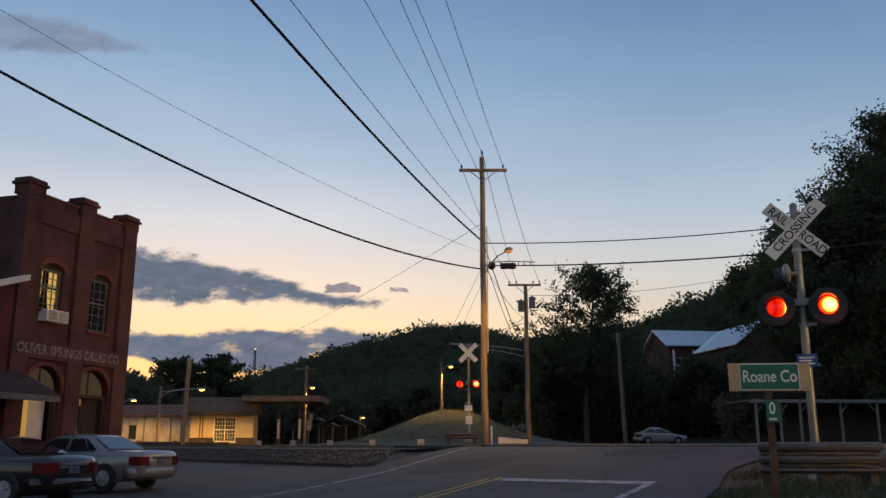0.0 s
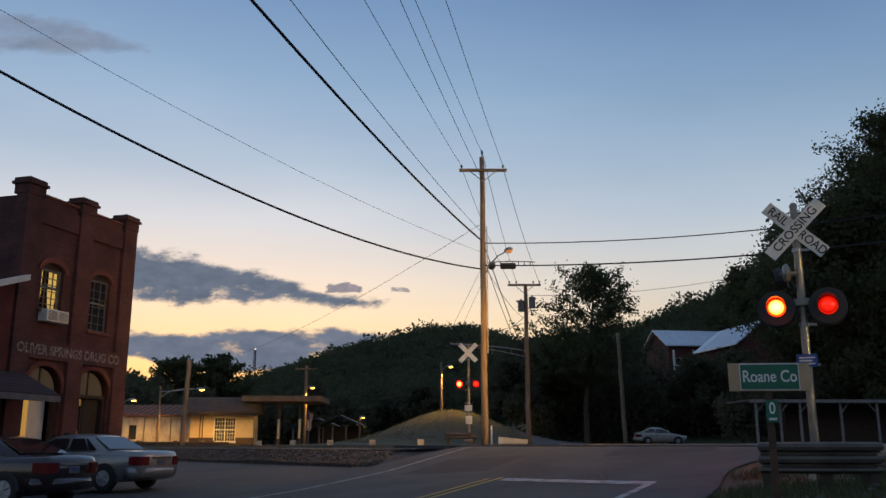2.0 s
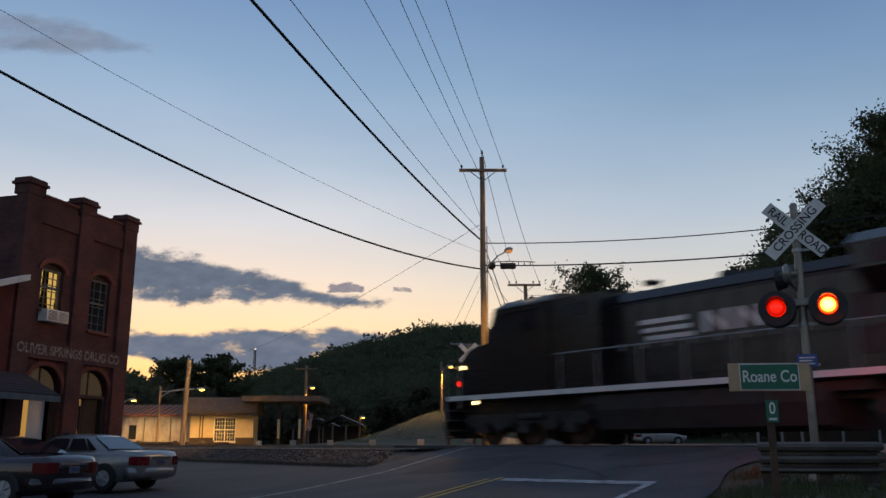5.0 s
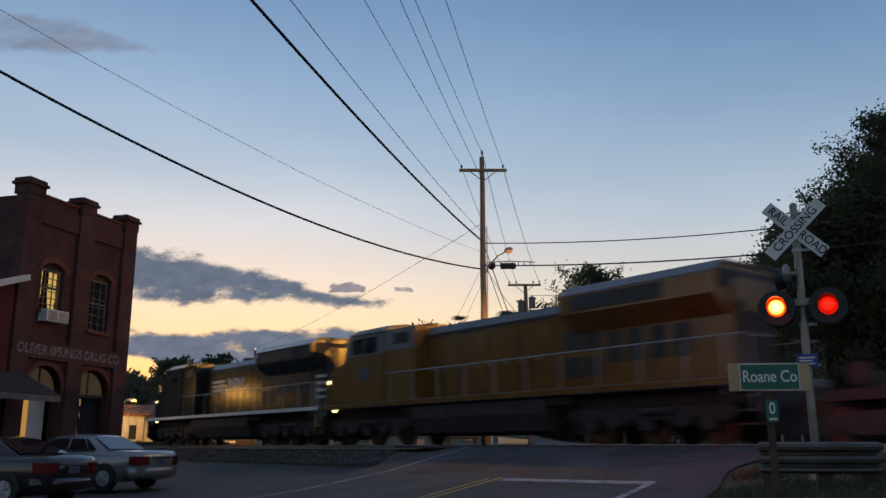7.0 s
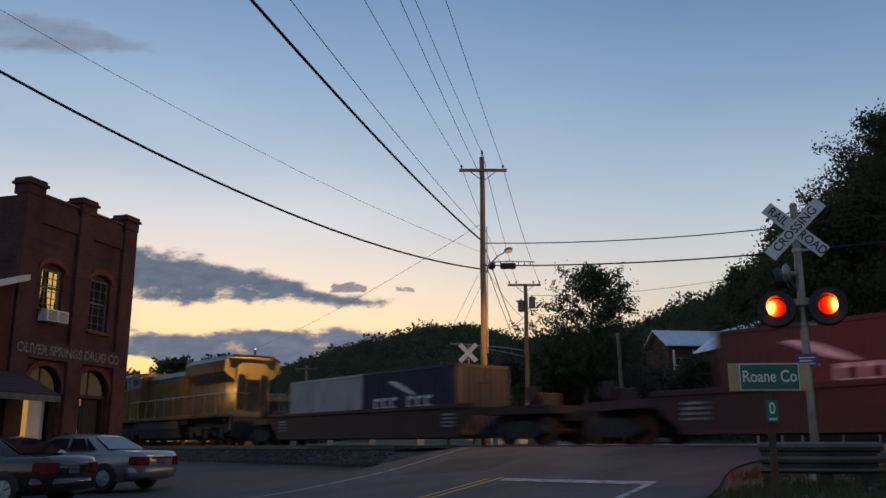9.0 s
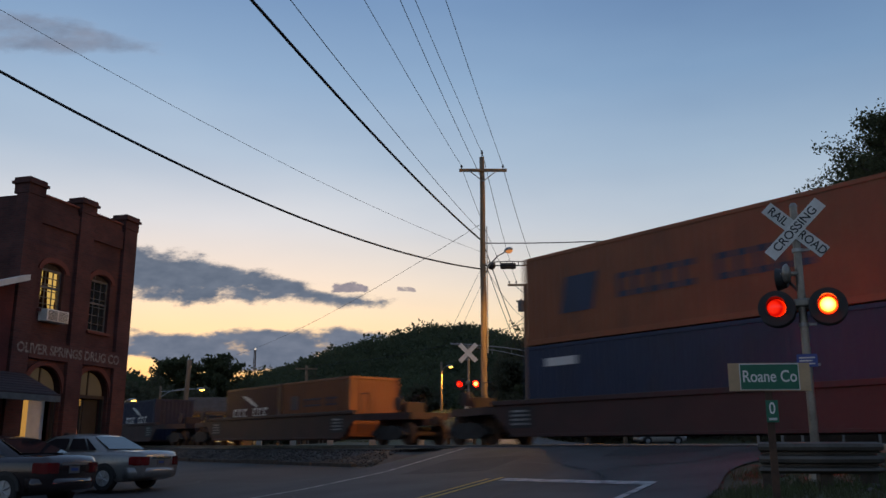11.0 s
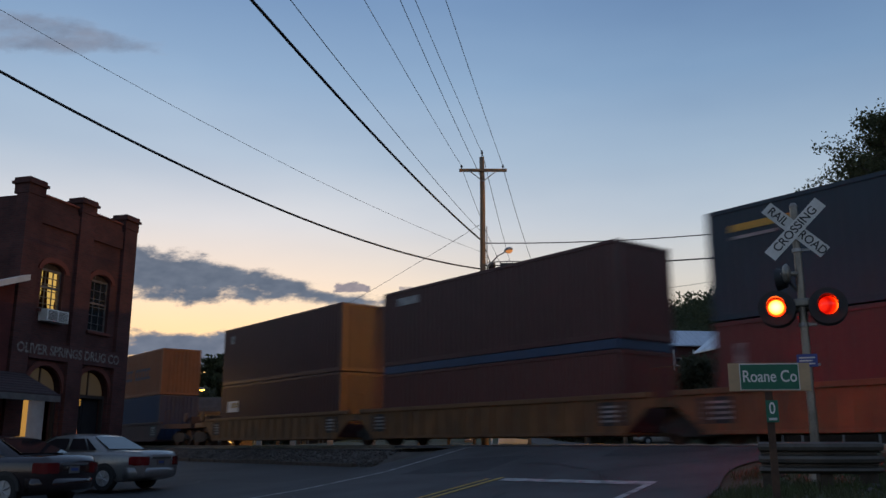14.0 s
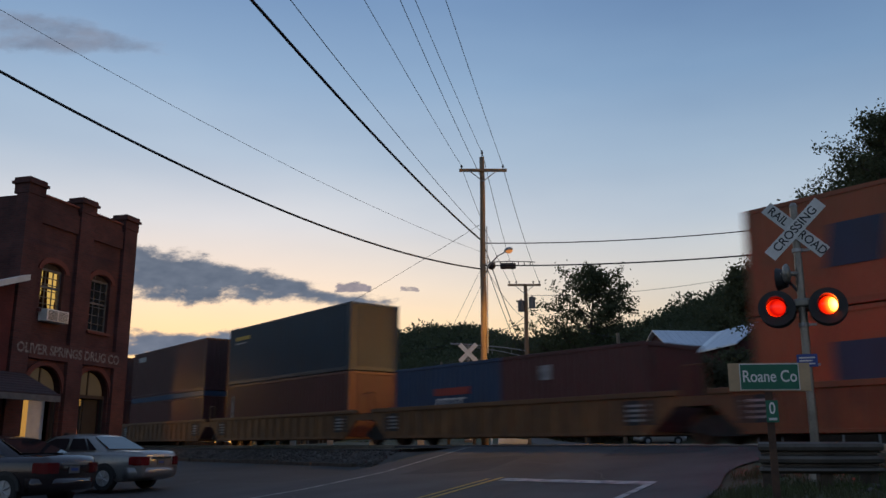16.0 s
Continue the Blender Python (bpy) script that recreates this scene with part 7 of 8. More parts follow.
        part("headlamp", bm, HEAD_LENS, c)
    # rear bumper, boot lid, plate
    bm = B()
    secs = []
    for y in np.linspace(-1, 1, 13):
        x = -0.09 + 0.30 * abs(y) ** 3
        yy = y * hw * 0.985
        secs.append([(x + 0.25, yy, 0.30), (x, yy, 0.36), (x - 0.02, yy, 0.50), (x + 0.02, yy, 0.60), (x + 0.28, yy, 0.61)])
    loft(bm, secs)
    bump = part("rear_bumper", bm, paint, c, smooth=True)
    bm = B()
    box(bm, -0.03, 0.0, -0.42, 0.42, trunk_z - 0.19, trunk_z - 0.135, 0.006)
    part("chrome_bar", bm, CHROME, c)
    bm = B()
    box(bm, -0.02, 0.005, -0.16, 0.16, trunk_z - 0.36, trunk_z - 0.21, 0.004)
    pl = part("number_plate", bm, GREY_PAINT, c)
    bm = B()
    box(bm, -0.024, -0.021, -0.11, 0.11, trunk_z - 0.31, trunk_z - 0.25)
    part("text_bar", bm, SIGN_BLUE, pl)
    bm = B()
    box(bm, rb - 0.06, rb + 0.02, -hw * 0.78, hw * 0.78, trunk_z + 0.005, trunk_z + 0.02, 0.004)
    part("boot_seam", bm, BLACK, c)
    # wheels
    for x in (0.19 * L + 0.05, L * 0.805):
        for sg in (1, -1):
            wh = part("wheel", B(), RUBBER, c)
            bm = B()
            rod(bm, (0, -0.11, 0), (0, 0.11, 0), wheel_r * 0.93, seg=28)
            rod(bm, (0, -0.09, 0), (0, 0.09, 0), wheel_r, seg=28)
            bm.to_mesh(wh.data)
            bm.free()
            wh.matrix_basis = pose(x, sg * (hw - 0.10), wheel_r)
            bm = B()
            rod(bm, (0, sg * 0.112, 0), (0, sg * 0.118, 0), wheel_r * 0.62, seg=24)
            for i in range(7):
                a = i * 2 * math.pi / 7
                rod(bm, (0, sg * 0.122, 0), (wheel_r * 0.58 * math.cos(a), sg * 0.122, wheel_r * 0.58 * math.sin(a)), 0.028, 0.02, seg=6)
            rod(bm, (0, sg * 0.115, 0), (0, sg * 0.13, 0), 0.06, seg=12)
            part("rim", bm, GALV, wh)
            bm = B()
            prism(bm, [(x + (wheel_r + 0.06) * math.cos(math.pi * i / 12), wheel_r + (wheel_r + 0.06) * math.sin(math.pi * i / 12)) for i in range(13)], "y", sg * (hw - 0.25), sg * (hw + 0.004))
            part("wheel_arch", bm, BLACK, c)
    return c


def park(x_left_rear, y_left_rear, azimuth, W):
    """Pose of a car from its left rear corner on the ground and the way its nose points (degrees to the right of the view)."""
    a = radians(azimuth)
    f, rgt = Vector((math.sin(a), math.cos(a))), Vector((math.cos(a), -math.sin(a)))
    p = Vector((x_left_rear, y_left_rear)) + rgt * (W / 2)
    return pose(p.x, p.y, float(height(p.x, p.y)) + 0.03, 0, 0, 90 - azimuth)


SILVER = car_paint("silver_car_paint", (0.23, 0.228, 0.225), 0.4, 0.3)
DARKCAR = car_paint("dark_grey_car_paint", (0.034, 0.024, 0.025), 0.5, 0.22)
BEIGE = car_paint("pale_beige_car_paint", (0.46, 0.42, 0.37), 0.1, 0.35)
car(park(-7.95, 23.3, -73, 1.95), 5.3, 1.95, 1.46, SILVER, "silver four-door saloon parked nose-in at the shop", 0.95, 0.98, 1.02, (1.05, 1.75, 2.95, 3.75))
car(park(-8.35, 18.7, -73, 1.85), 4.95, 1.85, 1.48, DARKCAR, "dark grey saloon parked beside a silver one", 0.95, 0.98, 1.06, (0.75, 1.6, 2.8, 3.7), wheel_r=0.35)
car(pose(15.15, 70.0, float(height(17, 70)) + 0.04, 0, 0, 2), 3.95, 1.65, 1.32, BEIGE, "pale beige two-door hatchback standing on the far street", 0.85, 0.86, 0.94, (0.25, 0.95, 2.0, 2.75), wheel_r=0.29, doors=2)

# ---- trees, bushes and woods ----
def tree(x, y, base, top, spread, crown_low, leaves, leaf, seed, label, material=LEAF, name="tree", fluff=1.0, lobes=40, trunk=0.28, lean=(0.0, 0.0)):
    """Tapered trunk, forking limbs with side twigs, and sprays of leaves strung along the twigs."""
    rng = np.random.default_rng(seed)
    t = thing(name, pose(x, y, base - 0.1), label, "tree", "trees")
    H = top - base
    bm = B()
    fork = crown_low + 0.12 * (H - crown_low)
    pts = [Vector((0, 0, 0)), Vector((rng.normal(0, 0.1), rng.normal(0, 0.1), fork * 0.5)), Vector((lean[0] * 0.3, lean[1] * 0.3, fork)),
           Vector((lean[0] * 0.7 + rng.normal(0, 0.2), lean[1] * 0.7, (fork + H) / 2)), Vector((*lean, H * 0.96))]
    spine(bm, pts, [trunk, trunk * 0.8, trunk * 0.62, trunk * 0.36, 0.03], 9)
    k = trunk / 0.28
    twigs = []
    for i in range(lobes):
        zf = ((i + rng.random()) / lobes) ** 0.9
        z1 = crown_low + zf * (H * 0.985 - crown_low)
        wide = spread * min(1.0, (zf + 0.22) / 0.5) ** 0.7 * (1 - max(0.0, zf - 0.35) / 0.66) ** 0.55 * rng.uniform(0.5, 1.12)
        ang = i * 2.4 + rng.normal(0, 0.35)
        zs = np.clip(z1 - 0.55 * wide - 0.3, fork * 0.75, H * 0.93)
        j = 3 if zs > pts[3].z else 2 if zs > pts[2].z else 1
        st = pts[j].lerp(pts[j + 1], (zs - pts[j].z) / (pts[j + 1].z - pts[j].z))
        e = Vector((st.x + wide * math.cos(ang), st.y + wide * math.sin(ang), min(H, z1 + rng.normal(0, 0.25))))
        m = st.lerp(e, 0.5) + Vector((rng.normal(0, 0.08 * wide), rng.normal(0, 0.08 * wide), 0.06 * wide))
        rod(bm, st, m, 0.075 * k, 0.045 * k, seg=5, caps=False)
        rod(bm, m, e, 0.045 * k, 0.012, seg=5, caps=False)
        out = (e - st).normalized()
        for n_ in range(7):
            f = 0.25 + 0.75 * n_ / 6
            o = st.lerp(m, f * 2) if f < 0.5 else m.lerp(e, f * 2 - 1)
            d = (out * 0.9 + Vector(rng.normal(0, 0.75, 3)) + Vector((0, 0, 0.25))).normalized()
            q = o + d * (0.10 + 0.16 * rng.random()) * spread * (0.75 + 0.25 * (1 - zf))
            if q.z > H:
                q.z = H - rng.random() * 0.3
            rod(bm, o, q, 0.016 * k, 0.006, seg=3, caps=False)
            twigs.append((np.array(o), np.array(q)))
    part("trunk", bm, BARK, t)
    per = max(6, leaves // len(twigs))
    o = np.repeat(np.array([w[0] for w in twigs]), per, axis=0)
    q = np.repeat(np.array([w[1] for w in twigs]), per, axis=0)
    cs = o + (q - o) * rng.uniform(0.15, 1.1, (len(o), 1)) + rng.normal(0, 1, (len(o), 3)) * spread * 0.042 * fluff * np.array([1.1, 1.1, 0.8])
    part("crown", quads("crown", leaf_quads(rng, cs, leaf), material), None, t)
    return t


def bush_mass(name, spots, leaf, seed, label, material=LEAF_DARK, per=420, category="bushes"):
    """Many round clumps of leaves grown together: nobody could count them."""
    rng = np.random.default_rng(seed)
    cs = []
    for x, y, z, r, h in spots:
        for k in range(int(3 + r)):
            c = np.array([x + rng.normal(0, r * 0.35), y + rng.normal(0, r * 0.35), z + h * rng.uniform(0.25, 0.8)])
            d = rng.normal(0, 1, (per, 3))
            d /= np.linalg.norm(d, axis=1)[:, None]
            cs.append(c + d * (rng.random((per, 1)) ** 0.45) * np.array([r * 0.55, r * 0.55, h * 0.32]))
        d = rng.uniform(-1, 1, (per, 3))
        cs.append(np.array([x, y, z]) + d * np.array([r * 0.8, r * 0.8, 0]) + np.abs(d[:, 2:3]) * np.array([[0, 0, h * 0.55]]))
    me = quads(name, leaf_quads(rng, np.concatenate(cs), leaf), material)
    return tagged(new(name, me), label, category, kind="stuff")


def woods():
    """Wooded ridges: crowns strewn over the slopes."""
    rng = np.random.default_rng(11)
    cs, sizes = [], []
    placed = 0
    while placed < 3600:
        az = rng.uniform(-34, 34)
        dist, top = np.interp(az, RIDGE_AZ, RIDGE_D), np.interp(az, RIDGE_AZ, RIDGE_H)
        f = rng.uniform(0.5, 1.04) if rng.random() < 0.75 else rng.uniform(0.97, 1.03)
        r = dist * f
        a = math.radians(az)
        x, y = r * math.sin(a), r * math.cos(a)
        if y < 98 and -32 < x < 22:
            continue
        if 20 < x < 44 and 70 < y < 103:
            continue
        z = float(height(x, y))
        R, Hh = rng.uniform(2.2, 4.2), rng.uniform(4.5, 8.5)
        if rng.random() < 0.06:
            Hh *= 1.25
        k = int(np.clip(42000 / r, 110, 420))
        d = rng.normal(0, 1, (k, 3))
        d /= np.linalg.norm(d, axis=1)[:, None]
        p = np.array([x, y, z + Hh * 0.55]) + d * (rng.random((k, 1)) ** 0.4) * np.array([R, R, Hh * 0.5])
        p[:, :2] += rng.normal(0, 0.25, (k, 2))
        cs.append(p)
        sizes.append(np.full((k, 1), float(np.clip(r * 0.0024, 0.30, 0.72))))
        placed += 1
    cs, sizes = np.concatenate(cs), np.concatenate(sizes)
    V = leaf_quads(rng, cs, 1.0)
    V = cs[:, None, :] + (V - cs[:, None, :]) * sizes[:, None, :]
    me = quads("woods", V, FOREST)
    return tagged(new("woods", me), "dark green wooded ridges behind the crossing", "woods", kind="stuff")


woods()
tree(12.2, 75.0, 0.3, 15.6, 6.4, 5.2, 17000, 0.15, 7, "tall airy broadleaf tree standing dark against the sky", lobes=60, lean=(1.2, 0.0))
tree(9.4, 77.0, 0.3, 9.2, 3.0, 2.5, 7000, 0.20, 4, "leafy tree leaning over the street", lobes=26)
tree(24.9, 46.0, 0.5, 18.5, 6.0, 8.0, 24000, 0.11, 20, "tall airy broadleaf tree behind the porch", lobes=54, trunk=0.32)
for i, (x, y, b, tp, sp, lo) in enumerate(((22.2, 45.0, 0.4, 13.8, 4.9, 6.0), (23.5, 43.5, 0.4, 9.5, 3.6, 1.6), (26.5, 51.0, 0.5, 17.6, 5.5, 3.0), (23.0, 54.0, 0.5, 14.5, 5.0, 2.5))):
    tree(x, y, b, tp, sp, lo, 24000, 0.14, 24 + i, "large dark broadleaf tree behind the porch", fluff=1.9, lobes=54, trunk=0.3)
for i, (x, y, tp, sp) in enumerate(((-36.8, 121, 12.0, 4.8), (-31.3, 122, 12.3, 5.2))):
    tree(x, y, 0.5, tp, sp, 5.5, 9000, 0.30, 40 + i, "broad spreading tree behind the depot, against the afterglow", lobes=40, fluff=1.5)
for i, (x, y, b, tp, sp) in enumerate(((-2.0, 82, 1.2, 5.4, 2.6), (-5.3, 84, 0.8, 4.4, 2.0), (6.6, 86, 2.0, 8.5, 3.4), (8.5, 92, 2.5, 11.0, 4.0), (27.5, 80, 2.5, 8.8, 3.2), (31.0, 72, 1.5, 9.5, 3.6), (36.0, 70, 1.5, 12.5, 4.5), (22.5, 78, 1.0, 7.8, 3.4))):
    tree(x, y, b, tp, sp, 0.9, 5200, 0.22, 60 + i, "dense rounded tree on the slope beyond the street", material=LEAF_DARK, fluff=2.2, lobes=26, trunk=0.18)
for i, (x, y, tp, sp) in enumerate(((35.5, 100, 20.6, 5.0), (40.5, 98, 23.5, 6.0), (46.5, 98, 25.5, 6.5))):
    tree(x, y, float(height(x, y)), tp, sp, 3.0, 9000, 0.26, 90 + i, "tall dark tree on the slope behind the houses", fluff=2.0, lobes=36)
bush_mass("hedge_bushes", [(8.0 + i * 1.9, 76.5 + (i * 7 % 5), 0.2, 2.3, 4.2 + (i * 5 % 7) * 0.55) for i in range(15)] + [(12.0 + i * 2.4, 81.0 + (i * 3 % 4), 1.2, 2.6, 6.0 + (i * 5 % 4) * 0.6) for i in range(9)],
          0.22, 81, "dark mass of bushes along the far street")
bush_mass("trackside_bushes", [(16.5 + i * 2.0, 46.5 + (i * 3 % 4), 0.2, 2.0, 3.4 + (i % 3) * 0.7) for i in range(9)], 0.17, 82, "dark bushes behind the porch")
bush_mass("depot_bushes", [(-34.0 + i * 2.6, 92 + (i * 7 % 9), 0.1, 2.6, 4.2 + (i * 3 % 5) * 0.7) for i in range(13)] + [(-60 + i * 3.2, 104 + (i * 5 % 8), 0.1, 3.0, 6 + (i % 3)) for i in range(10)],
          0.30, 83, "dark bushes and small trees behind the depot", per=300)
bush_mass("lamplit_bushes", [(-8.9, 87.6, 0.1, 1.5, 1.9), (-7.6, 88.2, 0.1, 1.2, 1.5), (-6.2, 86.0, 0.3, 1.3, 2.4)], 0.17, 84, "bushes lit amber by a low lamp", material=LEAF, per=260)


def grass():
    """Blades on the verge by the sign and on the bank beyond the track."""
    rng = np.random.default_rng(9)
    pts = []
    k = 34000
    x, y = rng.uniform(2.6, 9.5, k), rng.uniform(7.5, 16.5, k)
    c = x * RN[0] + y * RN[1]
    a = x * RD[0] + y * RD[1]
    edge = np.interp(a, EDGE_A, EDGE_C)
    dd = x * N[0] + y * N[1]
    keep = (c > edge + 0.05 + rng.random(k) ** 2 * 0.5) & (dd < 16.8) & (np.hypot(x, y) > 6)
    x, y = x[keep], y[keep]
    clump = np.array([noise.noise((u * 0.9, v * 0.9, 0)) for u, v in zip(x, y)])
    keep = rng.random(len(x)) < np.clip(0.55 + clump, 0.1, 1)
    x, y, clump = x[keep], y[keep], clump[keep]
    z = height(x, y)
    h = rng.uniform(0.04, 0.13, len(x)) * (1 + 0.8 * clump)
    ang = rng.uniform(0, 2 * math.pi, len(x))
    w = rng.uniform(0.004, 0.010, len(x))
    ux, uy = np.cos(ang) * w, np.sin(ang) * w
    lx, ly = rng.normal(0, 0.035, len(x)), rng.normal(0, 0.035, len(x))
    V = np.stack([np.stack([x - ux, y - uy, z], 1), np.stack([x + ux, y + uy, z], 1),
                  np.stack([x + ux * 0.3 + lx, y + uy * 0.3 + ly, z + h], 1), np.stack([x - ux * 0.3 + lx, y - uy * 0.3 + ly, z + h], 1)], 1)
    me = quads("verge_grass", V, mat("dry_verge_grass", (0.055, 0.078, 0.020), (0.060, 0.050, 0.026), 0.9, scale=0.6, fine=6, bump=0))
    tagged(new("verge_grass", me), "short uneven grass on the road verge", "grass", kind="stuff")
    k = 16000
    x, y = rng.uniform(-9, 9, k), rng.uniform(50, 80, k)
    z = height(x, y)
    keep = z > 0.25
    x, y, z = x[keep], y[keep], z[keep]
    h = rng.uniform(0.02, 0.06, len(x))
    ang = rng.uniform(0, 2 * math.pi, len(x))
    ux, uy = np.cos(ang) * 0.035, np.sin(ang) * 0.035
    lx = rng.normal(0, 0.07, len(x))
    V = np.stack([np.stack([x - ux, y - uy, z], 1), np.stack([x + ux, y + uy, z], 1), np.stack([x + lx, y + uy * 0.3, z + h], 1), np.stack([x + lx - 0.01, y, z + h], 1)], 1)
    me = quads("bank_grass", V, mat("bank_grass_blades", (0.085, 0.115, 0.035), (0.10, 0.09, 0.04), 0.9, scale=0.3, fine=3, bump=0))
    tagged(new("bank_grass", me), "rough grass on the bank beyond the track", "grass", kind="stuff")


grass()


# ---- distant clouds, drifting slowly ----
def cloud(name, x0, x1, z0, z1, dist, upper, lower, scale, soft, seed, dark, pale, label, strength=1.0):
    """A far cloud bank: a thin veil whose density follows noise between an upper and a lower edge, given along its length."""
    m = bpy.data.materials.new(name + "_vapour")
    m.use_nodes = True
    nt = m.node_tree
    nt.nodes.clear()
    tc = nt.nodes.new("ShaderNodeTexCoord")
    sp = nt.nodes.new("ShaderNodeSeparateXYZ")
    nt.links.new(tc.outputs["Generated"], sp.inputs[0])
    u, v = sp.outputs[0], sp.outputs[2]

    def curve(stops):
        return maths(nt, "MULTIPLY", ramp(nt, [(p, (h, h, h, 1)) for p, h in stops], u, "B_SPLINE"), 1.0)
    ob_c = nt.nodes.new("ShaderNodeMapping")
    ob_c.inputs["Location"].default_value = (seed * 3.7, 0, seed)
    ob_c.inputs["Scale"].default_value = (scale / 1000, scale / 1000, scale * 2.1 / 1000)
    nt.links.new(tc.outputs["Object"], ob_c.inputs[0])
    n1 = node(nt, "ShaderNodeTexNoise", Scale=1.0, Detail=10.0, Roughness=0.63)
    nt.links.new(ob_c.outputs[0], n1.inputs["Vector"])
    up = maths(nt, "SUBTRACT", curve(upper), v)
    dn = maths(nt, "SUBTRACT", v, curve(lower))
    inside = maths(nt, "MINIMUM", maths(nt, "MULTIPLY", up, 4.5), maths(nt, "MULTIPLY", dn, 6.0))
    ends = maths(nt, "MULTIPLY", maths(nt, "MINIMUM", u, maths(nt, "SUBTRACT", 1.0, u)), 6.0)
    inside = maths(nt, "MINIMUM", maths(nt, "MINIMUM", inside, ends), 0.85)
    dens = maths(nt, "ADD", inside, maths(nt, "MULTIPLY", maths(nt, "SUBTRACT", n1.outputs["Fac"], 0.5), 2.9))
    mr = nt.nodes.new("ShaderNodeMapRange")
    mr.interpolation_type = "SMOOTHSTEP"
    nt.links.new(dens, mr.inputs[0])
    mr.inputs[1].default_value, mr.inputs[2].default_value = 0.0, soft
    rim = maths(nt, "MULTIPLY", maths(nt, "MINIMUM", v, maths(nt, "SUBTRACT", 1.0, v)), 14.0, clamp=True)
    alpha = maths(nt, "MULTIPLY", maths(nt, "MULTIPLY", mr.outputs[0], rim), strength)
    col = ramp(nt, [(0.0, pale), (0.45, dark), (1.0, dark)], maths(nt, "MULTIPLY", dens, 1.1, clamp=True))
    n2 = node(nt, "ShaderNodeTexNoise", Scale=2.3, Detail=5.0)
    nt.links.new(ob_c.outputs[0], n2.inputs["Vector"])
    col = blend(nt, 1.0, col, ramp(nt, [(0.3, (0.84, 0.86, 0.88, 1)), (0.7, (1.2, 1.16, 1.12, 1))], n2.outputs["Fac"]), "MULTIPLY")
    em, tr, mx, out = nt.nodes.new("ShaderNodeEmission"), nt.nodes.new("ShaderNodeBsdfTransparent"), nt.nodes.new("ShaderNodeMixShader"), nt.nodes.new("ShaderNodeOutputMaterial")
    nt.links.new(col, em.inputs[0])
    nt.links.new(alpha, mx.inputs[0])
    nt.links.new(tr.outputs[0], mx.inputs[1])
    nt.links.new(em.outputs[0], mx.inputs[2])
    nt.links.new(mx.outputs[0], out.inputs[0])
    bm = B()
    g = [[bm.verts.new((x0 + (x1 - x0) * i / 8, dist + 2.0 * i, z0 + (z1 - z0) * k / 2)) for i in range(9)] for k in range(3)]
    for k in range(2):
        for i in range(8):
            bm.faces.new((g[k][i], g[k][i + 1], g[k + 1][i + 1], g[k + 1][i]))
    ob = part(name, bm, m)
    tagged(ob, label, "cloud", "clouds at dusk", kind="structure")
    drifts.append(ob)
    return ob


drifts = []
CD, CP = lin(104, 114, 131), lin(206, 188, 172)
cloud("cloud_bank", -1150, -150, 415, 660, 2800, [(0, 0.98), (0.25, 0.92), (0.45, 0.72), (0.7, 0.46), (1.0, 0.22)], [(0, 0.12), (0.5, 0.14), (1.0, 0.08)], 7.0, 0.75, 1,
      CD, CP, "dark blue-grey evening cloud bank over the hills")
cloud("cloud_bank", -1250, -160, 230, 395, 2850, [(0, 0.92), (0.2, 0.9), (0.45, 0.85), (0.68, 1.0), (0.86, 0.95), (1.0, 0.75)], [(0, 0.30), (0.25, 0.28), (0.36, 0.0), (1.0, 0.0)], 6.0, 0.7, 4,
      lin(110, 119, 137), lin(214, 190, 168), "low grey-blue evening cloud bank above the ridge")
cloud("cloud_wisp", -1640, -960, 1280, 1520, 2750, [(0, 0.95), (0.5, 0.8), (1.0, 0.3)], [(0, 0.1), (1.0, 0.12)], 4.0, 1.3, 7,
      lin(122, 128, 146), lin(182, 172, 180), "faint grey wisp of cloud high in the sky", strength=0.75)
cloud("cloud_wisp", -370, -250, 462, 520, 2700, [(0, 0.7), (0.6, 0.95), (1.0, 0.5)], [(0, 0.1), (1.0, 0.2)], 18.0, 0.6, 9,
      lin(150, 142, 150), lin(215, 195, 180), "small grey cloud scrap in the glow")
cloud("cloud_wisp", -165, -100, 470, 500, 2700, [(0, 0.7), (0.6, 0.95), (1.0, 0.5)], [(0, 0.1), (1.0, 0.2)], 20.0, 0.7, 12,
      lin(172, 160, 160), lin(220, 200, 185), "small grey cloud scrap in the glow")


# ---- small things on the ground ----
def rubble():
    """Broken stones between the guardrail and the track."""
    rng = np.random.default_rng(31)
    made = []
    for k in range(6):
        bm = B()
        bmesh.ops.create_icosphere(bm, subdivisions=2, radius=1.0)
        for v in bm.verts:
            v.co *= 0.8 + 0.35 * noise.noise(v.co * 1.4 + Vector((k * 7, 0, 0)))
            v.co.z *= 0.6
        me = bpy.data.meshes.new("rock")
        bm.to_mesh(me)
        bm.free()
        me.materials.append(BALLAST)
        made.append(me)
    for k in range(70):
        x, y = rng.uniform(5.6, 9.0), rng.uniform(11.6, 15.6)
        if x / y < 0.455 and rng.random() < 0.8:
            continue
        ob = tagged(new("rock", made[k % 6]), "grey broken stone lying on the verge", "rock", "rocks on the verge")
        s = rng.uniform(0.04, 0.15)
        ob.matrix_basis = Matrix.Translation((x, y, float(height(x, y)) + s * 0.25)) @ Matrix.Rotation(rng.uniform(0, 6.28), 4, "Z") @ Matrix.Diagonal((s, s * rng.uniform(0.7, 1.2), s, 1))


rubble()


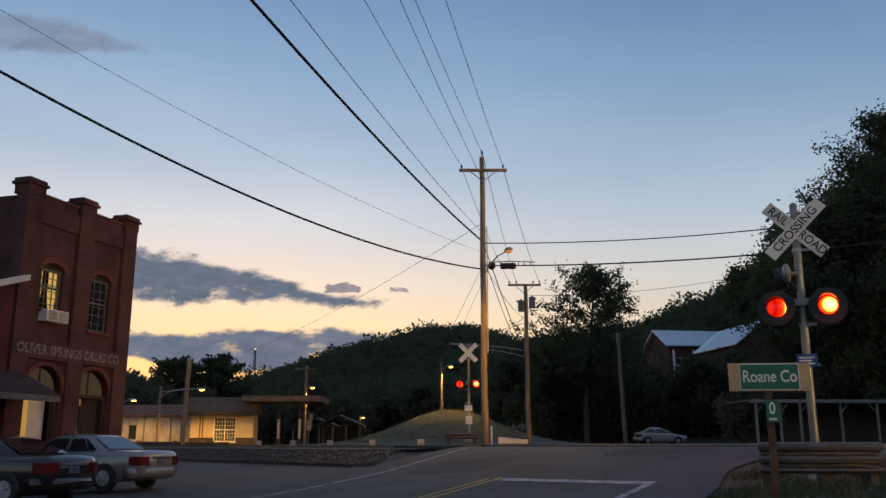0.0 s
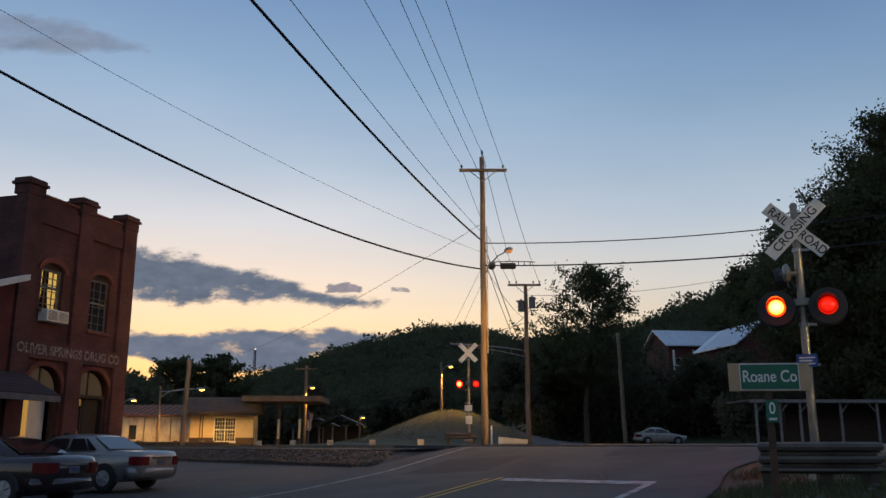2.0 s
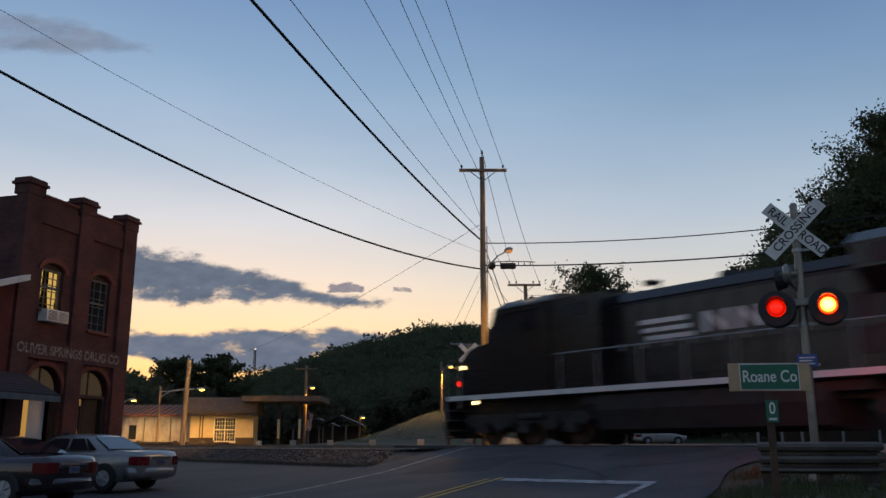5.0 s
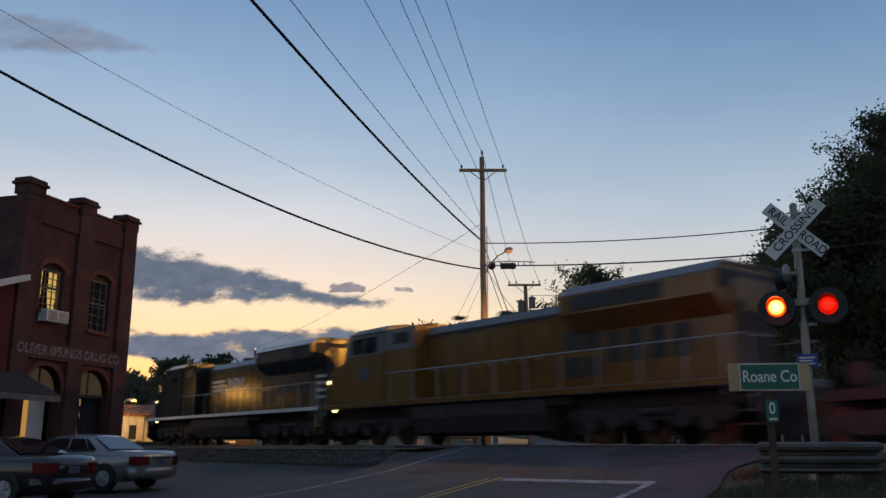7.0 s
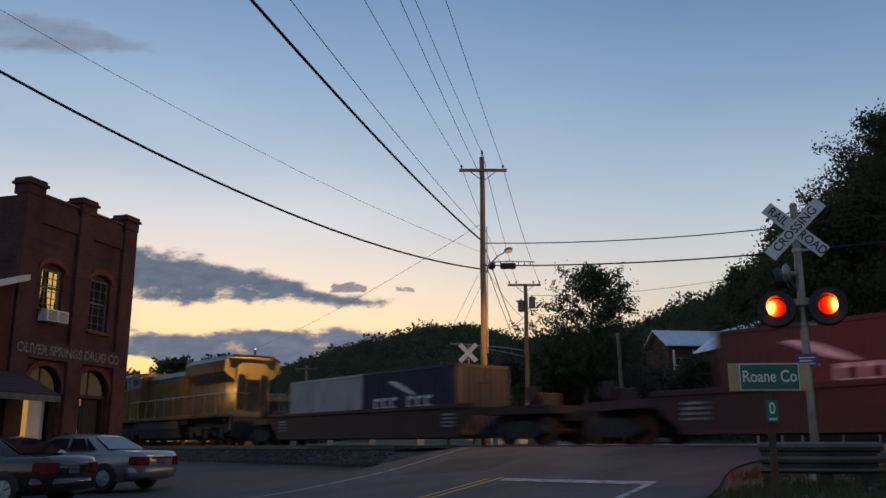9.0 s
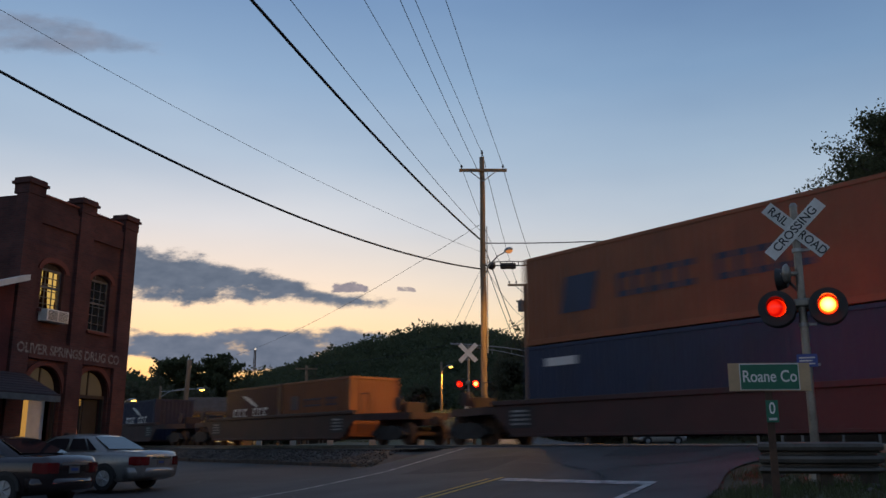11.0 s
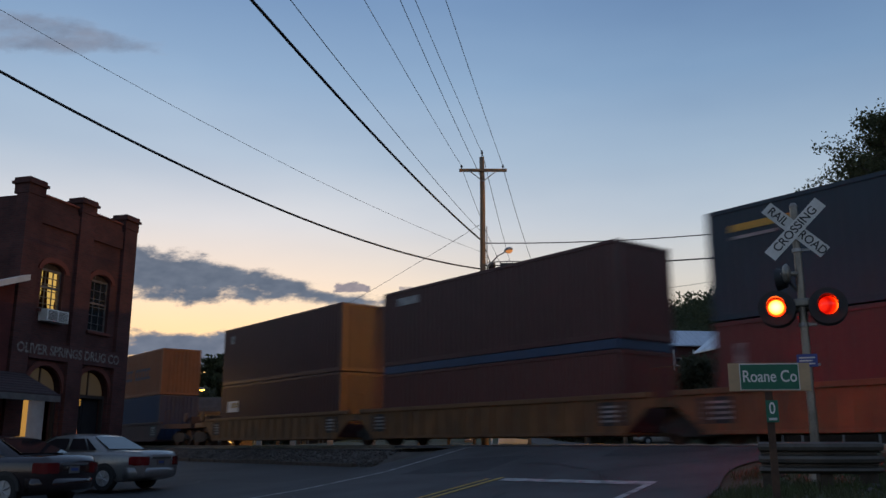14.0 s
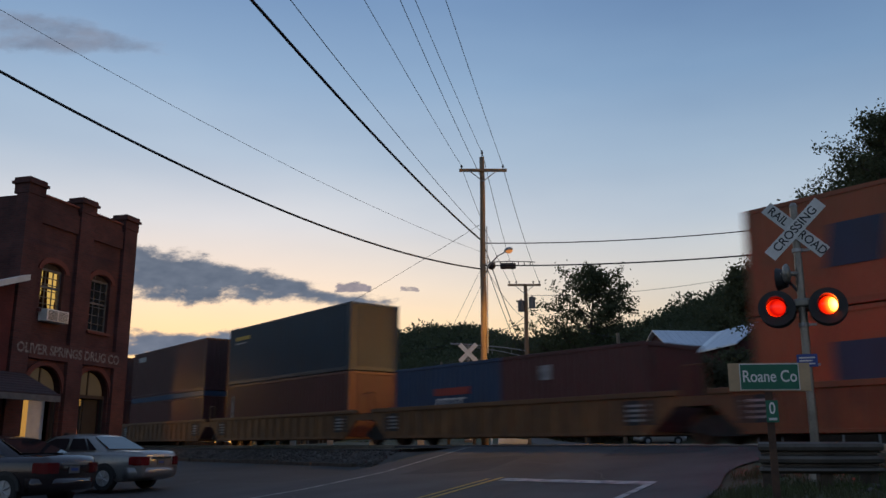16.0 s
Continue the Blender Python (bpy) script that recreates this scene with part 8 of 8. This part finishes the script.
def patches():
    """Darker repairs and sealed cracks in the asphalt."""
    rng = np.random.default_rng(41)
    seal = mat("crack_sealant", (0.020, 0.020, 0.021), (0.014, 0.014, 0.015), 0.6, bump=0.1)
    fill = mat("asphalt_patch", (0.045, 0.045, 0.047), (0.028, 0.028, 0.030), 0.9, scale=1.5, fine=50, bump=0.4)
    for a, c, length, ang in ((12.5, -7.0, 3.0, 0.3), (15.0, -10.5, 3.5, -0.15), (18.5, -6.3, 2.8, 1.2), (20.0, -9.5, 3.2, 1.45), (16.5, -5.9, 1.8, 0.1), (14.0, -11.8, 2.2, 0.2),
                              (19.5, -18.0, 6.0, 1.5), (16.0, -20.0, 5.0, 0.4), (21.5, -22.0, 7.0, 1.4), (13.0, -16.5, 3.0, 0.9)):
        pts, h = [], ang
        p = np.array([a, c])
        k = int(length / 0.15)
        for i in range(k):
            h += rng.normal(0, 0.18)
            p = p + 0.15 * np.array([math.cos(h), math.sin(h)])
            pts.append(p.copy())
        rows = []
        for i, p in enumerate(pts):
            q = pts[min(i + 1, k - 1)] - pts[max(i - 1, 0)]
            nrm = np.array([-q[1], q[0]]) / max(1e-6, np.hypot(*q)) * 0.022
            rows.append([road_pt(*(p - nrm)), road_pt(*(p + nrm))])
        draped("sealed_crack", rows, seal, 0.040, "", "", road)
    for a0, a1, c0, c1 in ((19.0, 21.6, -12.0, -9.6), (12.0, 14.2, -6.9, -5.2), (20.4, 22.6, -7.2, -4.6)):
        draped("asphalt_patch", [[road_pt(a + rng.normal(0, 0.02), c + rng.normal(0, 0.02)) for c in np.linspace(c0, c1, 6)] for a in np.linspace(a0, a1, 7)], fill, 0.036, "", "", road)


patches()


# ---- what moves ----
FIRST_SWAP, HALF = 0.47, 0.606      # the lamps change over every 0.606 s


def lamp_rows(place, rest, side):
    """A lamp turns its bright side forward and away again, in eight quick steps each time."""
    rows, turn = [], (0 if side == "right" else 180)
    rows.append((0.0, pose(*place, 0, 0, rest + turn + (18 if side == "right" else -58))))
    k = 0
    while FIRST_SWAP + k * HALF < 16.0:
        t = FIRST_SWAP + k * HALF
        lit = (k % 2 == 0) == (side == "left")
        # what lights up turns fast, what goes out fades slowly
        steps = ((-0.034, 0), (0.0, 60), (0.034, 120), (0.1, 150), (0.2, 180)) if lit else ((-0.034, 0), (0.0, 45), (0.034, 72), (0.13, 96), (0.2, 135), (0.3, 180))
        for dt, a in steps:
            if 0.05 < t + dt <= 16.0:
                rows.append((t + dt, pose(*place, 0, 0, rest + turn + a)))
        turn += 180
        k += 1
    return rows


def motions():
    for ob, q, z in riders:
        walk(ob, [(t, on_track(SPEED * t - q, z)) for t in (0.0, 4.0, 8.0, 12.0, 16.0)])
    for ob, x, r in wheels:
        step = SPEED / FPS / r
        walk(ob, [(k / FPS, Matrix.Translation((x, 0, r)) @ Matrix.Rotation(step * k, 4, "Y")) for k in range(16 * FPS + 1)])
    for ob in drifts:
        walk(ob, [(0.0, pose(-8, 0, 0)), (16.0, pose(26, 0, 2))])
    for ob, place, rest, side in rotors:
        walk(ob, lamp_rows(place, rest, side))


motions()
